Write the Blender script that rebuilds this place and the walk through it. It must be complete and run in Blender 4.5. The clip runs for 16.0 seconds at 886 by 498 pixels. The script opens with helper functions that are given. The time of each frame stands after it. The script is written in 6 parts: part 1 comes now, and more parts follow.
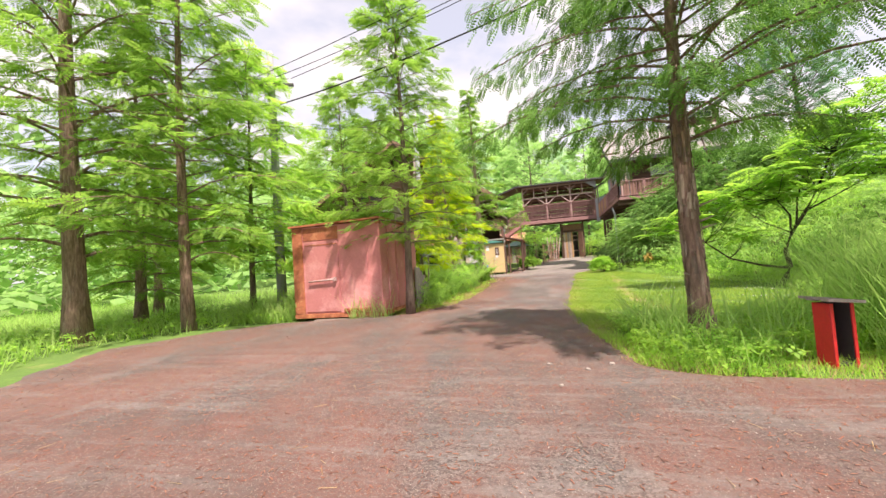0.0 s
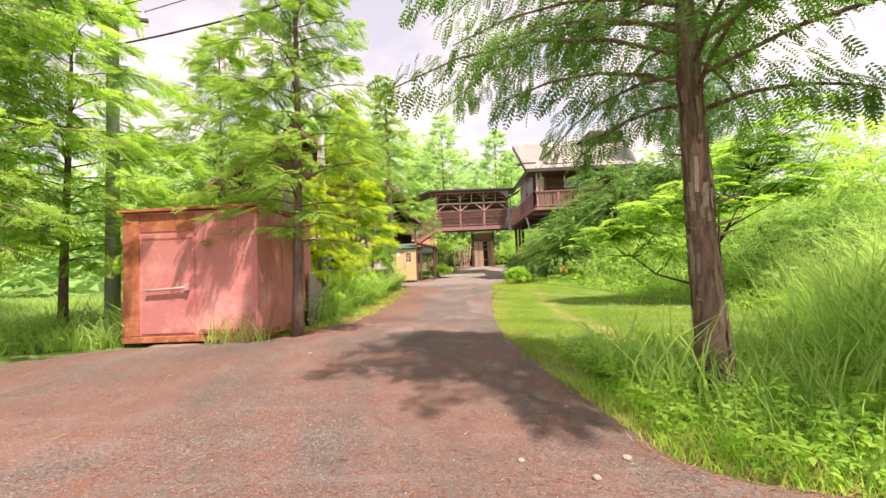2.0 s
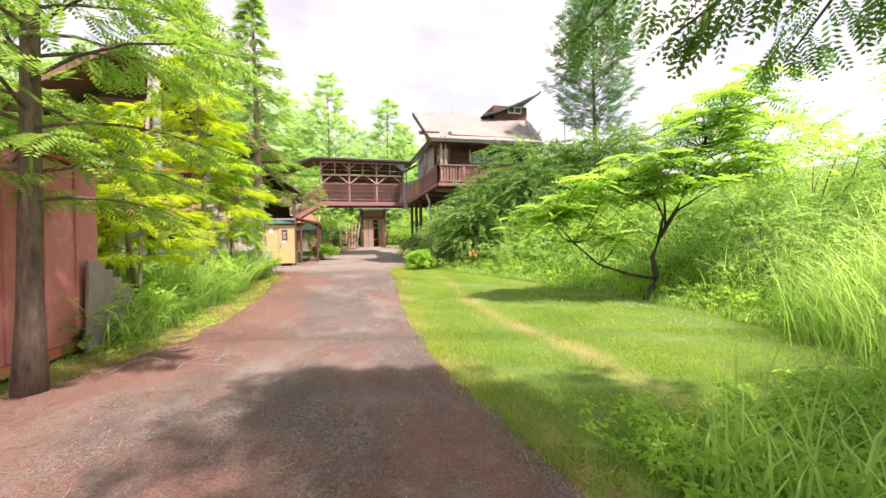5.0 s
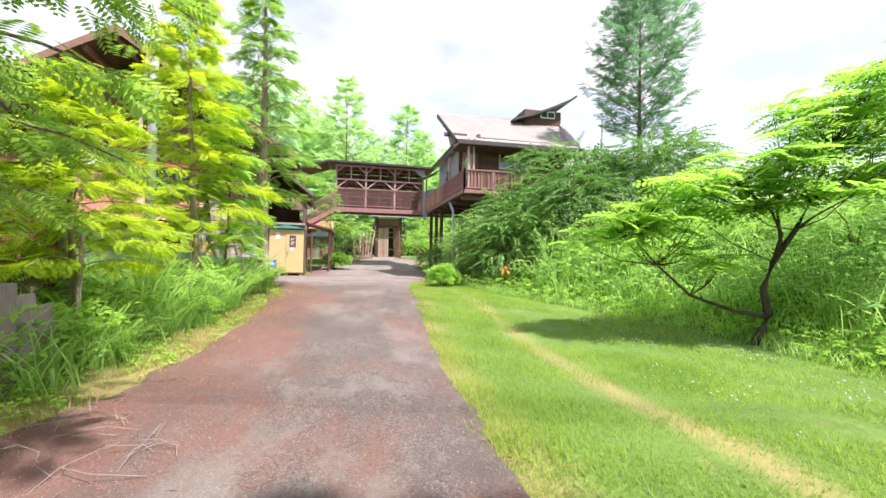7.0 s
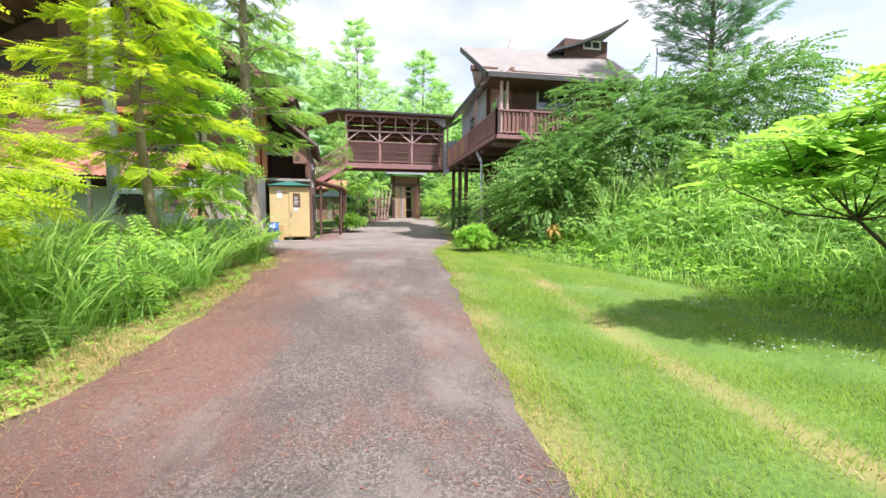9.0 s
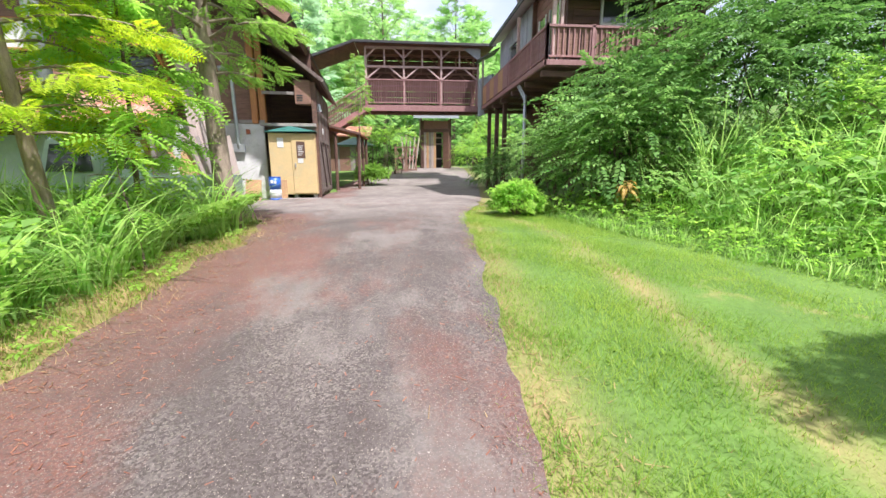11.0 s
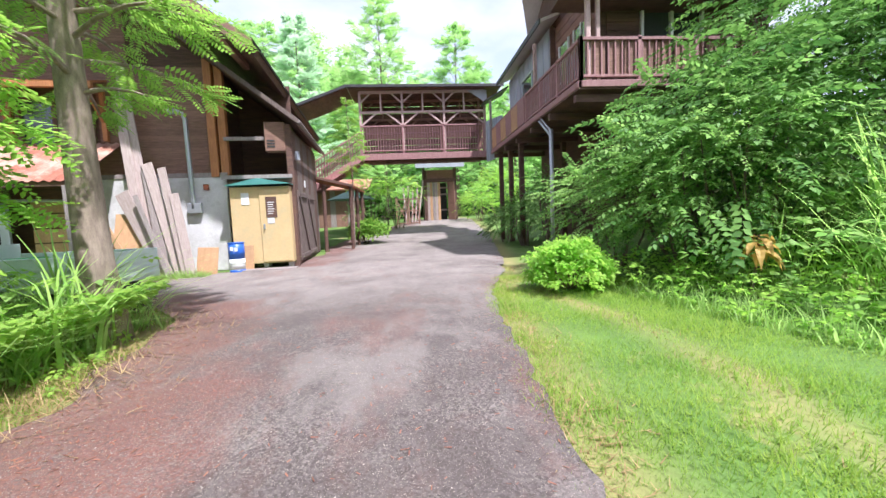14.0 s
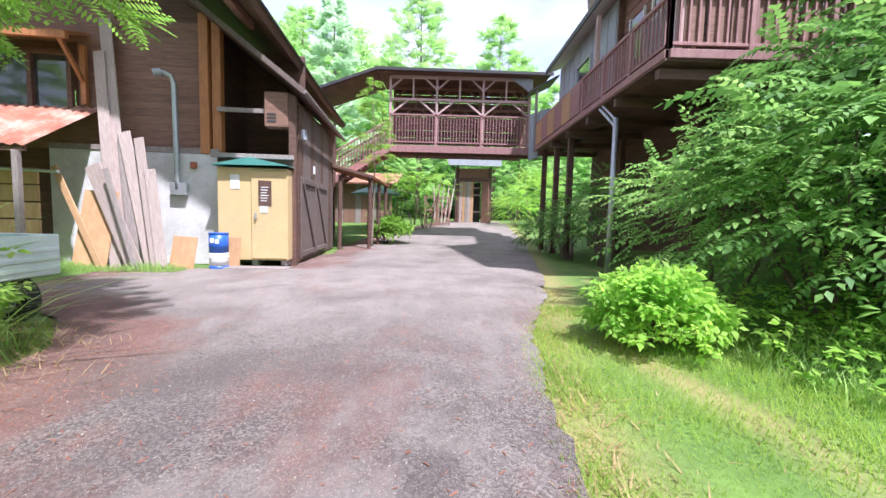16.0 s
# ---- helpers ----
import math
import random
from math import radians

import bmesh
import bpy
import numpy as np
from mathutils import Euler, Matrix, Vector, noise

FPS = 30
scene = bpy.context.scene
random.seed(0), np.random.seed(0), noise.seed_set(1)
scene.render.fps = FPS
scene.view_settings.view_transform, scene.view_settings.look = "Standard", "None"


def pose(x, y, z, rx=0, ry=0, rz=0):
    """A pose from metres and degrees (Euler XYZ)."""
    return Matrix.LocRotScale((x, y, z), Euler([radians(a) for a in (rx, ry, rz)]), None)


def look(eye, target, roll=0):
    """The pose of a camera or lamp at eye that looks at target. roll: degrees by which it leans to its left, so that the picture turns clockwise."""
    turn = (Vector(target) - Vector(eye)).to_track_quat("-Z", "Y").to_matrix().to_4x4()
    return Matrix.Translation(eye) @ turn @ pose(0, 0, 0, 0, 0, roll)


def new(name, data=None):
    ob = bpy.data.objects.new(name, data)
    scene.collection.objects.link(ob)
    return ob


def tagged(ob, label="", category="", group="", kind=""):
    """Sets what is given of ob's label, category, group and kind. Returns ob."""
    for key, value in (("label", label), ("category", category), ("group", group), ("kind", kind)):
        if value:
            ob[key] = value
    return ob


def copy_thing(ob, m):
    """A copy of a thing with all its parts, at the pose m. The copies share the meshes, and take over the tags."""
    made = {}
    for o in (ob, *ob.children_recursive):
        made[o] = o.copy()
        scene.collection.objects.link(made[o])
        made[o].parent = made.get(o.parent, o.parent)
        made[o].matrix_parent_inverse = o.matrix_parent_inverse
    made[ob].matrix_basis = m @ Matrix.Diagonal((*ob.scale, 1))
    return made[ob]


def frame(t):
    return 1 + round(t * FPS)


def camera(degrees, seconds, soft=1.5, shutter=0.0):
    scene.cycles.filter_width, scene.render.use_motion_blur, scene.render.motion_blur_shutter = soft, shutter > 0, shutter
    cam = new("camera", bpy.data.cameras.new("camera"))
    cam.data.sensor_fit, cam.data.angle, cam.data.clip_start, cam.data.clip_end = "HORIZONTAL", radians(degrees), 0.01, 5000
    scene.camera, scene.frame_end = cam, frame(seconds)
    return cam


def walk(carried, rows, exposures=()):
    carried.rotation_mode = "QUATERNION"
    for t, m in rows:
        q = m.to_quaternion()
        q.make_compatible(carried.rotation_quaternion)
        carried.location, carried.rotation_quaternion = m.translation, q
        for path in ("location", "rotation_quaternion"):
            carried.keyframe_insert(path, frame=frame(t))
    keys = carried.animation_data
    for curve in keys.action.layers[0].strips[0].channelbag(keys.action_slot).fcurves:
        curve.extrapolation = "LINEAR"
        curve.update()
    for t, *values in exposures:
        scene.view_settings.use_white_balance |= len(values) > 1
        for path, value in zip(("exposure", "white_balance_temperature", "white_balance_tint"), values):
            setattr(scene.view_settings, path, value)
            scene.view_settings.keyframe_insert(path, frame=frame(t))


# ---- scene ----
cam = camera(95.9, 16.0)
PATH = [
    (0, (0.747, -1.533, 0.941), (0.229, 0.397, 1.032), -4.0),
    (0.5, (0.563, -0.973, 0.973), (0.277, 1.005, 1.035), -3.9),
    (1, (0.498, -0.417, 1.022), (0.387, 1.577, 1.138), -1.8),
    (1.5, (0.353, 0.154, 1.04), (0.372, 2.149, 1.186), -1.4),
    (2, (0.23, 0.753, 1.01), (0.164, 2.75, 1.106), -2.2),
    (2.5, (0.124, 1.385, 1.035), (-0.052, 3.376, 1.102), -2.4),
    (3, (0.032, 1.963, 1.064), (-0.062, 3.961, 1.086), -2.0),
    (3.5, (0.021, 2.65, 1.08), (0.093, 4.649, 1.074), -0.4),
    (3.7, (-0.017, 2.883, 1.082), (0.18, 4.873, 1.059), 0.3),
    (5.8, (-0.071, 5.053, 1.207), (0.448, 6.984, 1.203), -1.3),
    (6, (-0.074, 5.295, 1.213), (0.436, 7.227, 1.276), -1.6),
    (6.5, (-0.071, 5.858, 1.25), (0.508, 7.768, 1.382), -0.6),
    (7, (-0.057, 6.497, 1.238), (0.38, 8.449, 1.273), 1.1),
    (7.5, (-0.074, 7.156, 1.222), (0.36, 9.105, 1.112), 0.5),
    (8, (-0.028, 7.867, 1.2), (0.373, 9.826, 1.145), 0.8),
    (8.5, (-0.024, 8.59, 1.178), (0.301, 10.562, 1.125), 0.9),
    (9, (0.097, 9.311, 1.152), (0.452, 11.273, 0.992), 0.3),
    (9.2, (0.148, 9.605, 1.194), (0.523, 11.561, 1.007), 0.4),
    (11.3, (0.669, 12.456, 1.306), (0.743, 14.41, 0.885), -0.7),
    (11.5, (0.662, 12.691, 1.323), (0.642, 14.652, 0.929), -0.0),
    (12, (0.606, 13.229, 1.336), (0.589, 15.202, 1.008), 0.4),
    (12.5, (0.618, 13.804, 1.325), (0.389, 15.766, 1.012), -2.3),
    (13, (0.596, 14.349, 1.366), (0.377, 16.328, 1.174), -1.9),
    (13.5, (0.69, 14.899, 1.384), (0.668, 16.895, 1.262), -1.9),
    (14, (0.8, 15.427, 1.389), (0.963, 17.413, 1.22), -2.4),
    (14.5, (0.9, 15.936, 1.417), (1.231, 17.9, 1.234), -2.1),
    (15, (1.027, 16.495, 1.407), (1.282, 18.475, 1.279), -1.7),
    (15.5, (1.06, 17.046, 1.378), (1.237, 19.034, 1.24), -0.1),
    (16, (1.096, 17.596, 1.373), (1.106, 19.59, 1.213), 1.5),
]
walk(cam, [(t, look(eye, target, roll)) for t, eye, target, roll in PATH], ((0, 0.97, 6950, 20), (1.3, 0.99, 7450, 22), (3.7, 1.05, 7450, 29), (6.5, 1.15, 6450, 19), (9.2, 1.02, 6100, 17), (12, 1.02, 5900, 17), (16, 1.17, 5600, 22)))

# ---- world, sun ----
def setup_world():
    w = bpy.data.worlds.new("sky")
    scene.world = w
    w.use_nodes = True
    nt = w.node_tree
    nt.nodes.clear()
    out = nt.nodes.new("ShaderNodeOutputWorld")
    bg = nt.nodes.new("ShaderNodeBackground")
    sky = nt.nodes.new("ShaderNodeTexSky")
    sky.sky_type = "NISHITA"
    sky.sun_disc = False
    sky.sun_elevation = radians(SUN_EL)
    sky.sun_rotation = radians(SUN_AZ)
    sky.dust_density = 2.0
    co = nt.nodes.new("ShaderNodeTexCoord")
    mp = nt.nodes.new("ShaderNodeMapping")
    mp.inputs["Scale"].default_value = (2.2, 2.2, 5.0)
    nz = nt.nodes.new("ShaderNodeTexNoise")
    nz.inputs["Scale"].default_value = 1.6
    nz.inputs["Detail"].default_value = 7.0
    rp = nt.nodes.new("ShaderNodeValToRGB")
    rp.color_ramp.elements[0].position, rp.color_ramp.elements[0].color = 0.38, (0.5, 0.5, 0.5, 1)
    rp.color_ramp.elements[1].position, rp.color_ramp.elements[1].color = 0.6, (1, 1, 1, 1)
    mx = nt.nodes.new("ShaderNodeMix")
    mx.data_type = "RGBA"
    mx.inputs[7].default_value = (CLOUD, CLOUD, CLOUD * 1.03, 1)
    nt.links.new(co.outputs["Generated"], mp.inputs["Vector"])
    nt.links.new(mp.outputs["Vector"], nz.inputs["Vector"])
    nt.links.new(nz.outputs["Fac"], rp.inputs["Fac"])
    nt.links.new(rp.outputs["Color"], mx.inputs[0])
    nt.links.new(sky.outputs["Color"], mx.inputs[6])
    nt.links.new(mx.outputs[2], bg.inputs["Color"])
    bg.inputs["Strength"].default_value = SKY
    nt.links.new(bg.outputs["Background"], out.inputs["Surface"])
    sun = new("sun", bpy.data.lights.new("sun", "SUN"))
    sun.data.energy = SUN
    sun.data.angle = radians(1.6)
    sun.data.color = (1.0, 0.95, 0.86)
    a, e = radians(SUN_AZ), radians(SUN_EL)
    s = Vector((math.sin(a) * math.cos(e), math.cos(a) * math.cos(e), math.sin(e)))
    sun.matrix_world = look(s * 60, (0, 0, 0))


SUN_EL, SUN_AZ, SUN, SKY, CLOUD = 60, 142, 4.2, 0.14, 4.05
setup_world()

# ---- materials ----
MATS = {}


def mat(name, a, b=None, rough=0.8, scale=4.0, stretch=(1, 1, 1), bump=0.3, detail=6.0, stain=None, stain_scale=0.6, stain_at=(0.5, 0.62), metal=0.0, fine=0.25, island=0.0):
    """Two-tone surface with grain, fine relief and stains with a shape of their own."""
    if name in MATS:
        return MATS[name]
    m = bpy.data.materials.new(name)
    MATS[name] = m
    m.use_nodes = True
    nt = m.node_tree
    p = nt.nodes["Principled BSDF"]
    p.inputs["Roughness"].default_value = rough
    p.inputs["Metallic"].default_value = metal
    b = b or tuple(c * 0.7 for c in a)
    co = nt.nodes.new("ShaderNodeTexCoord")
    mp = nt.nodes.new("ShaderNodeMapping")
    mp.inputs["Scale"].default_value = stretch
    nt.links.new(co.outputs["Object"], mp.inputs["Vector"])
    n1 = nt.nodes.new("ShaderNodeTexNoise")
    n1.inputs["Scale"].default_value, n1.inputs["Detail"].default_value, n1.inputs["Roughness"].default_value = scale, detail, 0.65
    nt.links.new(mp.outputs["Vector"], n1.inputs["Vector"])
    r1 = nt.nodes.new("ShaderNodeMapRange")
    r1.inputs["From Min"].default_value, r1.inputs["From Max"].default_value = 0.35, 0.65
    nt.links.new(n1.outputs["Fac"], r1.inputs["Value"])
    mix = nt.nodes.new("ShaderNodeMix")
    mix.data_type = "RGBA"
    mix.inputs[6].default_value, mix.inputs[7].default_value = (*a, 1), (*b, 1)
    nt.links.new(r1.outputs["Result"], mix.inputs[0])
    col = mix.outputs[2]
    if stain:
        n2 = nt.nodes.new("ShaderNodeTexNoise")
        n2.inputs["Scale"].default_value, n2.inputs["Detail"].default_value, n2.inputs["Roughness"].default_value = stain_scale, 8.0, 0.7
        nt.links.new(mp.outputs["Vector"], n2.inputs["Vector"])
        r2 = nt.nodes.new("ShaderNodeMapRange")
        r2.inputs["From Min"].default_value, r2.inputs["From Max"].default_value = stain_at
        nt.links.new(n2.outputs["Fac"], r2.inputs["Value"])
        mx2 = nt.nodes.new("ShaderNodeMix")
        mx2.data_type = "RGBA"
        mx2.inputs[7].default_value = (*stain, 1)
        nt.links.new(r2.outputs["Result"], mx2.inputs[0])
        nt.links.new(col, mx2.inputs[6])
        col = mx2.outputs[2]
    # fine grain and a change from piece to piece
    n3 = nt.nodes.new("ShaderNodeTexNoise")
    n3.inputs["Scale"].default_value, n3.inputs["Detail"].default_value = scale * 14, 3.0
    nt.links.new(mp.outputs["Vector"], n3.inputs["Vector"])
    hs = nt.nodes.new("ShaderNodeHueSaturation")
    r3 = nt.nodes.new("ShaderNodeMapRange")
    r3.inputs["To Min"].default_value, r3.inputs["To Max"].default_value = 1 - fine * 1.6, 1 + fine * 1.6
    nt.links.new(n3.outputs["Fac"], r3.inputs["Value"])
    oi = nt.nodes.new("ShaderNodeObjectInfo")
    r4 = nt.nodes.new("ShaderNodeMapRange")
    r4.inputs["To Min"].default_value, r4.inputs["To Max"].default_value = 0.88, 1.12
    nt.links.new(oi.outputs["Random"], r4.inputs["Value"])
    mu = nt.nodes.new("ShaderNodeMath")
    mu.operation = "MULTIPLY"
    nt.links.new(r3.outputs["Result"], mu.inputs[0])
    nt.links.new(r4.outputs["Result"], mu.inputs[1])
    val = mu.outputs[0]
    if island:
        ge = nt.nodes.new("ShaderNodeNewGeometry")
        r5 = nt.nodes.new("ShaderNodeMapRange")
        r5.inputs["To Min"].default_value, r5.inputs["To Max"].default_value = 1 - island, 1 + island
        nt.links.new(ge.outputs["Random Per Island"], r5.inputs["Value"])
        mu2 = nt.nodes.new("ShaderNodeMath")
        mu2.operation = "MULTIPLY"
        nt.links.new(val, mu2.inputs[0])
        nt.links.new(r5.outputs["Result"], mu2.inputs[1])
        val = mu2.outputs[0]
    nt.links.new(val, hs.inputs["Value"])
    nt.links.new(col, hs.inputs["Color"])
    nt.links.new(hs.outputs["Color"], p.inputs["Base Color"])
    if bump:
        ad = nt.nodes.new("ShaderNodeMath")
        nt.links.new(n1.outputs["Fac"], ad.inputs[0])
        nt.links.new(n3.outputs["Fac"], ad.inputs[1])
        bp = nt.nodes.new("ShaderNodeBump")
        bp.inputs["Strength"].default_value, bp.inputs["Distance"].default_value = bump, 0.02
        nt.links.new(ad.outputs[0], bp.inputs["Height"])
        nt.links.new(bp.outputs["Normal"], p.inputs["Normal"])
    return m


def leaf_mat(name, a, b, trans=0.45, rough=0.5):
    """Leaves: a change from leaf to leaf, light shining through."""
    m = bpy.data.materials.new(name)
    m.use_nodes = True
    nt = m.node_tree
    p = nt.nodes["Principled BSDF"]
    p.inputs["Roughness"].default_value = rough
    p.inputs["Specular IOR Level"].default_value = 0.18
    ge = nt.nodes.new("ShaderNodeNewGeometry")
    co = nt.nodes.new("ShaderNodeTexCoord")
    nz = nt.nodes.new("ShaderNodeTexNoise")
    nz.inputs["Scale"].default_value = 0.9
    nt.links.new(co.outputs["Object"], nz.inputs["Vector"])
    ad = nt.nodes.new("ShaderNodeMath")
    ad.operation = "MULTIPLY_ADD"
    ad.inputs[1].default_value = 0.6
    nt.links.new(ge.outputs["Random Per Island"], ad.inputs[0])
    r = nt.nodes.new("ShaderNodeMapRange")
    r.inputs["From Min"].default_value, r.inputs["From Max"].default_value = 0.3, 0.7
    r.inputs["To Min"].default_value, r.inputs["To Max"].default_value = 0.0, 0.45
    nt.links.new(nz.outputs["Fac"], r.inputs["Value"])
    nt.links.new(r.outputs["Result"], ad.inputs[2])
    mix = nt.nodes.new("ShaderNodeMix")
    mix.data_type = "RGBA"
    mix.inputs[6].default_value, mix.inputs[7].default_value = (*a, 1), (*b, 1)
    nt.links.new(ad.outputs[0], mix.inputs[0])
    nt.links.new(mix.outputs[2], p.inputs["Base Color"])
    tr = nt.nodes.new("ShaderNodeBsdfTranslucent")
    hs = nt.nodes.new("ShaderNodeHueSaturation")
    hs.inputs["Value"].default_value, hs.inputs["Saturation"].default_value = 1.75, 1.05
    nt.links.new(mix.outputs[2], hs.inputs["Color"])
    nt.links.new(hs.outputs["Color"], tr.inputs["Color"])
    ms = nt.nodes.new("ShaderNodeMixShader")
    ms.inputs[0].default_value = trans
    nt.links.new(p.outputs["BSDF"], ms.inputs[1])
    nt.links.new(tr.outputs["BSDF"], ms.inputs[2])
    nt.links.new(ms.outputs["Shader"], nt.nodes["Material Output"].inputs["Surface"])
    return m


def glass_mat():
    m = bpy.data.materials.new("window_glass")
    m.use_nodes = True
    p = m.node_tree.nodes["Principled BSDF"]
    p.inputs["Base Color"].default_value = (0.05, 0.06, 0.06, 1)
    p.inputs["Roughness"].default_value = 0.06
    p.inputs["Specular IOR Level"].default_value = 0.8
    p.inputs["Coat Weight"].default_value = 0.5
    return m


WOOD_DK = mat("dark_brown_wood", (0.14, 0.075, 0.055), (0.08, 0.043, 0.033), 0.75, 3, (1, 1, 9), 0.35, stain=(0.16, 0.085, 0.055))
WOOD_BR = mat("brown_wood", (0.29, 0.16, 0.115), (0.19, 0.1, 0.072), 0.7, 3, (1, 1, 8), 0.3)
WOOD_OR = mat("orange_wood", (0.48, 0.2, 0.07), (0.34, 0.13, 0.045), 0.6, 4, (6, 6, 1), 0.25)
WOOD_GY = mat("weathered_grey_wood", (0.34, 0.29, 0.27), (0.22, 0.185, 0.17), 0.85, 5, (8, 8, 1), 0.4)
WOOD_OLD = mat("old_grey_brown_wood", (0.2, 0.15, 0.13), (0.11, 0.082, 0.073), 0.85, 5, (8, 8, 1), 0.45)
WOOD_PALE = mat("pale_plank_wood", (0.48, 0.39, 0.355), (0.36, 0.28, 0.25), 0.8, 4, (7, 7, 1), 0.3)
WOOD_TAN = mat("tan_plywood", (0.52, 0.32, 0.17), (0.42, 0.24, 0.12), 0.75, 3, (3, 3, 1), 0.2)
RAIL = mat("pink_brown_paint", (0.36, 0.2, 0.19), (0.26, 0.13, 0.125), 0.65, 5, (3, 3, 1), 0.2)
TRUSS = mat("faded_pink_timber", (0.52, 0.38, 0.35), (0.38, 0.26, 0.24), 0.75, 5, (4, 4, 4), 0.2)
PINK = mat("faded_pink_paint", (0.55, 0.205, 0.2), (0.48, 0.17, 0.165), 0.6, 1.2, (1, 1, 1), 0.12, stain=(0.62, 0.29, 0.28), stain_scale=0.9, fine=0.08)
RUST = mat("rusted_steel", (0.46, 0.15, 0.07), (0.25, 0.075, 0.04), 0.85, 5, (1, 1, 1), 0.5, stain=(0.5, 0.2, 0.1), stain_scale=3)
RUSTROOF = mat("rusty_corrugated_iron", (0.37, 0.17, 0.11), (0.27, 0.09, 0.055), 0.85, 2.2, (1, 1, 1), 0.3, stain=(0.48, 0.3, 0.23), stain_scale=0.8)
REDWALL = mat("rusty_red_sheet", (0.34, 0.12, 0.09), (0.24, 0.075, 0.055), 0.8, 1.5, (1, 1, 1), 0.3, stain=(0.45, 0.22, 0.17), stain_scale=1.1)
PLASTER = mat("white_plaster", (0.66, 0.65, 0.64), (0.56, 0.55, 0.54), 0.85, 2, (1, 1, 1), 0.25, stain=(0.5, 0.49, 0.47), stain_scale=1.3, fine=0.08)
YELLOW = mat("mustard_paint", (0.58, 0.43, 0.22), (0.51, 0.37, 0.18), 0.6, 1.5, (1, 1, 1), 0.08, stain=(0.5, 0.4, 0.22), stain_scale=1.5, fine=0.06)
TEAL = mat("teal_sheet_metal", (0.12, 0.36, 0.33), (0.09, 0.3, 0.27), 0.5, 2, (1, 1, 1), 0.1, fine=0.1)
GREYWALL = mat("grey_siding", (0.4, 0.43, 0.46), (0.33, 0.36, 0.39), 0.75, 2, (2, 2, 1), 0.2, fine=0.1)
ROOFGREY = mat("grey_roof_sheet", (0.6, 0.56, 0.53), (0.5, 0.46, 0.44), 0.6, 1.2, (1, 1, 1), 0.15, fine=0.12)
# near black for dark steel parts and for shade painted into openings
DARK = mat("dark_steel_and_shade", (0.05, 0.05, 0.052), (0.035, 0.033, 0.033), 0.6, 5, fine=0.1)
GALV = mat("galvanised_steel", (0.5, 0.52, 0.54), (0.4, 0.42, 0.44), 0.4, 5, metal=0.6, bump=0.1, fine=0.1)
RED = mat("red_paint", (0.6, 0.025, 0.03), (0.5, 0.02, 0.022), 0.5, 3, bump=0.1, fine=0.1)
WHITE = mat("white_paint", (0.75, 0.75, 0.74), (0.66, 0.66, 0.65), 0.5, 3, bump=0.05, fine=0.06)
BLUE = mat("blue_drum_paint", (0.03, 0.12, 0.5), (0.025, 0.1, 0.4), 0.4, 3, bump=0.05, fine=0.1)
BLACK = mat("black_rubber", (0.02, 0.02, 0.02), (0.03, 0.03, 0.03), 0.7, 8, bump=0.1, fine=0.1)
CONCRETE = mat("concrete", (0.42, 0.4, 0.38), (0.33, 0.31, 0.29), 0.9, 4, bump=0.3)
BARK = mat("grey_brown_bark", (0.26, 0.19, 0.15), (0.11, 0.078, 0.06), 0.95, 6, (3, 3, 0.6), 0.9)
BARKRED = mat("red_brown_bark", (0.38, 0.25, 0.19), (0.15, 0.09, 0.068), 0.95, 7, (3, 3, 0.5), 1.0, stain=(0.45, 0.36, 0.3), stain_scale=3.0, stain_at=(0.55, 0.7))
BARKPALE = mat("pale_bark", (0.36, 0.28, 0.225), (0.22, 0.165, 0.13), 0.9, 5, (3, 3, 0.8), 0.6)
POLEGREY = mat("grey_concrete_pole", (0.34, 0.35, 0.36), (0.28, 0.29, 0.3), 0.8, 3)
GLASS = glass_mat()
LF_GREEN = leaf_mat("leaf_fresh_green", (0.12, 0.25, 0.045), (0.3, 0.45, 0.09), 0.5)
LF_YELLOW = leaf_mat("leaf_golden", (0.22, 0.38, 0.03), (0.54, 0.59, 0.045), 0.5)
LF_CONIFER = leaf_mat("needle_green", (0.065, 0.16, 0.04), (0.2, 0.36, 0.08), 0.46)
LF_DARK = leaf_mat("leaf_deep_green", (0.04, 0.12, 0.03), (0.24, 0.42, 0.105), 0.3, 0.5)
LF_LIME = leaf_mat("leaf_lime", (0.18, 0.37, 0.06), (0.42, 0.58, 0.12), 0.56)
LF_GRASS = leaf_mat("grass_blade", (0.18, 0.31, 0.08), (0.42, 0.54, 0.2), 0.58)
LF_REED = leaf_mat("pale_reed_blade", (0.2, 0.35, 0.08), (0.42, 0.57, 0.18), 0.6)
LF_VERGE = leaf_mat("verge_blade", (0.15, 0.3, 0.07), (0.42, 0.57, 0.18), 0.55)
LF_LAWN = leaf_mat("lawn_blade", (0.14, 0.27, 0.045), (0.34, 0.42, 0.085), 0.5)
LF_STRAW = leaf_mat("dry_straw", (0.26, 0.165, 0.085), (0.5, 0.37, 0.19), 0.2)
LF_BLUEGREEN = leaf_mat("needle_blue_green", (0.09, 0.2, 0.09), (0.17, 0.32, 0.15), 0.4)
LF_MID = leaf_mat("leaf_mid_green", (0.12, 0.26, 0.065), (0.34, 0.5, 0.15), 0.5)
# LF_FAR: green paled so distance haze is part of the leaf colour
LF_FAR = leaf_mat("leaf_hazed_green", (0.2, 0.36, 0.12), (0.38, 0.55, 0.2), 0.5)
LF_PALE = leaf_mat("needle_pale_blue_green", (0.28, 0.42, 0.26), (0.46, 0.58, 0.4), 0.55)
LF_SUMAC = leaf_mat("leaf_sumac", (0.13, 0.3, 0.05), (0.34, 0.5, 0.085), 0.58)
LF_BROWN = leaf_mat("wilted_leaf", (0.46, 0.28, 0.08), (0.62, 0.43, 0.15), 0.35)

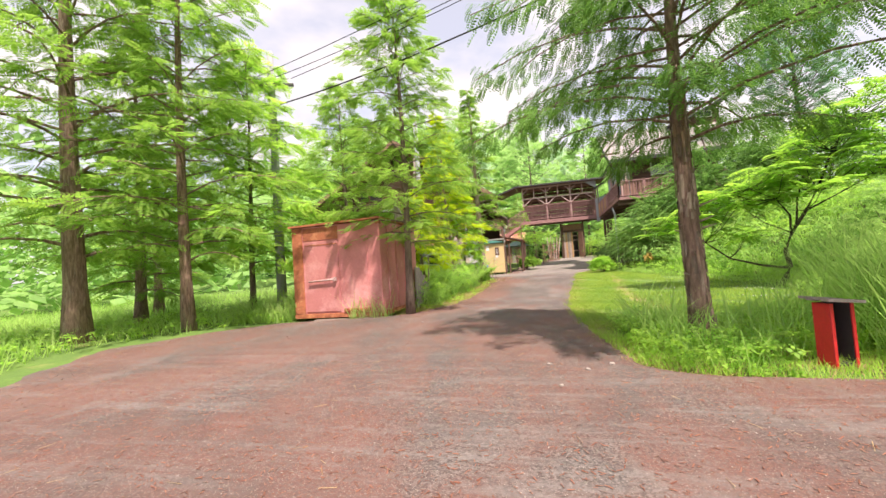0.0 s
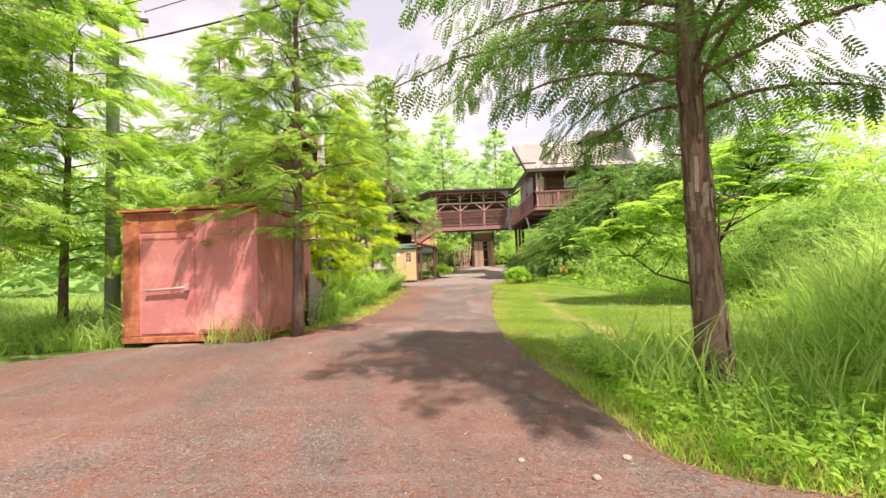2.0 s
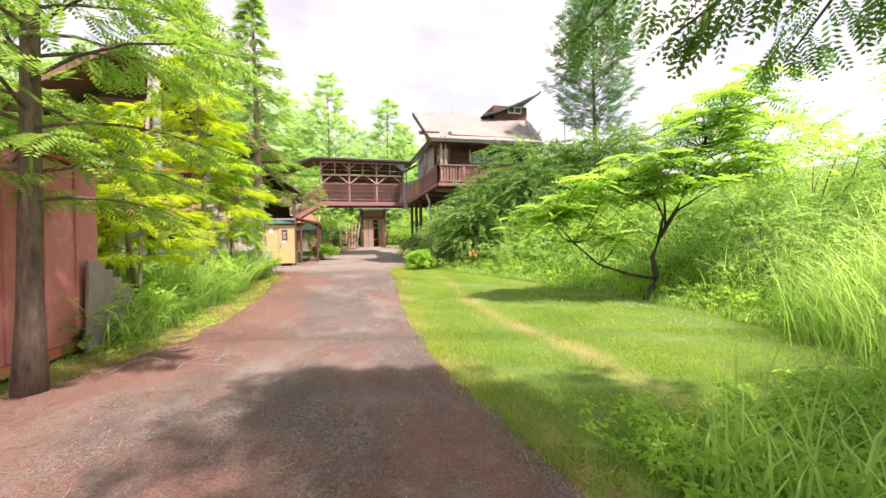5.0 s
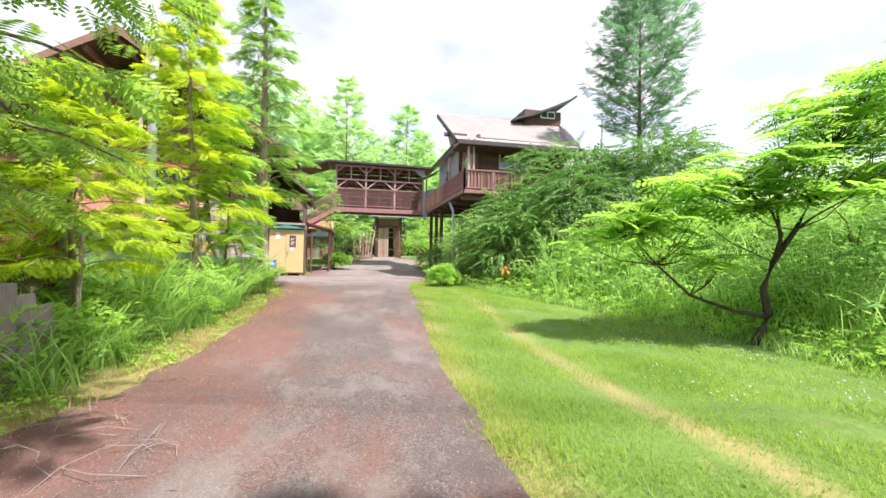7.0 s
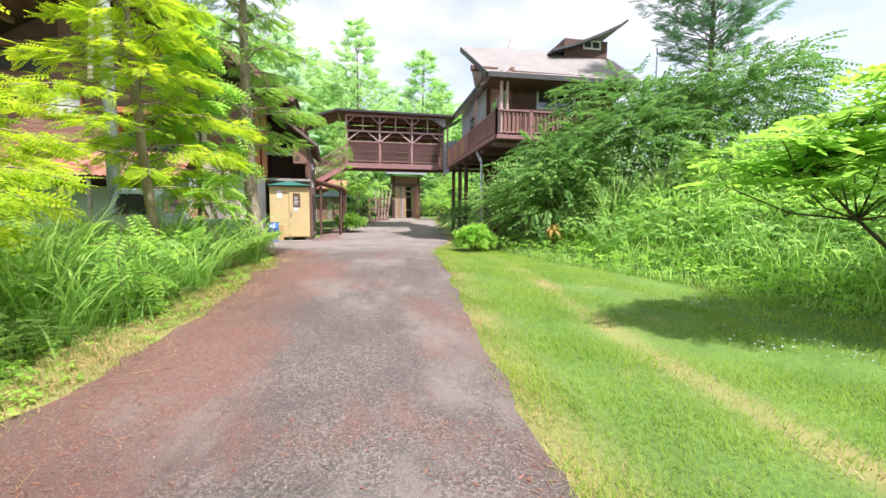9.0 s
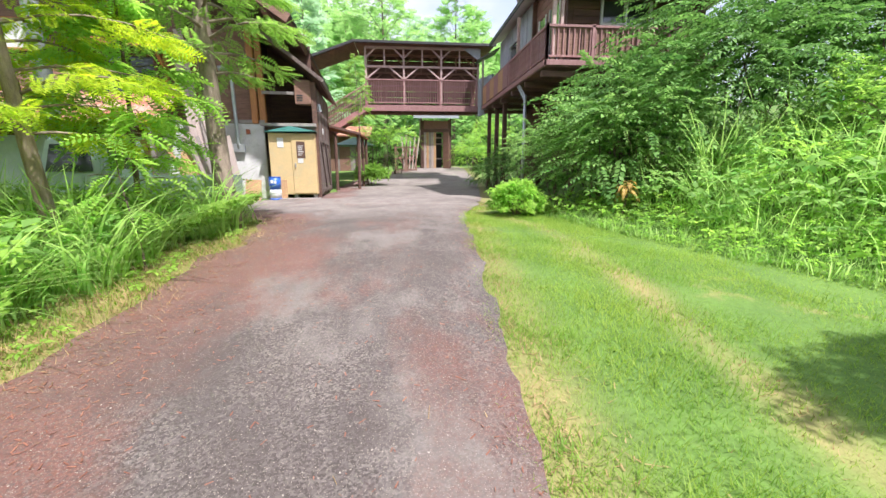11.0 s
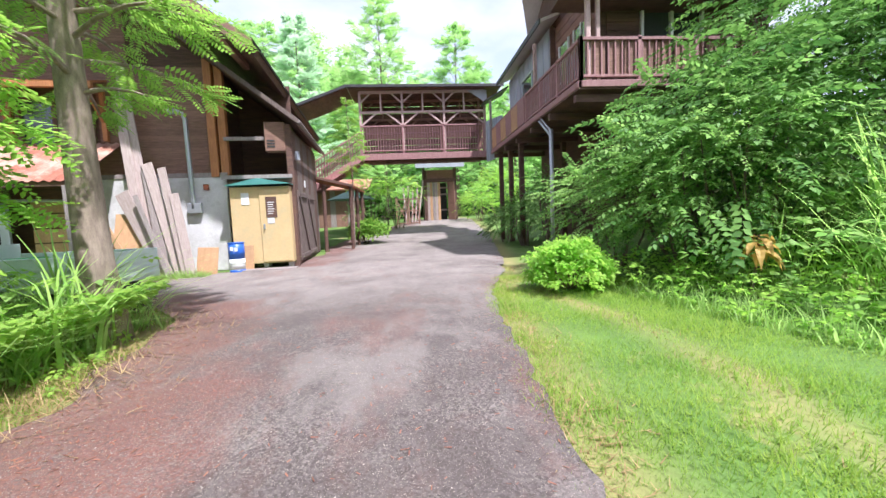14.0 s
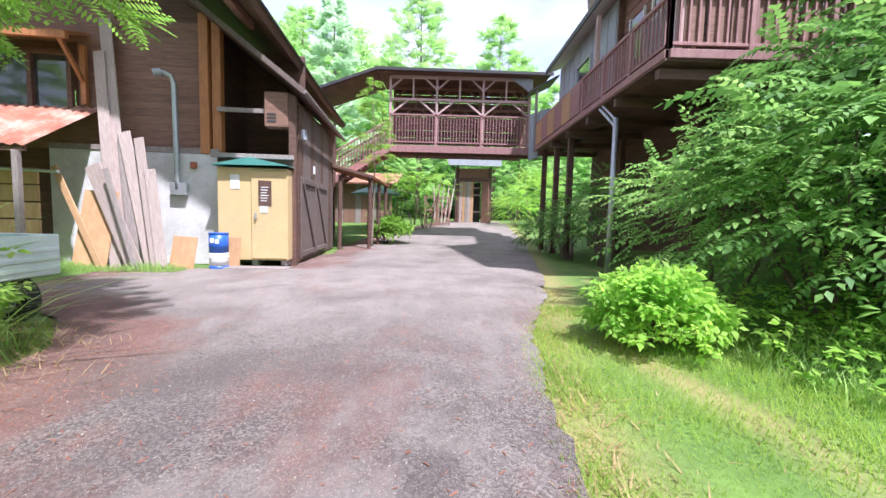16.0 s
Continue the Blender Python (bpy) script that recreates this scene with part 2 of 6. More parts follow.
# ---- mesh helpers ----


def bm_box(bm, x0, x1, y0, y1, z0, z1, bevel=0.0):
    vs = [bm.verts.new(c) for c in ((x0, y0, z0), (x1, y0, z0), (x1, y1, z0), (x0, y1, z0), (x0, y0, z1), (x1, y0, z1), (x1, y1, z1), (x0, y1, z1))]
    fs = [bm.faces.new([vs[i] for i in q]) for q in ((3, 2, 1, 0), (4, 5, 6, 7), (0, 1, 5, 4), (1, 2, 6, 5), (2, 3, 7, 6), (3, 0, 4, 7))]
    if bevel:
        es = list({e for f in fs for e in f.edges})
        bmesh.ops.bevel(bm, geom=es, offset=bevel, segments=1, affect="EDGES")
    return bm


def box(x0, x1, y0, y1, z0, z1, bevel=0.0):
    return bm_box(bmesh.new(), x0, x1, y0, y1, z0, z1, bevel)


def bm_beam(bm, p, q, w, h, bevel=0.0):
    """A squared timber from p to q, w across and h high."""
    p, q = Vector(p), Vector(q)
    d = (q - p).normalized()
    up = Vector((0, 0, 1)) if abs(d.z) < 0.95 else Vector((0, 1, 0))
    s = d.cross(up).normalized()
    u = s.cross(d)
    n0 = len(bm.verts)
    vs = [bm.verts.new(c + s * a * w / 2 + u * b * h / 2) for c in (p, q) for a, b in ((-1, -1), (1, -1), (1, 1), (-1, 1))]
    fs = [bm.faces.new([vs[i] for i in f]) for f in ((0, 1, 2, 3), (7, 6, 5, 4), (0, 4, 5, 1), (1, 5, 6, 2), (2, 6, 7, 3), (3, 7, 4, 0))]
    bmesh.ops.recalc_face_normals(bm, faces=fs)
    if bevel:
        bmesh.ops.bevel(bm, geom=list({e for f in fs for e in f.edges}), offset=bevel, segments=1, affect="EDGES")
    return bm


def beam(p, q, w, h, bevel=0.004):
    return bm_beam(bmesh.new(), p, q, w, h, bevel)


def bm_tube(bm, pts, rs, seg=10, cap=True):
    """A tapered round rod along points."""
    pts = [Vector(p) for p in pts]
    rings = []
    for i, p in enumerate(pts):
        d = (pts[min(i + 1, len(pts) - 1)] - pts[max(i - 1, 0)]).normalized()
        up = Vector((0, 0, 1)) if abs(d.z) < 0.9 else Vector((1, 0, 0))
        s = d.cross(up).normalized()
        u = d.cross(s)
        r = rs[i] if isinstance(rs, (list, tuple)) else rs
        rings.append([bm.verts.new(p + (s * math.cos(k * math.tau / seg) + u * math.sin(k * math.tau / seg)) * r) for k in range(seg)])
    made = []
    for a, b in zip(rings, rings[1:]):
        for k in range(seg):
            made.append(bm.faces.new((a[k], b[k], b[(k + 1) % seg], a[(k + 1) % seg])))
    if cap:
        made += [bm.faces.new(rings[0]), bm.faces.new(rings[-1][::-1])]
        bmesh.ops.recalc_face_normals(bm, faces=made)
    return bm


def tube(pts, rs, seg=10):
    return bm_tube(bmesh.new(), pts, rs, seg)


def part(name, bm, material, parent=None, label="", smooth=False):
    me = bpy.data.meshes.new(name)
    bm.to_mesh(me)
    bm.free()
    if smooth:
        me.shade_smooth()
    me.materials.append(material)
    ob = new(name, me)
    if parent:
        ob.parent = parent
    if label:
        ob["label"] = label
    return ob


def empty(name, label, category, m=None, group="", kind=""):
    e = new(name)
    e.empty_display_size = 0.2
    if m is not None:
        e.matrix_world = m
    return tagged(e, label, category, group, kind)


def slab(pts, thick):
    """A flat plate with the given corners as its top face."""
    bm = bmesh.new()
    top = [bm.verts.new(p) for p in pts]
    n = (Vector(pts[1]) - Vector(pts[0])).cross(Vector(pts[2]) - Vector(pts[0])).normalized()
    if n.z < 0:
        n = -n
    bot = [bm.verts.new(Vector(p) - n * thick) for p in pts]
    bm.faces.new(top)
    bm.faces.new(bot[::-1])
    k = len(pts)
    for i in range(k):
        bm.faces.new((top[i], top[(i + 1) % k], bot[(i + 1) % k], bot[i]))
    bmesh.ops.recalc_face_normals(bm, faces=bm.faces[:])
    return bm


def wavy(p0, du, dv, waves, amp, thick=0.01, per=6):
    """Corrugated sheet: p0, its vector across the waves, its vector along them."""
    bm = bmesh.new()
    p0, du, dv = Vector(p0), Vector(du), Vector(dv)
    n = du.cross(dv).normalized()
    rows = []
    cnt = waves * per
    for i in range(cnt + 1):
        f = i / cnt
        o = n * amp * math.sin(f * waves * math.tau)
        rows.append([bm.verts.new(p0 + du * f + dv * g + o + n * s) for s in (0, -thick) for g in (0, 1)])
    for a, b in zip(rows, rows[1:]):
        bm.faces.new((a[0], b[0], b[1], a[1]))
        bm.faces.new((a[2], a[3], b[3], b[2]))
        bm.faces.new((a[0], a[2], b[2], b[0]))
        bm.faces.new((a[1], b[1], b[3], a[3]))
    bmesh.ops.recalc_face_normals(bm, faces=bm.faces[:])
    return bm


def np_mesh(name, v, f, material, parent=None, label=""):
    me = bpy.data.meshes.new(name)
    v = np.asarray(v, np.float32)
    f = np.asarray(f, np.int32)
    me.vertices.add(len(v))
    me.vertices.foreach_set("co", v.ravel())
    me.loops.add(f.size)
    me.loops.foreach_set("vertex_index", f.ravel())
    me.polygons.add(len(f))
    me.polygons.foreach_set("loop_start", np.arange(len(f), dtype=np.int32) * f.shape[1])
    me.update(calc_edges=True)
    me.materials.append(material)
    ob = new(name, me)
    if parent:
        ob.parent = parent
    if label:
        ob["label"] = label
    return ob




def unit(a):
    return a / np.maximum(np.linalg.norm(a, axis=-1, keepdims=True), 1e-6)


def place(tv, tf, pos, xdir, up, size):
    """Copies of a small template at many places, as one vertex and face array."""
    x = unit(xdir)
    y = unit(np.cross(up, x))
    z = np.cross(x, y)
    s = np.asarray(size)[:, None, None]
    v = pos[:, None] + s * (tv[None, :, 0:1] * x[:, None] + tv[None, :, 1:2] * y[:, None] + tv[None, :, 2:3] * z[:, None])
    f = tf[None] + (np.arange(len(pos)) * len(tv))[:, None, None]
    return v.reshape(-1, 3), f.reshape(-1, tf.shape[1])


def frond(pairs, length, width, droop=0.15, sweep=0.45):
    """A feathery spray: leaflets in pairs along a stalk one unit long."""
    v, f = [], []
    for i in range(pairs):
        s = (i + 0.6) / pairs
        l = length * (0.55 + 0.9 * s * (1 - s) * 2) * (1.0 if s < 0.8 else 0.75)
        for side in (-1, 1):
            b = np.array([s, 0, -droop * s * s])
            d = np.array([sweep, side, -0.25])
            d = d / np.linalg.norm(d)
            t = np.array([d[1], -d[0], 0]) * side * width
            k = len(v)
            v += [b, b + d * l * 0.5 + t, b + d * l, b + d * l * 0.5 - t]
            f.append([k, k + 1, k + 2, k + 3])
    return np.array(v), np.array(f)


def leaf_cluster(n, length, width, seed, spread=1.0):
    """A tuft of n broad leaves, each folded along its middle."""
    r = np.random.default_rng(seed)
    v, f = [], []
    for i in range(n):
        a = i * 2.4 + r.uniform(-0.4, 0.4)
        d = np.array([math.cos(a) * spread, math.sin(a) * spread, r.uniform(-0.35, 0.5)])
        d = d / np.linalg.norm(d)
        side = np.cross(d, [0, 0, 1])
        side = side / np.linalg.norm(side)
        b = d * r.uniform(0.05, 0.3)
        l, w = length * r.uniform(0.7, 1.1), width * r.uniform(0.8, 1.1)
        sag = np.array([0, 0, -0.22 * l])
        k = len(v)
        v += [b, b + d * l * 0.45 + side * w, b + d * l + sag, b + d * l * 0.45 - side * w, b + d * l * 0.5 + np.array([0, 0, -0.12 * w])]
        f += [[k, k + 1, k + 2, k + 4], [k, k + 4, k + 2, k + 3]]
    return np.array(v), np.array(f)


def bough(pairs, length, width, droop=0.45, sweep=0.5, seed=1):
    """A drooping shoot one unit long with broad folded leaves on both sides."""
    r = np.random.default_rng(seed)
    v, f = [], []
    for i in range(pairs * 2 + 1):
        s = 1.0 if i == pairs * 2 else (i // 2 + 0.7 + 0.5 * (i % 2)) / (pairs + 0.6)
        side = 1 if i % 2 else -1
        d = np.array([sweep * r.uniform(0.6, 1.4), side * r.uniform(0.7, 1.1), r.uniform(-0.5, 0.1)])
        if i == pairs * 2:
            d = np.array([1.0, 0.1, -0.5])
        d = d / np.linalg.norm(d)
        across = unit(np.cross(d, [r.uniform(-0.3, 0.3), 0, 1.0]))
        l, w = length * r.uniform(0.75, 1.15), width * r.uniform(0.8, 1.15)
        b = np.array([s, 0, 0.12 * s - droop * s * s])
        sag = np.array([0, 0, -0.3 * l])
        k = len(v)
        v += [b, b + d * l * 0.42 + across * w, b + d * l + sag, b + d * l * 0.42 - across * w, b + d * l * 0.48 - np.array([0, 0, 0.3 * w])]
        f += [[k, k + 1, k + 2, k + 4], [k, k + 4, k + 2, k + 3]]
    return np.array(v), np.array(f)


FROND = frond(8, 0.32, 0.05)
FROND_FINE = frond(6, 0.3, 0.058, 0.35, 0.6)
BOUGH = bough(9, 0.155, 0.05)
BOUGH_FINE = bough(7, 0.15, 0.045, 0.35, 0.6, 4)
FROND_FAR = frond(2, 0.6, 0.2)
FROND_LO = frond(5, 0.38, 0.085)
PINNATE = frond(7, 0.3, 0.062, 0.4, 0.3)
TUFT = leaf_cluster(6, 0.8, 0.24, 3)


# ---- ground ----


def lerp_tab(tab, x):
    return np.interp(x, [a for a, _ in tab], [b for _, b in tab])


HEIGHT = [(-40, -0.3), (0, -0.36), (12, -0.33), (15, -0.18), (18, 0.02), (22, 0.08), (35, 0.13), (46, 0.98), (60, 1.3)]
BANK = [(-40, 5.0), (2, 4.2), (5, 4.6), (9, 7.3), (12, 7.5), (15, 6.9), (18, 5.3), (21, 4.35), (26, 4.9), (36, 6.5), (60, 9)]
ROAD_R = [(-14, 16), (2.6, 15), (2.85, 8), (3.0, 3.2), (3.15, 2.1), (3.6, 1.65), (4.5, 1.5), (6, 1.3), (9, 1.12), (12, 1.2), (14.4, 1.38), (16.4, 1.58), (18, 1.72), (19.4, 1.88), (20.4, 1.92), (22, 2.15), (24, 2.8), (26, 3.3), (30, 4.0), (36, 5.0), (46, 5.6), (50, 5.6)]
ROAD_L = [(-14, -7.5), (0, -6.6), (2.3, -7.0), (5, -8.8), (7, -8.0), (8.3, -6.9), (8.9, -3.9), (10, -3.1), (12, -2.4), (14.7, -2.2), (16, -2.1), (19, -2.15), (20.5, -2.25), (21.2, -2.6), (22.2, -3.3), (23.6, -5.6), (26.2, -5.9), (26.6, -2.6), (32, -2.4), (34, -3.0), (40, -2.0), (46, 1.0), (50, 1.0)]


def ground_z(x, y):
    x, y = np.asarray(x, float), np.asarray(y, float)
    z = lerp_tab(HEIGHT, y)
    s = np.clip((x - lerp_tab(BANK, y)) / 7.0, 0, 3)
    z = z + np.where(s < 1, s * s * (3 - 2 * s) * 2.3, 2.3 + (s - 1) * 1.4)
    far = np.clip((np.hypot(x, y - 20) - 60) / 200, 0, 1)
    return z + far * 4 * np.clip(y / 100, 0, 1)


def gz(x, y):
    return float(ground_z(x, y))


def track_x(y):
    return np.interp(y, [5, 8, 11, 13.4, 17, 20, 23], [2.9, 3.15, 3.05, 3.05, 3.35, 3.4, 2.6])


def ground_sheet():
    xs = np.unique(np.concatenate([np.linspace(-900, -60, 12), np.linspace(-60, -14, 14), np.linspace(-14, 22, 90), np.linspace(1.2, 5.0, 46), np.linspace(22, 70, 16), np.linspace(70, 900, 12)]))
    ys = np.unique(np.concatenate([np.linspace(-900, -20, 12), np.linspace(-20, 50, 140), np.linspace(50, 130, 14), np.linspace(130, 1500, 14)]))
    gx, gy = np.meshgrid(xs, ys)
    z = ground_z(gx, gy)
    lump = np.array([[noise.noise((float(a) * 0.6, float(b) * 0.6, 0.0)) for a in xs] for b in ys]) * 0.05
    inside = (gx > lerp_tab(ROAD_L, gy) - 0.5) & (gx < lerp_tab(ROAD_R, gy) + 0.5) & (gy > -14) & (gy < 50)
    z = z + np.where(inside, -0.03, lump - 0.02)
    v = np.stack([gx, gy, z], -1).reshape(-1, 3)
    n = len(xs)
    i = (np.arange(len(ys) - 1)[:, None] * n + np.arange(n - 1)[None]).reshape(-1)
    f = np.stack([i, i + 1, i + n + 1, i + n], -1)
    m = mat("grassy_soil", (0.115, 0.2, 0.034), (0.08, 0.15, 0.028), 0.95, 1.4, bump=0.5, stain=(0.3, 0.25, 0.1), stain_scale=0.8, stain_at=(0.58, 0.7))
    nt = m.node_tree
    at = nt.nodes.new("ShaderNodeAttribute")
    at.attribute_name = "worn"
    mx = nt.nodes.new("ShaderNodeMix")
    mx.data_type = "RGBA"
    mx.inputs[7].default_value = (0.33, 0.25, 0.11, 1)
    p = nt.nodes["Principled BSDF"]
    nt.links.new(p.inputs["Base Color"].links[0].from_socket, mx.inputs[6])
    nt.links.new(at.outputs["Fac"], mx.inputs[0])
    nt.links.new(mx.outputs[2], p.inputs["Base Color"])
    ob = np_mesh("ground", v, f, m)
    patch = np.array([[noise.noise((float(a) * 0.9, float(b) * 0.7, 5.0)) for a in xs] for b in ys])
    worn = np.exp(-((gx - track_x(gy) - 0.12 * patch) / 0.24) ** 2) * ((gy > 6) & (gy < 22)) * np.clip(0.5 + 0.7 * patch, 0, 0.8)
    worn = worn + 0.9 * np.exp(-((gx - lerp_tab(ROAD_L, gy) + 0.4) / 0.6) ** 2) * ((gy > 9) & (gy < 21)) + 0.6 * np.exp(-((gx - lerp_tab(ROAD_R, gy) - 0.1) / 0.36) ** 2) * (gy > 3)
    a = ob.data.attributes.new("worn", "FLOAT", "POINT")
    a.data.foreach_set("value", np.clip(worn, 0, 1).reshape(-1).astype(np.float32))
    ob.data.shade_smooth()
    tagged(ob, "grassy ground rising to a bank beside the drive", "ground", kind="structure")


def road_mat():
    m = bpy.data.materials.new("old_asphalt_with_red_litter")
    m.use_nodes = True
    nt = m.node_tree
    p = nt.nodes["Principled BSDF"]
    p.inputs["Roughness"].default_value = 0.9
    co = nt.nodes.new("ShaderNodeTexCoord")

    def nz(scale, detail, rough=0.6, stretch=None):
        n = nt.nodes.new("ShaderNodeTexNoise")
        n.inputs["Scale"].default_value, n.inputs["Detail"].default_value, n.inputs["Roughness"].default_value = scale, detail, rough
        if stretch:
            mp = nt.nodes.new("ShaderNodeMapping")
            mp.inputs["Scale"].default_value = stretch
            nt.links.new(co.outputs["Object"], mp.inputs["Vector"])
            nt.links.new(mp.outputs["Vector"], n.inputs["Vector"])
        else:
            nt.links.new(co.outputs["Object"], n.inputs["Vector"])
        return n.outputs["Fac"]

    def rng(src, a, b, c=0.0, d=1.0):
        r = nt.nodes.new("ShaderNodeMapRange")
        for k, x in zip(("From Min", "From Max", "To Min", "To Max"), (a, b, c, d)):
            r.inputs[k].default_value = x
        nt.links.new(src, r.inputs["Value"])
        return r.outputs["Result"]

    def mix(fac, a, b):
        n = nt.nodes.new("ShaderNodeMix")
        n.data_type = "RGBA"
        nt.links.new(fac, n.inputs[0])
        for k, c in ((6, a), (7, b)):
            if isinstance(c, tuple):
                n.inputs[k].default_value = (*c, 1)
            else:
                nt.links.new(c, n.inputs[k])
        return n.outputs[2]

    vo = nt.nodes.new("ShaderNodeTexVoronoi")
    vo.inputs["Scale"].default_value = 75
    nt.links.new(co.outputs["Object"], vo.inputs["Vector"])
    sep = nt.nodes.new("ShaderNodeSeparateColor")
    nt.links.new(vo.outputs["Color"], sep.inputs["Color"])
    chips = mix(rng(sep.outputs[0], 0.25, 0.95), (0.055, 0.044, 0.04), (0.23, 0.196, 0.178))
    base = mix(rng(nz(9, 8, 0.75), 0.35, 0.65, 0.0, 0.6), chips, (0.1, 0.078, 0.074))
    base = mix(rng(nz(1.1, 7, 0.65), 0.45, 0.68, 0.0, 0.85), base, (0.075, 0.06, 0.057))
    pale = mix(rng(nz(0.75, 8, 0.7, (1, 0.55, 1)), 0.49, 0.6, 0.0, 0.6), base, (0.215, 0.186, 0.17))
    # pale gravel of the yard by the barn
    gr = nt.nodes.new("ShaderNodeAttribute")
    gr.attribute_name = "gravel"
    gm = nt.nodes.new("ShaderNodeMath")
    gm.operation = "MULTIPLY"
    nt.links.new(gr.outputs["Fac"], gm.inputs[0])
    nt.links.new(rng(nz(1.3, 8, 0.7), 0.3, 0.6, 0.35, 1.0), gm.inputs[1])
    stones = mix(rng(sep.outputs[1], 0.1, 0.9), (0.2, 0.17, 0.15), (0.36, 0.315, 0.285))
    pale = mix(gm.outputs[0], pale, stones)
    # grey arcs worn through the litter of the forecourt by turning wheels
    fy = nt.nodes.new("ShaderNodeAttribute")
    fy.attribute_name = "forecourt"
    turn = nt.nodes.new("ShaderNodeMapping")
    turn.inputs["Rotation"].default_value = (0, 0, radians(-24))
    turn.inputs["Scale"].default_value = (0.35, 2.6, 1)
    nt.links.new(co.outputs["Object"], turn.inputs["Vector"])
    sn = nt.nodes.new("ShaderNodeTexNoise")
    sn.inputs["Scale"].default_value, sn.inputs["Detail"].default_value, sn.inputs["Roughness"].default_value = 1.1, 8.0, 0.7
    sn.inputs["Distortion"].default_value = 0.4
    nt.links.new(turn.outputs["Vector"], sn.inputs["Vector"])
    worn = nt.nodes.new("ShaderNodeMath")
    worn.operation = "MULTIPLY"
    nt.links.new(rng(sn.outputs["Fac"], 0.5, 0.62), worn.inputs[0])
    nt.links.new(fy.outputs["Fac"], worn.inputs[1])
    # red needle litter: in drifts along the edges and all over the yard
    at = nt.nodes.new("ShaderNodeAttribute")
    at.attribute_name = "litter"
    drift = nt.nodes.new("ShaderNodeMath")
    drift.operation = "ADD"
    nt.links.new(rng(nz(0.7, 9, 0.72, (1, 0.55, 1)), 0.3, 0.7, -0.8, 0.8), drift.inputs[0])
    nt.links.new(at.outputs["Fac"], drift.inputs[1])
    speck = nt.nodes.new("ShaderNodeMath")
    speck.operation = "MULTIPLY"
    nt.links.new(rng(drift.outputs[0], 0.2, 0.9), speck.inputs[0])
    nt.links.new(rng(nz(45, 5, 0.8), 0.3, 0.55), speck.inputs[1])
    red = mix(rng(nz(60, 4, 0.7), 0.35, 0.65), (0.215, 0.093, 0.07), (0.105, 0.052, 0.044))
    col = mix(speck.outputs[0], pale, red)
    col = mix(worn.outputs[0], col, mix(rng(nz(22, 6, 0.75), 0.35, 0.65), (0.12, 0.105, 0.1), (0.25, 0.215, 0.2)))
    col = mix(rng(nz(0.45, 7, 0.65), 0.5, 0.64, 0.0, 0.5), col, (0.07, 0.052, 0.047))
    bits = mix(rng(nz(140, 2, 0.5), 0.64, 0.7), col, (0.4, 0.33, 0.28))
    nt.links.new(bits, p.inputs["Base Color"])
    bp = nt.nodes.new("ShaderNodeBump")
    bp.inputs["Strength"].default_value, bp.inputs["Distance"].default_value = 0.6, 0.012
    nt.links.new(nz(55, 6, 0.8), bp.inputs["Height"])
    nt.links.new(bp.outputs["Normal"], p.inputs["Normal"])
    return m


LITTER = [(-14, 0.72), (6, 0.7), (9, 0.4), (13, 0.18), (17, 0.17), (22, 0.1), (26, -0.1), (50, -0.2)]


def road():
    ys = np.linspace(-14, 50, 420)
    cols = 48
    l = lerp_tab(ROAD_L, ys) + np.array([noise.noise((0.0, float(y) * 1.1, 3.0)) * 0.34 + noise.noise((4.0, float(y) * 4.5, 1.0)) * 0.09 for y in ys])
    r = lerp_tab(ROAD_R, ys) + np.array([noise.noise((9.0, float(y) * 1.3, 3.0)) * 0.1 + noise.noise((5.0, float(y) * 5.0, 1.0)) * 0.08 for y in ys])
    f = np.linspace(0, 1, cols)
    gx = l[:, None] + (r - l)[:, None] * f[None]
    gy = np.repeat(ys[:, None], cols, 1)
    crown = 0.05 * (1 - (2 * f[None] - 1) ** 2)
    z = lerp_tab(HEIGHT, gy) + 0.006 + crown * (gy > 4)
    v = np.stack([gx, gy, z], -1).reshape(-1, 3)
    i = (np.arange(len(ys) - 1)[:, None] * cols + np.arange(cols - 1)[None]).reshape(-1)
    ob = np_mesh("road", v, np.stack([i, i + 1, i + cols + 1, i + cols], -1), road_mat())
    ob.data.shade_smooth()
    lit = lerp_tab(LITTER, gy) + 1.2 * np.clip(1 - (gx - l[:, None]) / 2.0, 0, 1) * (gy > 9) + 0.2 * np.clip(1 - (r[:, None] - gx) / 0.4, 0, 1)
    a = ob.data.attributes.new("litter", "FLOAT", "POINT")
    a.data.foreach_set("value", lit.reshape(-1).astype(np.float32))
    y0 = ob.data.attributes.new("forecourt", "FLOAT", "POINT")
    y0.data.foreach_set("value", (0.6 * np.clip((6.5 - gy) / 4, 0, 1)).reshape(-1).astype(np.float32))
    g = ob.data.attributes.new("gravel", "FLOAT", "POINT")
    g.data.foreach_set("value", (0.75 * np.clip((gy - 20) / 4.5, 0, 1)).reshape(-1).astype(np.float32))
    tagged(ob, "worn asphalt drive strewn with red needle litter", "road", kind="structure")


ground_sheet()
road()


# ---- trees ----


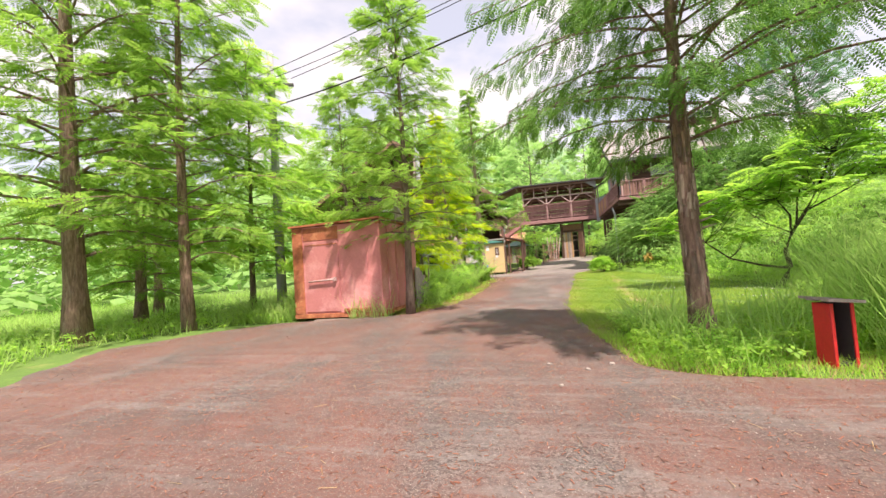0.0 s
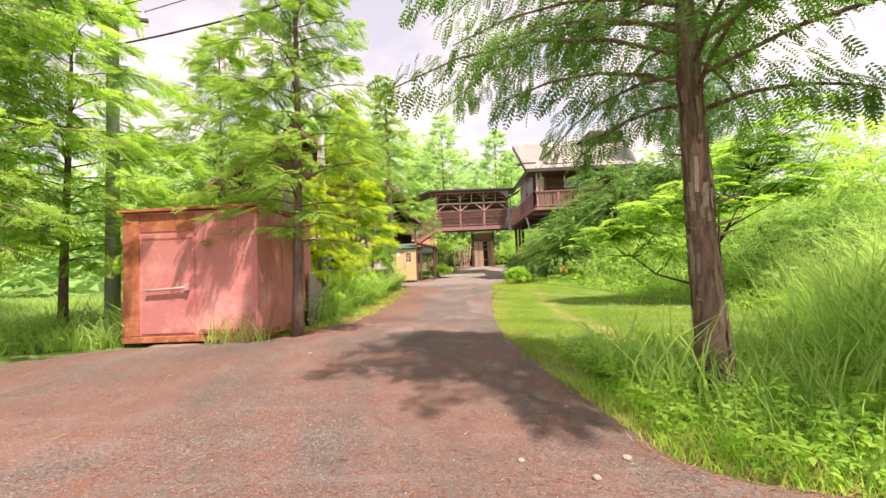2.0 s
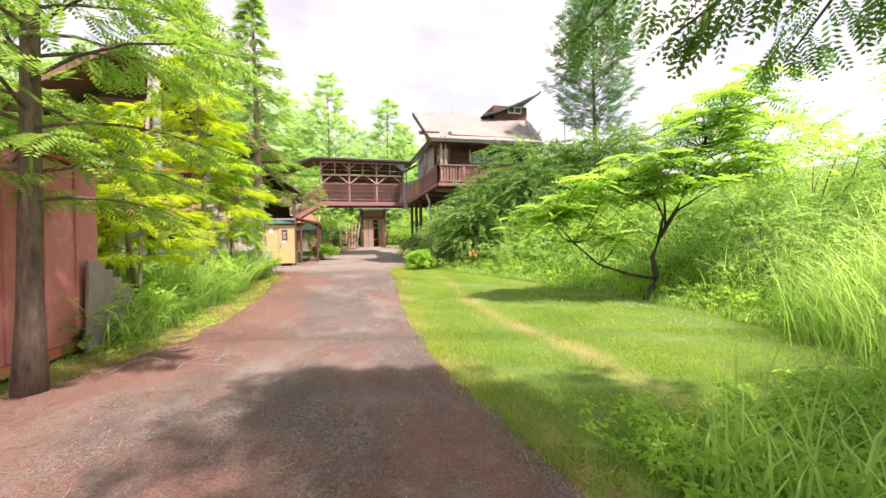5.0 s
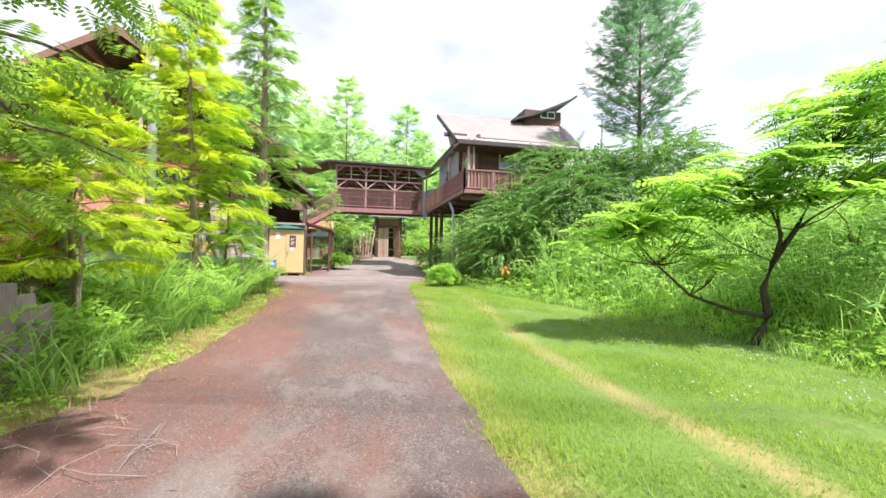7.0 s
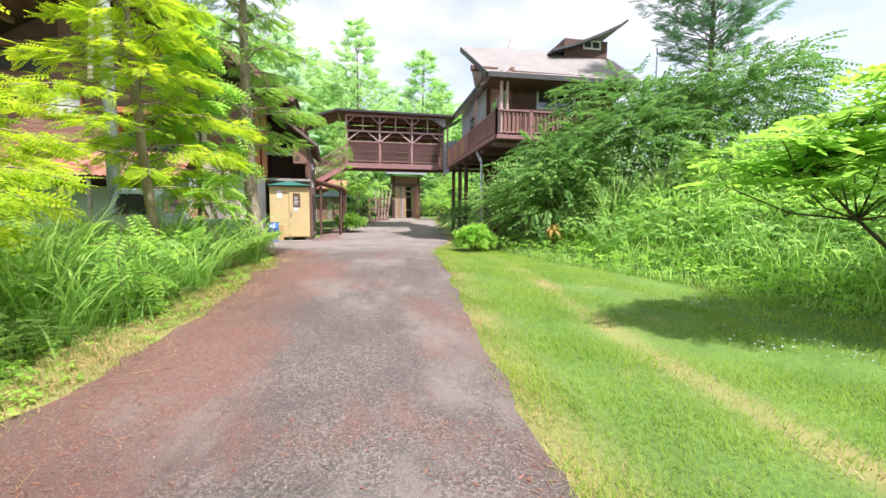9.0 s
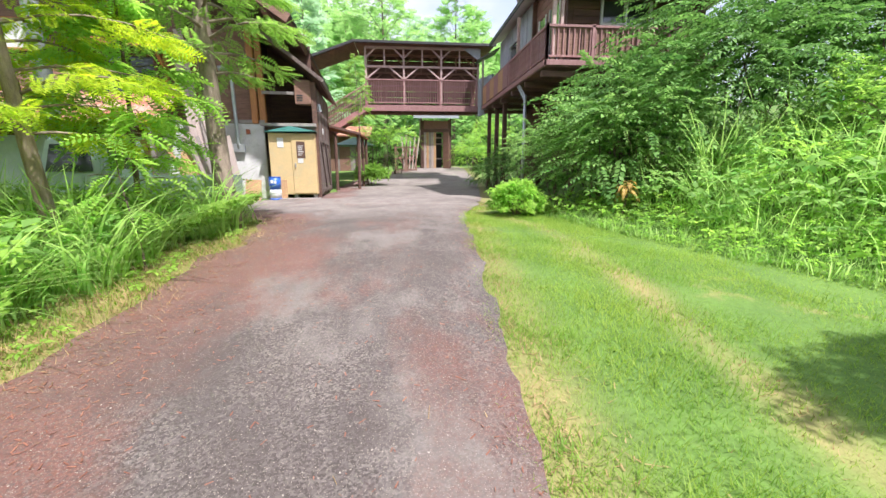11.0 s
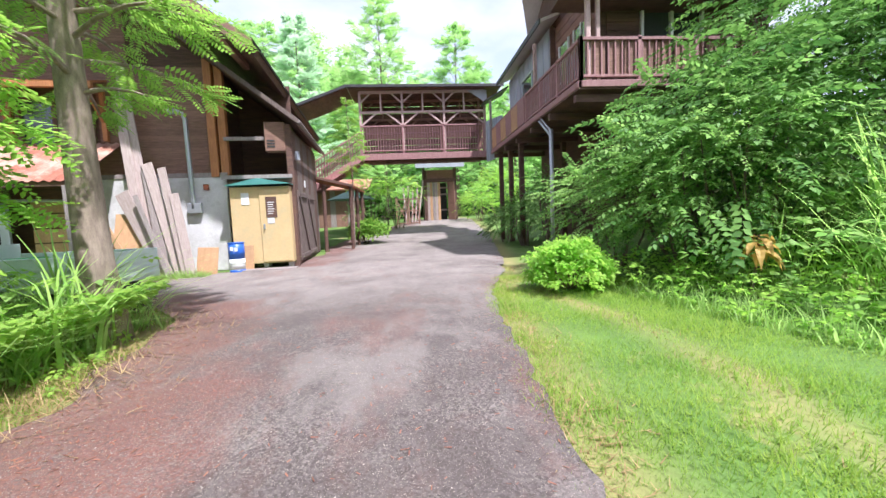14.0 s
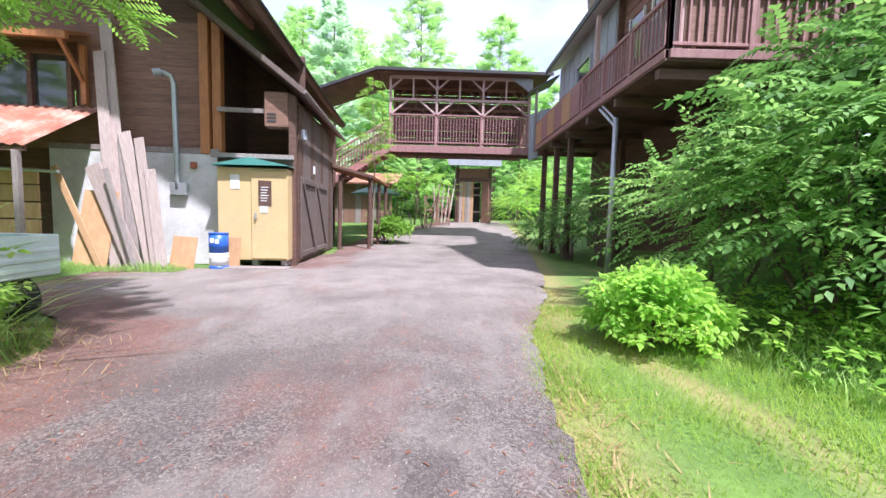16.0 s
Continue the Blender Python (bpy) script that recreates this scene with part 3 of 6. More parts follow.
def conifer(x, y, height, radius, first=0.15, trunk=0.15, limbs=60, sprays=24, size=0.42, leaf=None, bark=None, label="", lean=(0, 0), tpl=None, droop=0.25, seed=1, taper=0.8, cat="tree", base=None, hang=0.12, lee=None):
    """A tapered trunk, tiers of limbs and feathery sprays along them."""
    leaf, bark, tpl = leaf or LF_GREEN, bark or BARK, tpl or FROND
    r = np.random.default_rng(seed)
    z0 = gz(x, y) - 0.15 if base is None else base
    tree = empty("tree", label, cat, pose(x, y, z0))
    pts, rad = [], []
    for i in range(11):
        f = i / 10
        pts.append((lean[0] * f + 0.05 * math.sin(f * 5 + seed), lean[1] * f + 0.05 * math.cos(f * 4 + seed), height * f))
        rad.append(trunk * (1.35 if i == 0 else 1) * (1 - 0.93 * f))
    bm = bm_tube(bmesh.new(), pts, rad, 12)
    lb = bm
    pos, dr, up, sz = [], [], [], []
    for k in range(limbs):
        f = first + (1 - first) * ((k + r.uniform(0, 1)) / limbs)
        a = k * 2.39996 + r.uniform(-0.4, 0.4)
        prof = (1 - (f - first) / (1 - first)) ** taper
        low = min(1, 0.55 + (f - first) * 4)
        ln = radius * max(0.1, prof * low) * r.uniform(0.65, 1.15)
        if lee is not None and math.cos(a - lee) > 0.35 and f < 0.8:
            ln *= 0.72
        p0 = np.array([lean[0] * f, lean[1] * f, height * f])
        h = np.array([math.cos(a), math.sin(a), 0])
        rise = r.uniform(0.05, 0.4) + 0.5 * f
        s = np.linspace(0, 1, 5)[:, None]
        line = p0 + h * ln * s + np.array([0, 0, 1]) * ln * (rise * s - (rise * 0.4 + droop) * s * s)
        bm_tube(lb, [tuple(q) for q in line], [trunk * 0.2 * (1 - f * 0.7) * (1 - 0.85 * t) + 0.004 for t in (0, 0.25, 0.5, 0.75, 1)], 5, False)
        n = max(4, int(sprays * (0.35 + 0.65 * ln / radius)))
        t = r.uniform(0.18, 1.0, n) ** 0.8
        c = p0 + h * ln * t[:, None] + np.array([0, 0, 1]) * ln * (rise * t - (rise * 0.4 + droop) * t * t)[:, None]
        lat = np.array([-h[1], h[0], 0])
        off = r.uniform(-1, 1, n) * 0.36 * ln * (1.15 - t)
        c = c + lat * off[:, None] + np.array([0, 0, 1]) * (r.normal(0, 0.05, n) * ln * 0.5 - np.abs(off) * 0.25)[:, None]
        d = h[None] * r.uniform(0.4, 1, n)[:, None] + lat * (np.sign(off) * r.uniform(0.2, 1.1, n))[:, None]
        d[:, 2] = r.normal(-hang - droop * 0.5, 0.25, n)
        pos.append(c), dr.append(d)
        up.append(np.array([0, 0, 1.0]) + r.normal(0, 0.3, (n, 3)))
        sz.append(size * r.uniform(0.65, 1.25, n))
    part("trunk", lb, bark, tree, smooth=True)
    v, fc = place(tpl[0], tpl[1], np.concatenate(pos), np.concatenate(dr), np.concatenate(up), np.concatenate(sz))
    np_mesh("crown", v, fc, leaf, tree)
    return tree


def bark_flakes(tree, trunk, height, lean, n, z0, z1, seed):
    """Peeling strips and dead branch stubs on a trunk that is passed closely."""
    r = random.Random(seed)
    tones = [BARKRED, BARK, BARKPALE]
    for k in range(n):
        z = r.uniform(z0, z1)
        a = r.uniform(0, math.tau)
        rad = trunk * (1 - 0.93 * z / height) * (1.12 if z < 0.6 else 1.0)
        ln, w = r.uniform(0.12, 0.42), r.uniform(0.016, 0.04)
        bm = bmesh.new()
        rows = []
        for i in range(4):
            t = i / 3
            zz = z + ln * t
            ox, oy = lean[0] * zz / height + 0.05 * math.sin(zz / height * 5 + seed), lean[1] * zz / height + 0.05 * math.cos(zz / height * 4 + seed)
            lift = 0.004 + 0.012 * abs(t - 0.5) * r.uniform(0.2, 1.6)
            row = []
            for s, o in ((-1, 0.0), (0, 0.007), (1, 0.0)):
                an = a + s * w * (1 - 0.6 * abs(t - 0.5)) / rad + 0.05 * math.sin(4 * t + k)
                row.append(bm.verts.new((ox + (rad + lift + o) * math.cos(an), oy + (rad + lift + o) * math.sin(an), zz)))
            rows.append(row)
        for p, q in zip(rows, rows[1:]):
            for i in range(2):
                bm.faces.new((p[i], p[i + 1], q[i + 1], q[i]))
        part("bark_strip", bm, tones[k % 3], tree)
    for k in range(9):
        z, a = r.uniform(0.9, 3.0), r.uniform(2.4, 5.8)
        rad = trunk * (1 - 0.93 * z / height)
        d = Vector((math.cos(a), math.sin(a), 0.25))
        c = Vector((0.04, 0, z))
        part("dead_twig", tube([c + d * rad * 0.7, c + d * (rad + 0.06), c + d * (rad + r.uniform(0.1, 0.22))], [0.022, 0.013, 0.006], 6), BARKPALE, tree)


def blob_leaves(blobs, per_m2, size, r, shell=0.35, floor=None):
    """Places on and under the skin of overlapping rounded masses."""
    pos, dr = [], []
    for (cx, cy, cz, rx, ry, rz) in blobs:
        n = int(per_m2 * 4 * math.pi * ((rx * ry + ry * rz + rx * rz) / 3))
        d = unit(r.normal(0, 1, (n, 3)))
        d[:, 2] = np.where(d[:, 2] < -0.35, -d[:, 2], d[:, 2])
        depth = 1 - np.abs(r.normal(0, shell, n))
        wob = np.array([noise.noise((float(q[0]) * 2.3 + cx, float(q[1]) * 2.3 + cy, float(q[2]) * 2.3)) for q in d]) * 0.45 + 1
        c = np.array([cx, cy, cz]) + d * np.array([rx, ry, rz]) * (depth * wob)[:, None]
        pos.append(c), dr.append(d)
    pos, dr = np.concatenate(pos), np.concatenate(dr)
    keep = pos[:, 2] > ground_z(pos[:, 0], pos[:, 1]) + 0.03
    return pos[keep], dr[keep]


def bush(name, blobs, leaf, label, per_m2=40, size=0.3, tpl=None, seed=1, stems=6, cat="bush", shell=0.22, up=0.7, level=1.0):
    r = np.random.default_rng(seed)
    cx, cy = blobs[0][0], blobs[0][1]
    e = empty(name, label, cat, pose(cx, cy, gz(cx, cy)))
    inv = np.array([cx, cy, gz(cx, cy)])
    pos, d = blob_leaves(blobs, per_m2, size, r, shell)
    d = d * np.array([1, 1, level]) + np.array([0, 0, -0.15]) + r.normal(0, 0.45, d.shape) * np.array([1, 1, level])
    u = np.array([0, 0, up]) + r.normal(0, 0.35, d.shape)
    tpls = tpl if isinstance(tpl, list) else [(tpl or TUFT, 1.0)]
    vs, fs, base = [], [], 0
    for i, (tp, sc) in enumerate(tpls):
        k = np.arange(len(pos)) % len(tpls) == i
        v, f = place(tp[0], tp[1], pos[k] - inv, d[k], u[k], sc * size * r.uniform(0.6, 1.3, int(k.sum())))
        vs.append(v), fs.append(f + base)
        base += len(v)
    np_mesh("foliage", np.concatenate(vs), np.concatenate(fs), leaf, e)
    sb = bmesh.new()
    for (bx, by, bz, rx, ry, rz) in blobs:
        for k in range(stems):
            a = r.uniform(0, math.tau)
            q = (bx - cx + math.cos(a) * rx * 0.6, by - cy + math.sin(a) * ry * 0.6, bz + rz * r.uniform(0.2, 0.7) - inv[2])
            p = (bx - cx + math.cos(a) * rx * 0.15, by - cy + math.sin(a) * ry * 0.15, gz(bx, by) - inv[2] - 0.05)
            m = tuple((p[i] + q[i]) / 2 + r.uniform(-0.15, 0.15) for i in range(3))
            bm_tube(sb, [p, m, q], [0.03, 0.022, 0.008], 5, False)
    tagged(part("stem", sb, BARK, e), kind="stuff")
    return e


def blades(name, pos, length, width, leaf, label, bend=0.6, seg=3, seed=1, cat="grass", lean=0.5):
    """Arching blades of grass as one piece."""
    r = np.random.default_rng(seed)
    n = len(pos)
    a = r.uniform(0, math.tau, n)
    h = np.stack([np.cos(a), np.sin(a), np.zeros(n)], -1)
    side = np.stack([-np.sin(a), np.cos(a), np.zeros(n)], -1)
    patch = 0.8 + 0.28 * np.sin(1.9 * pos[:, 0] + 0.8 * pos[:, 1]) * np.sin(1.4 * pos[:, 1] - 0.7 * pos[:, 0] + seed) + 0.15 * np.sin(4.3 * pos[:, 1] + 3.1 * pos[:, 0])
    ln = length * r.uniform(0.45, 1.3, n) * patch
    bd = bend * r.uniform(0.3, 1.3, n)
    ln0 = lean * r.uniform(0, 1, n)
    rows = []
    for i in range(seg + 1):
        t = i / seg
        out = (ln0 * t + bd * t * t) * ln
        hi = ln * (t - 0.38 * bd * t * t)
        c = pos + h * out[:, None] * 0.8 + np.array([0, 0, 1]) * hi[:, None]
        w = width * (1 - 0.92 * t) * (ln / length)
        rows += [c - side * w[:, None], c + side * w[:, None]]
    v = np.stack(rows, 1)
    k = 2 * (seg + 1)
    f = np.array([[2 * i, 2 * i + 1, 2 * i + 3, 2 * i + 2] for i in range(seg)])
    f = (f[None] + (np.arange(n) * k)[:, None, None]).reshape(-1, 4)
    ob = np_mesh(name, v.reshape(-1, 3), f, leaf)
    return tagged(ob, label, cat, kind="stuff")


def clumps(p, each, spread, seed):
    """Places for blades gathered in tussocks round the given points."""
    r = np.random.default_rng(seed)
    q = np.repeat(p, each, 0)
    q[:, :2] += r.normal(0, spread, (len(q), 2))
    return q


def scatter(n, x0, x1, y0, y1, seed, test=None):
    r = np.random.default_rng(seed)
    x, y = r.uniform(x0, x1, n), r.uniform(y0, y1, n)
    if test is not None:
        k = test(x, y, r)
        x, y = x[k], y[k]
    return np.stack([x, y, ground_z(x, y) - 0.02], -1)


# ---- buildings ----


def steel_box():
    """The pink steel store by the drive."""
    x0, x1, y0, y1, z0, z1 = -6.62, -3.82, 8.72, 11.75, -0.2, 2.42
    e = empty("storage_container", "faded pink steel storage container with rust streaks", "container", pose(x0, y0, z0))
    w, d, h = x1 - x0, y1 - y0, z1 - z0
    part("body", box(0, w, 0.03, d, 0.05, h - 0.03, 0.012), PINK, e)
    part("roof", slab([(-0.06, -0.08, h + 0.02), (w + 0.05, -0.08, h + 0.06), (w + 0.05, d + 0.05, h + 0.06), (-0.06, d + 0.05, h + 0.02)], 0.05), RUST, e, "rusted roof edge")
    part("rust_strip", box(0.0, 0.34, 0.0, 0.028, 0.06, h - 0.06, 0.006), RUST, e, "rusted corner plate")
    part("rust_panel", box(0.36, 1.5, 0.012, 0.028, h - 0.44, h - 0.07, 0.004), RUST, e, "rusty panel over the door")
    part("door", box(0.4, 1.5, 0.002, 0.028, 0.1, h - 0.48, 0.008), PINK, e)
    dr = part("handle", tube([(0.55, -0.07, 0.98), (1.36, -0.07, 1.02)], 0.026, 8), mat("pale_pink_steel", (0.6, 0.4, 0.38), rough=0.4), e, "pale round bar handle", True)
    part("bracket", box(1.34, 1.42, -0.09, 0.0, 0.96, 1.08, 0.006), MATS["pale_pink_steel"], dr)
    part("door_seam", box(0.43, 1.48, -0.008, 0.001, h - 0.6, h - 0.57), RUST, e)
    part("corner_post", box(w - 0.05, w + 0.012, -0.012, 0.06, 0.0, h - 0.02, 0.008), PINK, e)
    part("vertical_seam", box(w - 0.42, w - 0.4, 0.018, 0.034, 0.05, h - 0.05), PINK, e)
    part("rust_hole", box(1.6, 2.42, -0.03, 0.029, 0.06, 0.17, 0.02), RUST, e, "corroded patch at the foot")
    part("corner_fitting", box(w - 0.1, w + 0.016, -0.014, 0.12, h - 0.14, h - 0.02, 0.01), RUST, e)
    for k in range(4):
        part("side_rib", box(w - 0.01, w + 0.03, 0.5 + k * 0.65, 0.62 + k * 0.65, 0.08, h - 0.1, 0.01), PINK, e)
    part("base_rail", box(-0.02, w + 0.02, 0.0, d, -0.08, 0.05, 0.01), RUST, e)
    st = empty("stone_slab", "flat grey stone slab before the steel store", "stone", pose(-5.1, 8.45, -0.36))
    part("block", box(-0.7, 0.7, -0.11, 0.11, 0, 0.075, 0.02), mat("dirty_stone", (0.24, 0.19, 0.16), (0.16, 0.12, 0.1), 0.9, 7, bump=0.5), st)
    st2 = copy_thing(st, pose(-4.2, 8.5, -0.36, 0, 0, 6))


def roof_timbers():
    """Old timbers and a pale stump lying on the container's back end."""
    r = random.Random(12)
    for k in range(6):
        e = empty("old_timber", "dark weathered timber lying on the container roof", "timber", pose(-4.6 + 0.12 * k, 10.7 + 0.15 * k, 2.53 + 0.07 * (k // 3), 0, 0, 8 * math.sin(k * 2.3)), "timbers on the container")
        part("beam", box(-0.9 + r.uniform(-0.2, 0.2), 0.75, -0.05, 0.05, 0, 0.09, 0.008), WOOD_DK if k % 2 else WOOD_GY, e)
    e = empty("tree_stump", "pale sawn stump standing on the container roof", "stump", pose(-3.98, 10.7, 2.5))
    part("stump", tube([(0, 0, 0), (0.0, 0.02, 0.22), (-0.06, 0.02, 0.5), (-0.1, 0.02, 0.62)], [0.16, 0.15, 0.09, 0.03], 9), WOOD_PALE, e)


def red_hutch():
    e = empty("roadside_box", "small red wooden box with a weathered plank roof", "box", pose(3.52, 3.55, gz(3.5, 3.5) - 0.01, 0, 0, 17) @ Matrix.Diagonal((0.84, 0.84, 1, 1)))
    part("side_panel", box(-0.16, -0.13, -0.11, 0.11, 0, 0.66, 0.006), RED, e)
    part("side_panel", box(0.11, 0.14, -0.11, 0.11, 0, 0.66, 0.006), RED, e)
    # inside faces coloured near black to stand for the shade in the box
    part("back_panel", box(-0.128, 0.108, 0.08, 0.11, 0, 0.66), DARK, e, "back panel coloured dark for the shade inside")
    part("lining", box(0.097, 0.1085, -0.108, 0.078, 0.05, 0.65), DARK, e)
    part("shelf", box(-0.128, 0.095, -0.1, 0.078, 0.02, 0.05), DARK, e)
    part("front_frame", box(-0.162, -0.12, -0.13, -0.111, 0, 0.66, 0.004), RED, e)
    part("front_frame", box(0.1, 0.142, -0.13, -0.111, 0, 0.66, 0.004), RED, e)
    for k in range(4):
        part("roof_board", slab([(-0.24, -0.2 + k * 0.1, 0.72 + 0.012 * (k % 2)), (0.22, -0.2 + k * 0.1, 0.68), (0.22, -0.105 + k * 0.1, 0.68), (-0.24, -0.105 + k * 0.1, 0.72 + 0.012 * (k % 2))], 0.03), WOOD_GY, e)


def utility_pole():
    e = empty("utility_pole", "tall grey concrete utility pole", "pole", pose(-8.4, 10.5, gz(-8.4, 10.5)))
    part("shaft", tube([(0, 0, -0.2), (0, 0, 9.4)], [0.17, 0.11], 14), POLEGREY, e, smooth=True)
    part("crossarm", beam((-0.7, -0.3, 8.2), (0.7, 0.3, 8.2), 0.09, 0.09), DARK, e)
    for k in (-0.6, 0.0, 0.6):
        part("insulator", tube([(k, k * 0.43, 8.24), (k, k * 0.43, 8.42)], [0.05, 0.03], 8), WHITE, e)
    for k, (dx, dz, sag) in enumerate(((-0.6, 8.42, 0.6), (0.0, 8.42, 0.7), (0.6, 8.42, 0.5), (0.0, 7.4, 0.9))):
        for s, end in ((0, (14, 4, 9.6 - k * 0.25)), (1, (-38, -6, 8.8 - k * 0.2))):
            a = Vector((-8.4 + dx, 10.5 + dx * 0.43, gz(-8.4, 10.5) + dz))
            b = Vector(end)
            pts = [a.lerp(b, t / 14) - Vector((0, 0, sag * 4 * (t / 14) * (1 - t / 14))) for t in range(15)]
            w = part("power_cable", tube(pts, 0.012 if k < 3 else 0.022, 5), BLACK)
            tagged(w, "thin black overhead power cable", "cable", "overhead cables")


BARN = pose(-2.45, 27.1, 0.1, 0, 0, 5)


def board_wall(parent, x0, x1, y, z0, z1, step, material, depth=0.016, name="board"):
    """Level boards, each lapped on the next, on a wall facing the drive."""
    n = int(round((z1 - z0) / step))
    for i in range(n):
        a = z0 + i * step
        part(name, slab([(x0, y - depth, a), (x1, y - depth, a), (x1, y - depth * 0.5, a + step - 0.004), (x0, y - depth * 0.5, a + step - 0.004)], 0.012), material, parent)


def barn():
    """Local frame: origin at the foot of the corner by the drive, x along the gable wall, y along the side."""
    e = empty("barn", "dark brown timber barn with a wide gable roof", "barn", BARN)
    # gable wall, behind the boards, with a window opening
    part("gable_wall", box(-12.5, -6.6, 0.36, 0.5, 0, 5.0), WOOD_DK, e)
    part("gable_wall", box(-6.6, -4.9, 0.36, 0.5, 0, 3.3), WOOD_DK, e)
    part("gable_wall", box(-6.6, -4.9, 0.36, 0.5, 4.75, 5.0), WOOD_DK, e)
    part("gable_wall", box(-4.9, -2.05, 0.36, 0.5, 0, 5.6), WOOD_DK, e)
    bm = bmesh.new()
    vs = [bm.verts.new(p) for p in ((-12.5, 0.4, 5.0), (-2.05, 0.4, 5.0), (-2.05, 0.4, 5.75), (-7.2, 0.4, 9.5), (-12.5, 0.4, 5.9))]
    back = [bm.verts.new(v.co + Vector((0, 0.1, 0))) for v in vs]
    bm.faces.new(vs), bm.faces.new(back[::-1])
    for i in range(5):
        bm.faces.new((vs[i], back[i], back[(i + 1) % 5], vs[(i + 1) % 5]))
    bmesh.ops.recalc_face_normals(bm, faces=bm.faces[:])
    part("gable", bm, WOOD_DK, e)
    board_wall(e, -6.58, -1.95, 0.36, 2.62, 3.28, 0.165, WOOD_BR)
    board_wall(e, -4.82, -1.95, 0.36, 3.28, 5.65, 0.165, WOOD_BR)
    board_wall(e, -12.4, -6.68, 0.36, 2.6, 5.0, 0.2, WOOD_BR)
    board_wall(e, -10.5, -4.0, 0.36, 5.0, 7.2, 0.2, WOOD_BR)
    board_wall(e, -8.6, -5.8, 0.36, 7.2, 8.4, 0.2, WOOD_BR)
    # white plaster base
    part("plaster_base", box(-5.4, -1.75, 0.2, 0.33, 0, 2.6, 0.01), PLASTER, e, "white plastered lower wall")
    part("sill_beam", beam((-5.4, 0.26, 2.66), (-1.7, 0.26, 2.66), 0.16, 0.12), WOOD_GY, e)
    # window
    wn = part("window", box(-6.55, -4.95, 0.3, 0.34, 3.35, 4.7), GLASS, e, "window with wooden frame")
    for a, b in (((-6.6, 0.26, 3.32), (-4.9, 0.26, 3.32)), ((-6.6, 0.26, 4.73), (-4.9, 0.26, 4.73)), ((-6.58, 0.26, 3.3), (-6.58, 0.26, 4.75)), ((-4.92, 0.26, 3.3), (-4.92, 0.26, 4.75)), ((-5.75, 0.26, 3.3), (-5.75, 0.26, 4.75))):
        part("window_bar", beam(a, b, 0.1, 0.1), WOOD_DK, wn)
    w2 = part("window", box(-9.1, -8.0, 0.3, 0.335, 4.75, 5.55), WHITE, e, "small window with white blind")
    for a, b in (((-9.15, 0.29, 4.72), (-7.95, 0.29, 4.72)), ((-9.15, 0.29, 5.58), (-7.95, 0.29, 5.58)), ((-9.12, 0.29, 4.7), (-9.12, 0.29, 5.6)), ((-7.98, 0.29, 4.7), (-7.98, 0.29, 5.6))):
        part("window_bar", beam(a, b, 0.07, 0.08), WOOD_OR, w2)
    # flat dark panel on the wall paints the shade of an open hatch
    ld = part("loft_door", box(-10.6, -8.9, 0.3, 0.34, 6.2, 7.0), DARK, e, "dark panel for the shade inside an open loft hatch")
    part("hatch_post", beam((-9.9, 0.28, 6.15), (-9.9, 0.28, 7.05), 0.1, 0.1), WOOD_BR, ld)
    part("gable_beam", beam((-11.2, 0.2, 7.1), (-3.6, 0.2, 7.1), 0.14, 0.2), WOOD_BR, e)
    # orange awning over the window
    aw = part("awning", slab([(-6.9, -0.45, 4.95), (-4.5, -0.45, 4.95), (-4.5, 0.3, 5.2), (-6.9, 0.3, 5.2)], 0.05), WOOD_OR, e, "orange wooden window awning")
    part("awning_beam", beam((-6.9, -0.4, 4.86), (-4.45, -0.4, 4.86), 0.1, 0.13), WOOD_OR, aw)
    for x in (-4.62, -6.75):
        part("awning_post", beam((x, 0.25, 3.6), (x, 0.25, 4.9), 0.11, 0.1), WOOD_OR, aw)
        part("awning_brace", beam((x, 0.22, 4.1), (x, -0.38, 4.82), 0.08, 0.08), WOOD_OR, aw)
    # corner posts
    part("post", beam((-2.0, 0.25, 2.6), (-2.0, 0.25, 5.75), 0.2, 0.22, 0.01), WOOD_OR, e, "orange timber corner post")
    part("post", beam((-1.75, 0.3, 2.6), (-1.75, 0.3, 5.6), 0.2, 0.2, 0.01), WOOD_OR, e, "orange timber corner post")
    # open loft bay beside the gable wall
    part("post", beam((0, 0.1, 0), (0, 0.1, 4.0), 0.16, 0.16, 0.01), WOOD_DK, e)
    part("loft_back", box(-1.9, -0.3, 2.4, 2.5, 2.3, 5.75), WOOD_DK, e)
    part("inner_wall", box(-2.05, -1.96, 0.5, 9.0, 0, 5.8), WOOD_DK, e)
    part("loft_floor", box(-1.7, 0.0, 0.1, 2.4, 2.4, 2.55), WOOD_DK, e)
    part("loft_rail", beam((-1.7, 0.12, 3.62), (-0.1, 0.12, 3.62), 0.07, 0.1), WOOD_GY, e)
    hc = part("hanging_chest", box(-0.62, -0.08, 0.0, 0.32, 3.25, 4.05, 0.02), WOOD_BR, e, "old wooden panel with carved slots")
    for k in range(3):
        part("slot", box(-0.55, -0.35, -0.012, 0.0, 3.36 + k * 0.08, 3.4 + k * 0.08), DARK, hc)
    part("bay_beam", beam((-1.8, 0.0, 2.56), (0.05, 0.0, 2.56), 0.12, 0.1), WOOD_GY, e)
    # side wall with braced doors
    part("side_wall", box(-0.06, 0.0, 0.3, 5.2, 0, 4.0), WOOD_DK, e)
    for k in range(11):
        y = 0.5 + k * 0.42
        part("side_board", box(0.002, 0.03, y, y + 0.4, 0.05, 3.9, 0.004), WOOD_OLD if k % 3 else WOOD_DK, e)
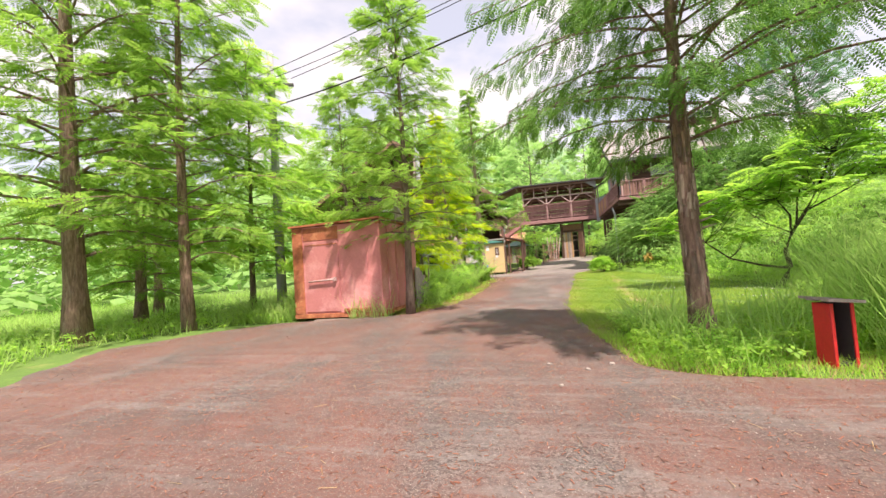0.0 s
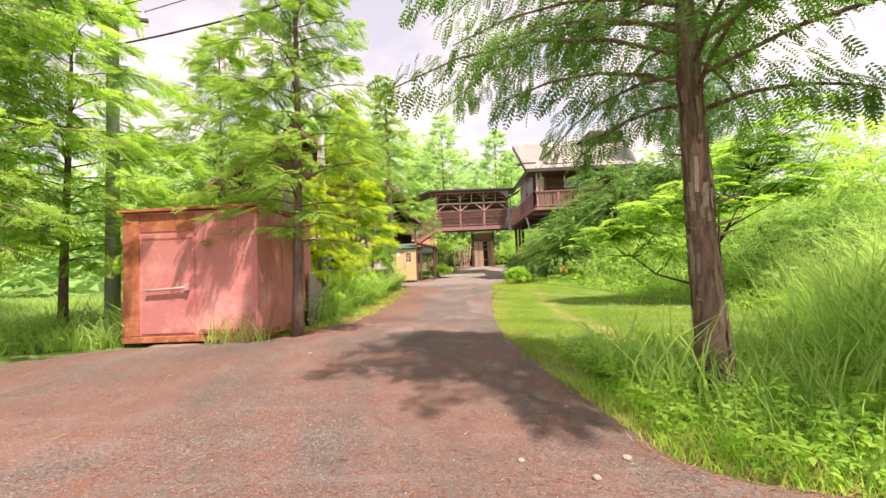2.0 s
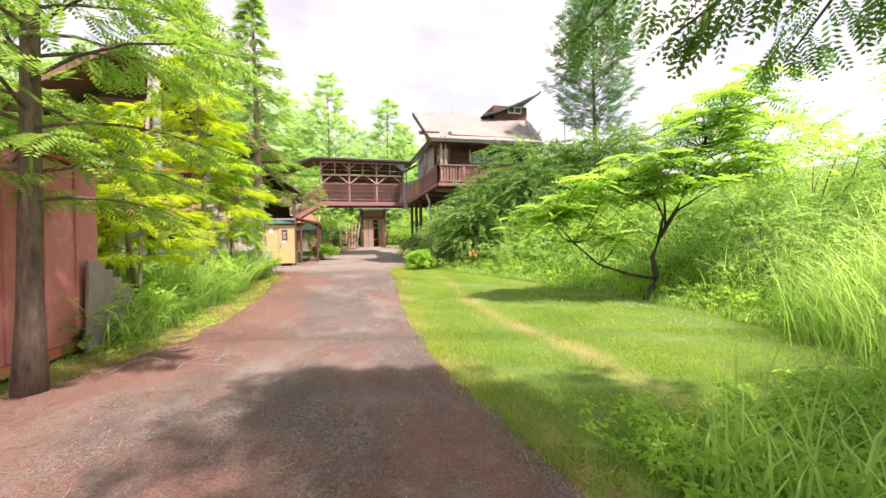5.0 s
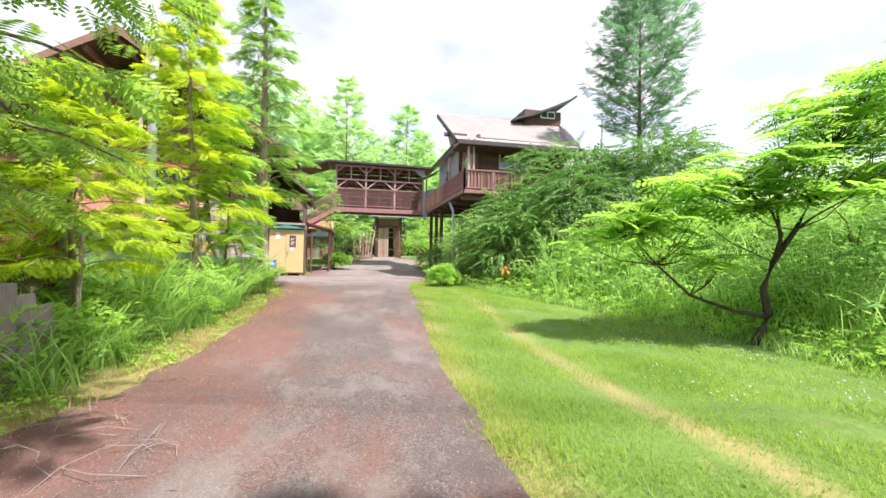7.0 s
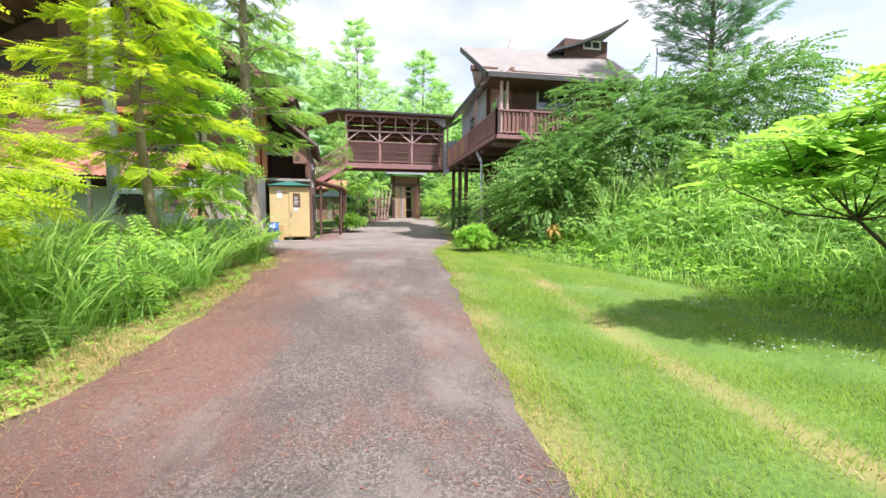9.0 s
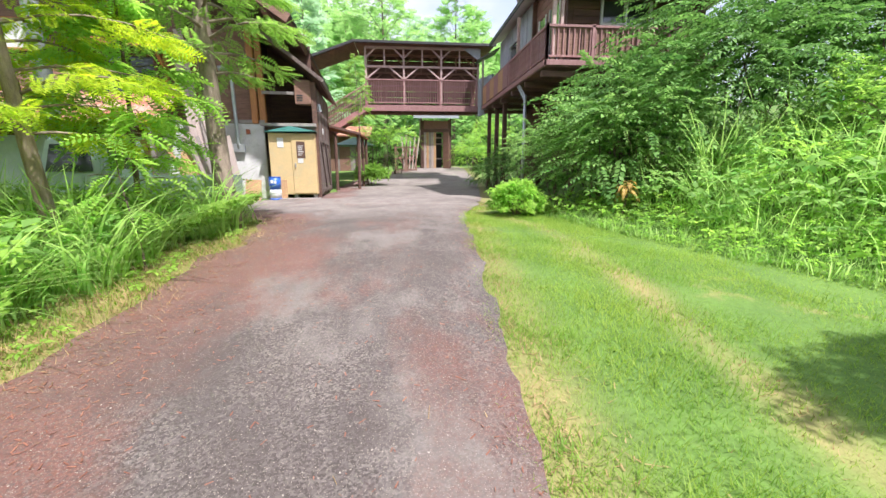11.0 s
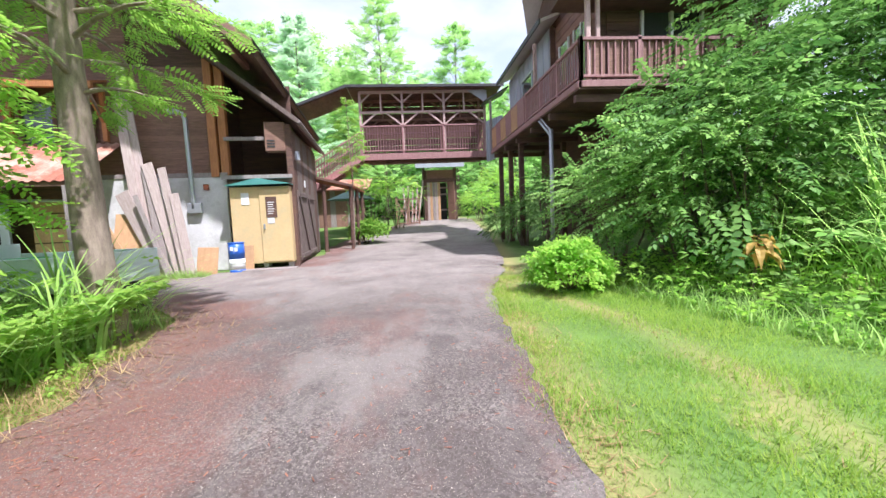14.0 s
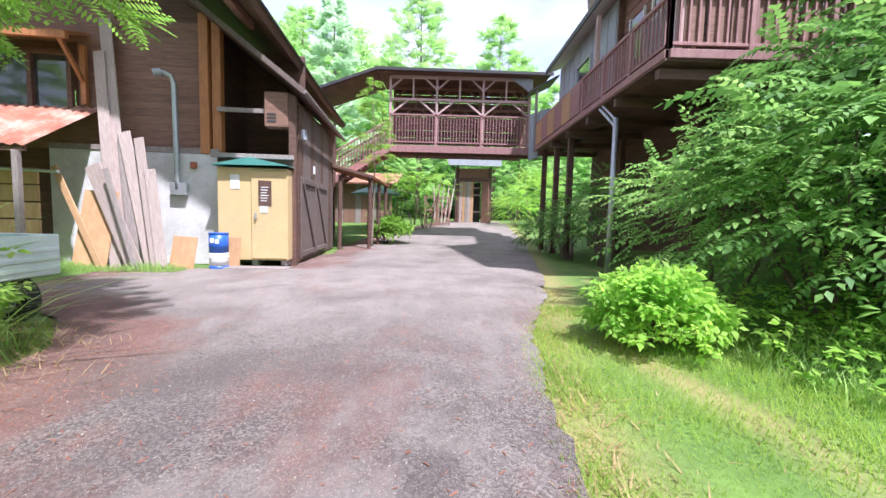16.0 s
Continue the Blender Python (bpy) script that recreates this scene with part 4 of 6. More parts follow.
    for k in range(2):
        y = 0.6 + k * 1.6
        dd = part("barn_door", box(0.034, 0.075, y, y + 1.5, 0.12, 2.2, 0.006), WOOD_OLD, e, "braced plank door")
        part("brace", beam((0.1, y + 0.08, 2.05), (0.1, y + 1.42, 0.25), 0.04, 0.12), WOOD_OLD, dd)
        for z in (0.25, 2.08):
            part("ledge", beam((0.1, y + 0.03, z), (0.1, y + 1.47, z), 0.04, 0.12), WOOD_OLD, dd)
    lp = part("wall_lamp", tube([(0.1, 0.7, 3.1), (0.1, 0.7, 3.35)], [0.09, 0.06], 10), GALV, e, "small bulkhead wall lamp")
    part("wall_notice", box(0.035, 0.05, 2.0, 2.22, 2.4, 2.62), WHITE, e)
    # lower roof over the open bay
    part("lean_roof", slab([(-2.5, -0.25, 6.24), (0.3, -0.25, 4.08), (0.3, 5.4, 4.08), (-2.5, 5.4, 6.24)], 0.1), WOOD_DK, e)
    part("lean_fascia", beam((-2.6, -0.28, 6.28), (0.35, -0.28, 4.0), 0.05, 0.11), WOOD_OLD, e)
    part("lean_gutter", tube([(0.36, -0.3, 4.0), (0.36, 5.4, 3.98)], 0.05, 8), WOOD_GY, e)
    # main roof
    for s in (1, -1):
        ex = -0.35 if s > 0 else -14.1
        part("roof", slab([(-7.2, -1.7, 10.05), (ex, -1.7, 5.5), (ex, 10.2, 5.5), (-7.2, 10.2, 10.05)], 0.16), WOOD_DK, e)
        part("roof_sheet", slab([(-7.2, -1.76, 10.13), (ex + s * 0.06, -1.76, 5.53), (ex + s * 0.06, 10.25, 5.53), (-7.2, 10.25, 10.13)], 0.05), DARK, e)
        part("barge_board", beam((-7.2, -1.8, 9.94), (ex, -1.8, 5.38), 0.05, 0.26), WOOD_BR, e)
        for k in range(4):
            f = 0.15 + k * 0.25
            px = -7.2 + (ex + 7.2) * f
            part("purlin", beam((px, -1.65, 9.75 - 4.55 * f), (px, 0.4, 9.75 - 4.55 * f), 0.16, 0.2), WOOD_BR, e)
    part("ridge_beam", beam((-7.2, -1.7, 9.7), (-7.2, 0.4, 9.7), 0.2, 0.26), WOOD_BR, e)
    part("back_wall", box(-12.5, -0.6, 9.0, 9.2, 0, 5.3), WOOD_DK, e)
    # flue pipe on the wall
    fp = part("flue_pipe", tube([(-2.6, 0.1, 1.75), (-2.6, 0.1, 2.0), (-2.6, 0.06, 4.12), (-2.65, 0.02, 4.28), (-2.8, -0.08, 4.32)], [0.06, 0.06, 0.06, 0.06, 0.065], 12), GALV, e, "galvanised flue pipe", True)
    part("flue_box", box(-2.75, -2.4, 0.05, 0.19, 1.62, 1.9, 0.01), GALV, fp)
    part("flue_cowl", tube([(-2.79, -0.08, 4.32), (-2.93, -0.14, 4.28)], [0.085, 0.085], 12), GALV, fp)
    part("tap_bracket", box(-2.32, -2.2, 0.1, 0.2, 2.25, 2.4, 0.01), RUST, e)
    # rusty lean-to along the gable wall
    part("rusty_roof", wavy((-12.6, -1.75, 2.4), (8.3, 0.1, 0.0), (0.0, 2.05, 1.2), 40, 0.02), RUSTROOF, e, "rusty corrugated iron lean-to roof")
    part("rusty_eave", beam((-12.6, -1.68, 2.34), (-4.35, -1.58, 2.34), 0.05, 0.1), WOOD_DK, e)
    for x in (-12.2, -9.5, -7.0, -4.5):
        part("lean_post", beam((x, -1.6, 0), (x, -1.6, 2.3), 0.1, 0.1), WOOD_GY, e)
    part("lean_sheet", box(-10.2, -6.6, -0.4, -0.34, 0.1, 2.1), GREYWALL, e, "grey sheet wall under the lean-to")
    for k in range(5):
        part("store_plank", box(-5.95, -5.0, -0.6, -0.55, 0.3 + k * 0.36, 0.63 + k * 0.36, 0.006), WOOD_TAN, e)
    part("store_rail", tube([(-6.4, -0.9, 2.05), (-4.5, -0.7, 2.0)], 0.035, 8), GALV, e)


def cubicle():
    """Mustard store cupboard with a teal lid against the barn."""
    m = pose(-2.42, 26.75, 0.16, 0, 0, 5)
    e = empty("garden_cubicle", "mustard yellow cubicle with a teal roof", "shed", m)
    part("body", box(-1.52, 0, 0.0, 0.62, 0.12, 2.2, 0.01), YELLOW, e)
    part("roof", slab([(-1.6, -0.1, 2.24), (-0.78, -0.12, 2.42), (0.06, -0.1, 2.26), (0.06, 0.66, 2.26), (-0.78, 0.66, 2.42), (-1.6, 0.66, 2.24)], 0.07), TEAL, e, "teal sheet roof")
    d = part("door", box(-0.78, -0.02, -0.035, -0.004, 0.16, 2.14, 0.006), YELLOW, e)
    part("handle", box(-0.7, -0.66, -0.09, -0.036, 1.05, 1.2, 0.008), GALV, d, "steel lever handle")
    sg = part("sign", box(-0.62, -0.34, -0.05, -0.036, 1.36, 1.92), WOOD_DK, d, "dark brown notice with pale writing")
    for k in range(6):
        part("writing_bar", box(-0.57, -0.44 + 0.02 * (k % 3), -0.053, -0.0505, 1.46 + k * 0.06, 1.48 + k * 0.06), WHITE, sg)
    part("paper_note", box(-0.6, -0.42, -0.044, -0.0365, 1.2, 1.36), WHITE, d)
    part("vent_window", box(-1.24, -1.04, -0.012, -0.002, 1.72, 2.04, 0.004), WHITE, e, "small pale window")
    for x in (-1.45, -0.75, -0.1):
        part("foot", box(x - 0.06, x + 0.06, 0.05, 0.5, 0.0, 0.12), CONCRETE, e)
    pl = empty("plank_step", "weathered plank laid on the gravel by the cubicle", "plank", pose(-3.1, 26.35, 0.1, 0, 0, 5))
    part("board", box(-0.75, 0.85, -0.18, 0.18, 0.0, 0.07, 0.01), WOOD_GY, pl)
    dr = empty("steel_drum", "blue and white banded steel drum", "drum", pose(-3.72, 26.25, 0.1))
    part("barrel", tube([(0, 0, 0), (0, 0, 0.1)], 0.19, 24), BLUE, dr, "blue foot band", True)
    part("barrel", tube([(0, 0, 0.1), (0, 0, 0.38)], 0.189, 24), WHITE, dr, "white middle band", True)
    part("barrel", tube([(0, 0, 0.38), (0, 0, 0.8)], 0.19, 24), BLUE, dr, "blue upper half", True)
    for z in (0.0, 0.27, 0.53, 0.785):
        part("rib", tube([(0, 0, z), (0, 0, z + 0.022)], 0.2, 24), WHITE if 0.2 < z < 0.3 else BLUE, dr)
    part("label_mark", box(-0.08, 0.0, -0.196, -0.188, 0.6, 0.7), WHITE, dr)
    part("label_mark", box(0.02, 0.1, -0.19, -0.176, 0.58, 0.68), WHITE, dr)
    lb = empty("leaning_board", "tan plywood offcut leaning on the cubicle", "board", pose(-3.55, 26.45, 0.1, -8, 0, 5))
    part("board", box(-0.13, 0.16, 0.0, 0.02, 0, 0.7, 0.004), WOOD_TAN, lb)


def leaning_planks():
    r = random.Random(5)
    specs = [(-5.55, 5.7, 0.26, -0.55, WOOD_PALE), (-5.75, 4.9, 0.24, -0.45, WOOD_PALE), (-5.3, 3.0, 0.22, -0.3, WOOD_GY), (-4.9, 3.1, 0.26, -0.5, WOOD_PALE), (-5.2, 2.5, 0.34, -0.7, WOOD_PALE), (-5.9, 2.5, 0.13, -0.75, WOOD_TAN), (-4.7, 2.9, 0.2, -0.35, WOOD_PALE), (-4.55, 2.2, 0.22, -0.25, WOOD_PALE), (-5.05, 2.3, 0.12, -0.5, WOOD_GY)]
    for i, (x, ln, w, lean, material) in enumerate(specs):
        e = empty("leaning_plank", "pale weathered plank leaning on the barn wall", "plank", pose(x - 0.1, 26.15 - 0.05 * i, 0.08, -9, math.degrees(math.atan(lean / ln)) * 1.7, 3), "planks leaning on the barn")
        part("plank", box(-w / 2, w / 2, 0, 0.035, 0, ln, 0.006), material, e)
    for i, (x, w, h) in enumerate(((-6.35, 0.7, 1.7), (-4.4, 0.5, 0.75))):
        e = empty("plywood_sheet", "tan plywood sheet leaning on the wall", "board", pose(x, 26.0, 0.08, -12, 3, 4), "plywood sheets")
        part("sheet", box(-w / 2, w / 2, 0, 0.02, 0, h, 0.004), WOOD_TAN, e)


def rail_run(parent, p, q, z0, h, gap=0.13, material=None, posts=2):
    """Balustrade from p to q: handrail, foot rail, posts and single balusters."""
    material = material or RAIL
    p, q = Vector((*p, z0)), Vector((*q, z0)) if len(q) == 2 else Vector(q)
    up = Vector((0, 0, 1))
    part("handrail", beam(p + up * h, q + up * h, 0.09, 0.07), material, parent)
    part("foot_rail", beam(p + up * 0.12, q + up * 0.12, 0.06, 0.06), material, parent)
    ln = (q - p).length
    n = int(ln / gap)
    d = (q - p).normalized()
    me = None
    for i in range(1, n):
        c = p + (q - p) * i / n
        if me is None:
            ob = part("baluster", beam((0, 0, 0.13), (0, 0, h - 0.03), 0.035, 0.035, 0), material, parent)
            me = ob.data
        else:
            ob = new("baluster", me)
            ob.parent = parent
        ob.location = c
    for i in range(posts):
        c = p + (q - p) * i / max(1, posts - 1)
        part("rail_post", beam(c - up * 0.1, c + up * (h + 0.06), 0.09, 0.09), material, parent)


def bridge():
    e = empty("covered_footbridge", "covered timber footbridge with pink-brown railings", "bridge")
    x0, x1, ya, yb, zd = -1.4, 5.0, 36.4, 38.2, 4.62
    part("deck", box(x0, x1 + 0.8, ya, yb, zd - 0.1, zd), WOOD_BR, e)
    part("fascia", box(x0, x1, ya - 0.06, ya, zd - 0.3, zd + 0.02, 0.01), RAIL, e)
    part("fascia", box(x0, x1, yb, yb + 0.06, zd - 0.3, zd + 0.02, 0.01), RAIL, e)
    for k in range(8):
        part("joist", beam((x0 + 0.3 + k * 0.85, ya, zd - 0.2), (x0 + 0.3 + k * 0.85, yb, zd - 0.2), 0.1, 0.2), WOOD_DK, e)
    part("under_beam", beam((x0, ya + 0.3, zd - 0.34), (x1 + 0.5, ya + 0.3, zd - 0.34), 0.16, 0.16), WOOD_DK, e)
    for y, mm in ((ya + 0.02, RAIL), (yb - 0.02, RAIL)):
        rail_run(e, (x0, y), (x1 - 0.1, y), zd + 0.05, 1.35, 0.14, mm, 4)
    zt, zm = 7.72, 6.72
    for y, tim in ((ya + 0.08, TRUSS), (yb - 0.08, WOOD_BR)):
        part("top_chord", beam((x0, y, zt), (x1, y, zt), 0.12, 0.14), tim, e)
        part("mid_chord", beam((x0, y, zm), (x1, y, zm), 0.09, 0.11), tim, e)
        posts = [x0 + (x1 - x0) * i / 3 for i in range(4)]
        for i, x in enumerate(posts):
            part("truss_post", beam((x, y, zd), (x, y, zt), 0.11, 0.11), tim, e)
            if i < 3:
                part("king_post", beam((x + 1.05, y, zm), (x + 1.05, y, zt), 0.08, 0.08), tim, e)
            for s in (-1, 1):
                xe = x + s * 0.8
                if xe < x0 or xe > x1:
                    continue
                part("upper_brace", beam((x, y, zm + 0.45), (x + s * 0.55, y, zt - 0.05), 0.07, 0.08), tim, e)
                part("lower_brace", beam((x, y, zd + 1.42), (xe, y, zm - 0.04), 0.07, 0.08), tim, e)
    part("roof", slab([(x0 - 0.6, ya - 0.5, 7.95), (x1 + 0.9, ya - 0.5, 7.9), (x1 + 0.9, yb + 0.5, 8.25), (x0 - 0.6, yb + 0.5, 8.3)], 0.08), ROOFGREY, e)
    # dark slab added below the roof sheet to give it a shaded underside
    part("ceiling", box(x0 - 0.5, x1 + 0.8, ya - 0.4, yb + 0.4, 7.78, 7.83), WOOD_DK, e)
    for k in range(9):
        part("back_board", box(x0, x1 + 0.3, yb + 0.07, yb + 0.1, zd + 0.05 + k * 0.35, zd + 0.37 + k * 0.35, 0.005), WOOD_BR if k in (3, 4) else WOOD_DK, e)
    part("roof_edge", beam((x0 - 0.65, ya - 0.52, 7.88), (x1 + 0.9, ya - 0.52, 7.82), 0.05, 0.13), DARK, e)
    part("roof", slab([(x0 - 3.4, ya - 0.4, 6.95), (x0 - 0.55, ya - 0.5, 7.94), (x0 - 0.55, yb + 0.5, 8.28), (x0 - 3.4, yb + 0.5, 7.2)], 0.08), ROOFGREY, e)
    # same added dark slab under the stair roof
    part("ceiling", slab([(x0 - 3.35, ya - 0.35, 6.84), (x0 - 0.55, ya - 0.45, 7.83), (x0 - 0.55, yb + 0.45, 7.83), (x0 - 3.35, yb + 0.45, 6.84)], 0.04), WOOD_DK, e)
    part("roof_edge", beam((x0 - 3.4, ya - 0.43, 6.9), (x0 - 0.6, ya - 0.52, 7.86), 0.05, 0.13), DARK, e)
    # stair down to the barn
    for i in range(9):
        f = i / 9
        part("stair_tread", box(x0 - 0.3 * (i + 1), x0 - 0.3 * i + 0.03, ya + 0.05, ya + 1.2, zd - 0.04 - 0.18 * (i + 1), zd - 0.18 * (i + 1)), WOOD_BR, e)
    for y in (ya, ya + 1.25):
        part("stair_string", beam((x0, y, zd - 0.12), (x0 - 2.7, y, zd - 1.75), 0.06, 0.3), RAIL, e)
        a, b = Vector((x0, y, zd + 0.0)), Vector((x0 - 2.7, y, zd - 1.62))
        up = Vector((0, 0, 1))
        part("stair_rail", beam(a + up * 1.15, b + up * 1.15, 0.08, 0.07), RAIL, e)
        part("stair_rail", beam(a + up * 0.6, b + up * 0.6, 0.05, 0.05), RAIL, e)
        for k in range(19):
            c = a.lerp(b, (k + 0.5) / 19)
            part("stair_baluster", beam(c, c + up * 1.13, 0.035, 0.035, 0), RAIL, e)
    part("landing", box(x0 - 5.2, x0 - 2.7, ya - 0.2, yb, zd - 1.85, zd - 1.7), WOOD_BR, e)
    rail_run(e, (x0 - 4.2, ya - 0.15), (x0 - 2.75, ya - 0.15), zd - 1.7, 1.05, 0.15, RAIL, 2)
    for x in (x0 - 4.4, x0 - 2.9):
        part("landing_post", beam((x, ya, gz(x, ya) - 0.05), (x, ya, zd - 1.8), 0.14, 0.14), WOOD_GY, e)
    # link roof and hanging sheet at the house
    part("link_roof", slab([(x1 - 0.2, ya - 1.0, 6.95), (x1 + 0.9, ya - 1.4, 7.5), (x1 + 0.9, ya + 0.1, 7.5), (x1 - 0.2, ya + 0.1, 6.95)], 0.06), DARK, e)
    part("link_post", beam((x1 + 0.1, ya - 0.9, zd - 0.3), (x1 + 0.1, ya - 0.9, 7.0), 0.1, 0.1), WOOD_GY, e)
    part("hanging_sheet", wavy((x1 - 0.15, ya - 0.85, 3.95), (0.85, -0.1, 0.3), (0, 0, 2.0), 7, 0.015), GREYWALL, e, "grey corrugated sheet hanging by the bridge")
    part("pale_gable", slab([(x1 - 0.9, ya - 0.03, 7.72), (x1 + 0.1, ya - 0.03, 7.72), (x1 + 0.1, ya - 0.03, 7.05)], 0.03), GREYWALL, e)


def house():
    e = empty("stilt_house", "two-storey timber house on posts with a balcony", "house")
    zf = 4.45
    # south wall with a window opening
    yw = 26.1
    part("wall", box(6.1, 7.25, yw, yw + 0.15, zf, 7.4), WOOD_DK, e)
    part("wall", box(8.95, 10.8, yw, yw + 0.15, zf, 7.1), WOOD_DK, e)
    part("wall", box(7.25, 8.95, yw, yw + 0.15, zf, 5.85), WOOD_DK, e)
    part("wall", box(7.25, 8.95, yw, yw + 0.15, 6.75, 7.4), WOOD_DK, e)
    part("wall", box(6.1, 6.25, yw + 0.15, 29.3, zf, 7.6), WOOD_BR, e)
    part("wall", box(5.9, 6.05, 29.3, 34.8, zf - 0.2, 7.6), GREYWALL, e, "grey sheet-clad annex wall")
    part("wall", box(5.9, 6.2, 29.2, 29.3, zf, 7.6), WOOD_DK, e)
    part("wall", box(6.05, 12.4, 34.65, 34.8, zf, 7.3), WOOD_DK, e)
    part("wall", box(10.8, 10.95, yw, 34.65, zf, 7.1), WOOD_DK, e)
    part("floor", box(5.0, 11.0, 24.95, 34.8, zf - 0.2, zf - 0.002), WOOD_DK, e)
    for k in range(13):
        part("wall_board", box(6.28 + k * 0.0, 7.2, yw - 0.03, yw - 0.003, zf + 0.1 + k * 0.22, zf + 0.3 + k * 0.22, 0.005), WOOD_DK, e)
        part("wall_board", box(9.0, 10.8, yw - 0.03, yw - 0.003, zf + 0.1 + k * 0.22, zf + 0.3 + k * 0.22, 0.005), WOOD_DK, e)
    for k in range(12):
        part("wall_board", box(6.06, 6.097, yw + 0.2, 29.2, zf + 0.1 + k * 0.25, zf + 0.33 + k * 0.25, 0.005), WOOD_BR, e)
    for k in range(9):
        part("siding_seam", box(5.88, 5.898, 29.35 + k * 0.6, 29.38 + k * 0.6, zf - 0.1, 7.5), GREYWALL, e)
    w = part("window", box(7.3, 8.9, yw + 0.05, yw + 0.08, 5.9, 6.7), GLASS, e)
    for a, b in (((7.2, yw - 0.03, 5.85), (9.0, yw - 0.03, 5.85)), ((7.2, yw - 0.03, 6.75), (9.0, yw - 0.03, 6.75)), ((7.25, yw - 0.03, 5.8), (7.25, yw - 0.03, 6.8)), ((8.95, yw - 0.03, 5.8), (8.95, yw - 0.03, 6.8)), ((8.1, yw, 5.85), (8.1, yw, 6.75))):
        part("window_frame", beam(a, b, 0.08, 0.1), WHITE, w, "white window frame")
    w = part("window", box(5.87, 5.895, 31.2, 32.5, 5.7, 6.8), GLASS, e)
    for a, b in (((5.85, 31.15, 5.68), (5.85, 32.55, 5.68)), ((5.85, 31.15, 6.82), (5.85, 32.55, 6.82)), ((5.85, 31.17, 5.65), (5.85, 31.17, 6.85)), ((5.85, 32.53, 5.65), (5.85, 32.53, 6.85))):
        part("window_frame", beam(a, b, 0.06, 0.07), GALV, w)
    w = part("glazed_door", box(6.02, 6.05, 26.6, 27.5, zf + 0.05, 6.7), GLASS, e, "glazed balcony door")
    for y in (26.55, 27.05, 27.55):
        part("door_frame", beam((6.02, y, zf), (6.02, y, 6.75), 0.07, 0.07), WHITE, w)
    w = part("window", box(6.02, 6.05, 28.0, 28.7, 5.6, 6.7), GLASS, e)
    for y in (27.97, 28.73):
        part("window_frame", beam((6.02, y, 5.55), (6.02, y, 6.75), 0.06, 0.06), WHITE, w)
    # balcony
    b = e
    part("balcony_edge", box(4.98, 5.06, 24.95, 35.0, zf - 0.16, zf + 0.0, 0.01), RAIL, b)
    part("balcony_edge", box(5.06, 11.0, 24.9, 24.98, zf - 0.16, zf + 0.0, 0.01), RAIL, b)
    rail_run(b, (5.08, 25.0), (5.08, 29.4), zf, 0.98, 0.15, RAIL, 4)
    rail_run(b, (5.08, 25.0), (10.9, 25.0), zf, 0.98, 0.17, RAIL, 5)
    rail_run(b, (5.08, 29.5), (5.08, 35.0), zf, 0.98, 0.3, RAIL, 4)
    for k in range(6):
        part("rail_panel", box(5.0, 5.03, 29.5 + k * 0.9, 30.37 + k * 0.9, zf + 0.05, zf + 0.92, 0.006), WOOD_TAN if k % 2 else RAIL, b)
    for k in range(12):
        part("rail_slat", box(5.35 + k * 0.42, 5.7 + k * 0.42, 25.03, 25.05, zf + 0.1, zf + 0.95, 0.004), WOOD_BR, b)
    part("rail_cloth", box(5.12, 5.15, 25.4, 26.0, zf + 0.1, zf + 0.85), GREYWALL, b)
    for y in (25.2, 27.0, 28.8, 30.6, 32.4, 34.4):
        part("joist", beam((5.0, y, zf - 0.36), (8.5, y, zf - 0.36), 0.14, 0.18), WOOD_DK, b)
    for y in (25.0, 29.0):
        part("veranda_post", beam((5.3, y + 0.1, zf), (5.3, y + 0.1, 7.0), 0.11, 0.11), TRUSS, b)
    part("veranda_post", beam((5.55, 25.1, zf), (5.55, 25.1, 7.0), 0.09, 0.09), TRUSS, b)
    # posts and dark undercroft
    for x, y in ((5.3, 31.0), (5.3, 32.6), (5.3, 34.4), (7.0, 27.0), (7.0, 31.0), (9.5, 26.4), (10.7, 26.4)):
        z = gz(x, y) - 0.1
        part("stilt", beam((x, y, z), (x, y, zf - 0.2), 0.18, 0.18), WOOD_DK, e)
    part("undercroft_wall", box(7.6, 10.9, 27.4, 27.6, 0, zf - 0.2), WOOD_DK, e)
    part("undercroft_wall", box(7.4, 7.6, 27.4, 34.8, 0, zf - 0.2), WOOD_DK, e)
    dp = part("downpipe", tube([(5.05, 27.0, gz(5.05, 27) - 0.1), (5.05, 27.0, 3.75)], 0.06, 12), GALV, e, "galvanised steel support pole", True)
    part("pole_brace", tube([(5.05, 27.0, 3.55), (5.05, 28.0, 4.2)], 0.04, 8), GALV, dp)
    part("pole_brace", tube([(5.05, 27.0, 3.7), (5.05, 27.9, 4.28)], 0.03, 8), GALV, dp)
    # main roof with a hip at the far end and a raised, swept near tip
    ridge_a, ridge_b = (5.05, 30.0, 9.85), (12.6, 30.0, 10.05)
    ea, eb = (4.62, 24.7, 6.76), (11.2, 24.7, 6.8)
    na, nb = (7.4, 35.3, 6.95), (13.4, 35.3, 6.95)
    bm = bmesh.new()
    nseg, rows = 14, 8
    grid = []
    for j in range(rows + 1):
        g = j / rows
        row = []
        for i in range(nseg + 1):
            f = i / nseg
            a = Vector(ea).lerp(Vector(eb), f)
            c = Vector(ridge_a).lerp(Vector(ridge_b), min(1.0, f))
            p = a.lerp(c, g)
            p.z -= 0.35 * math.sin(g * math.pi)
            p.x -= 0.35 * g * max(0, 1 - f * 6)
            row.append(bm.verts.new(p))
        grid.append(row)
    for j in range(rows):
        for i in range(nseg):
            bm.faces.new((grid[j][i], grid[j][i + 1], grid[j + 1][i + 1], grid[j + 1][i]))
    bmesh.ops.solidify(bm, geom=bm.faces[:], thickness=0.12)
    bmesh.ops.recalc_face_normals(bm, faces=bm.faces[:])
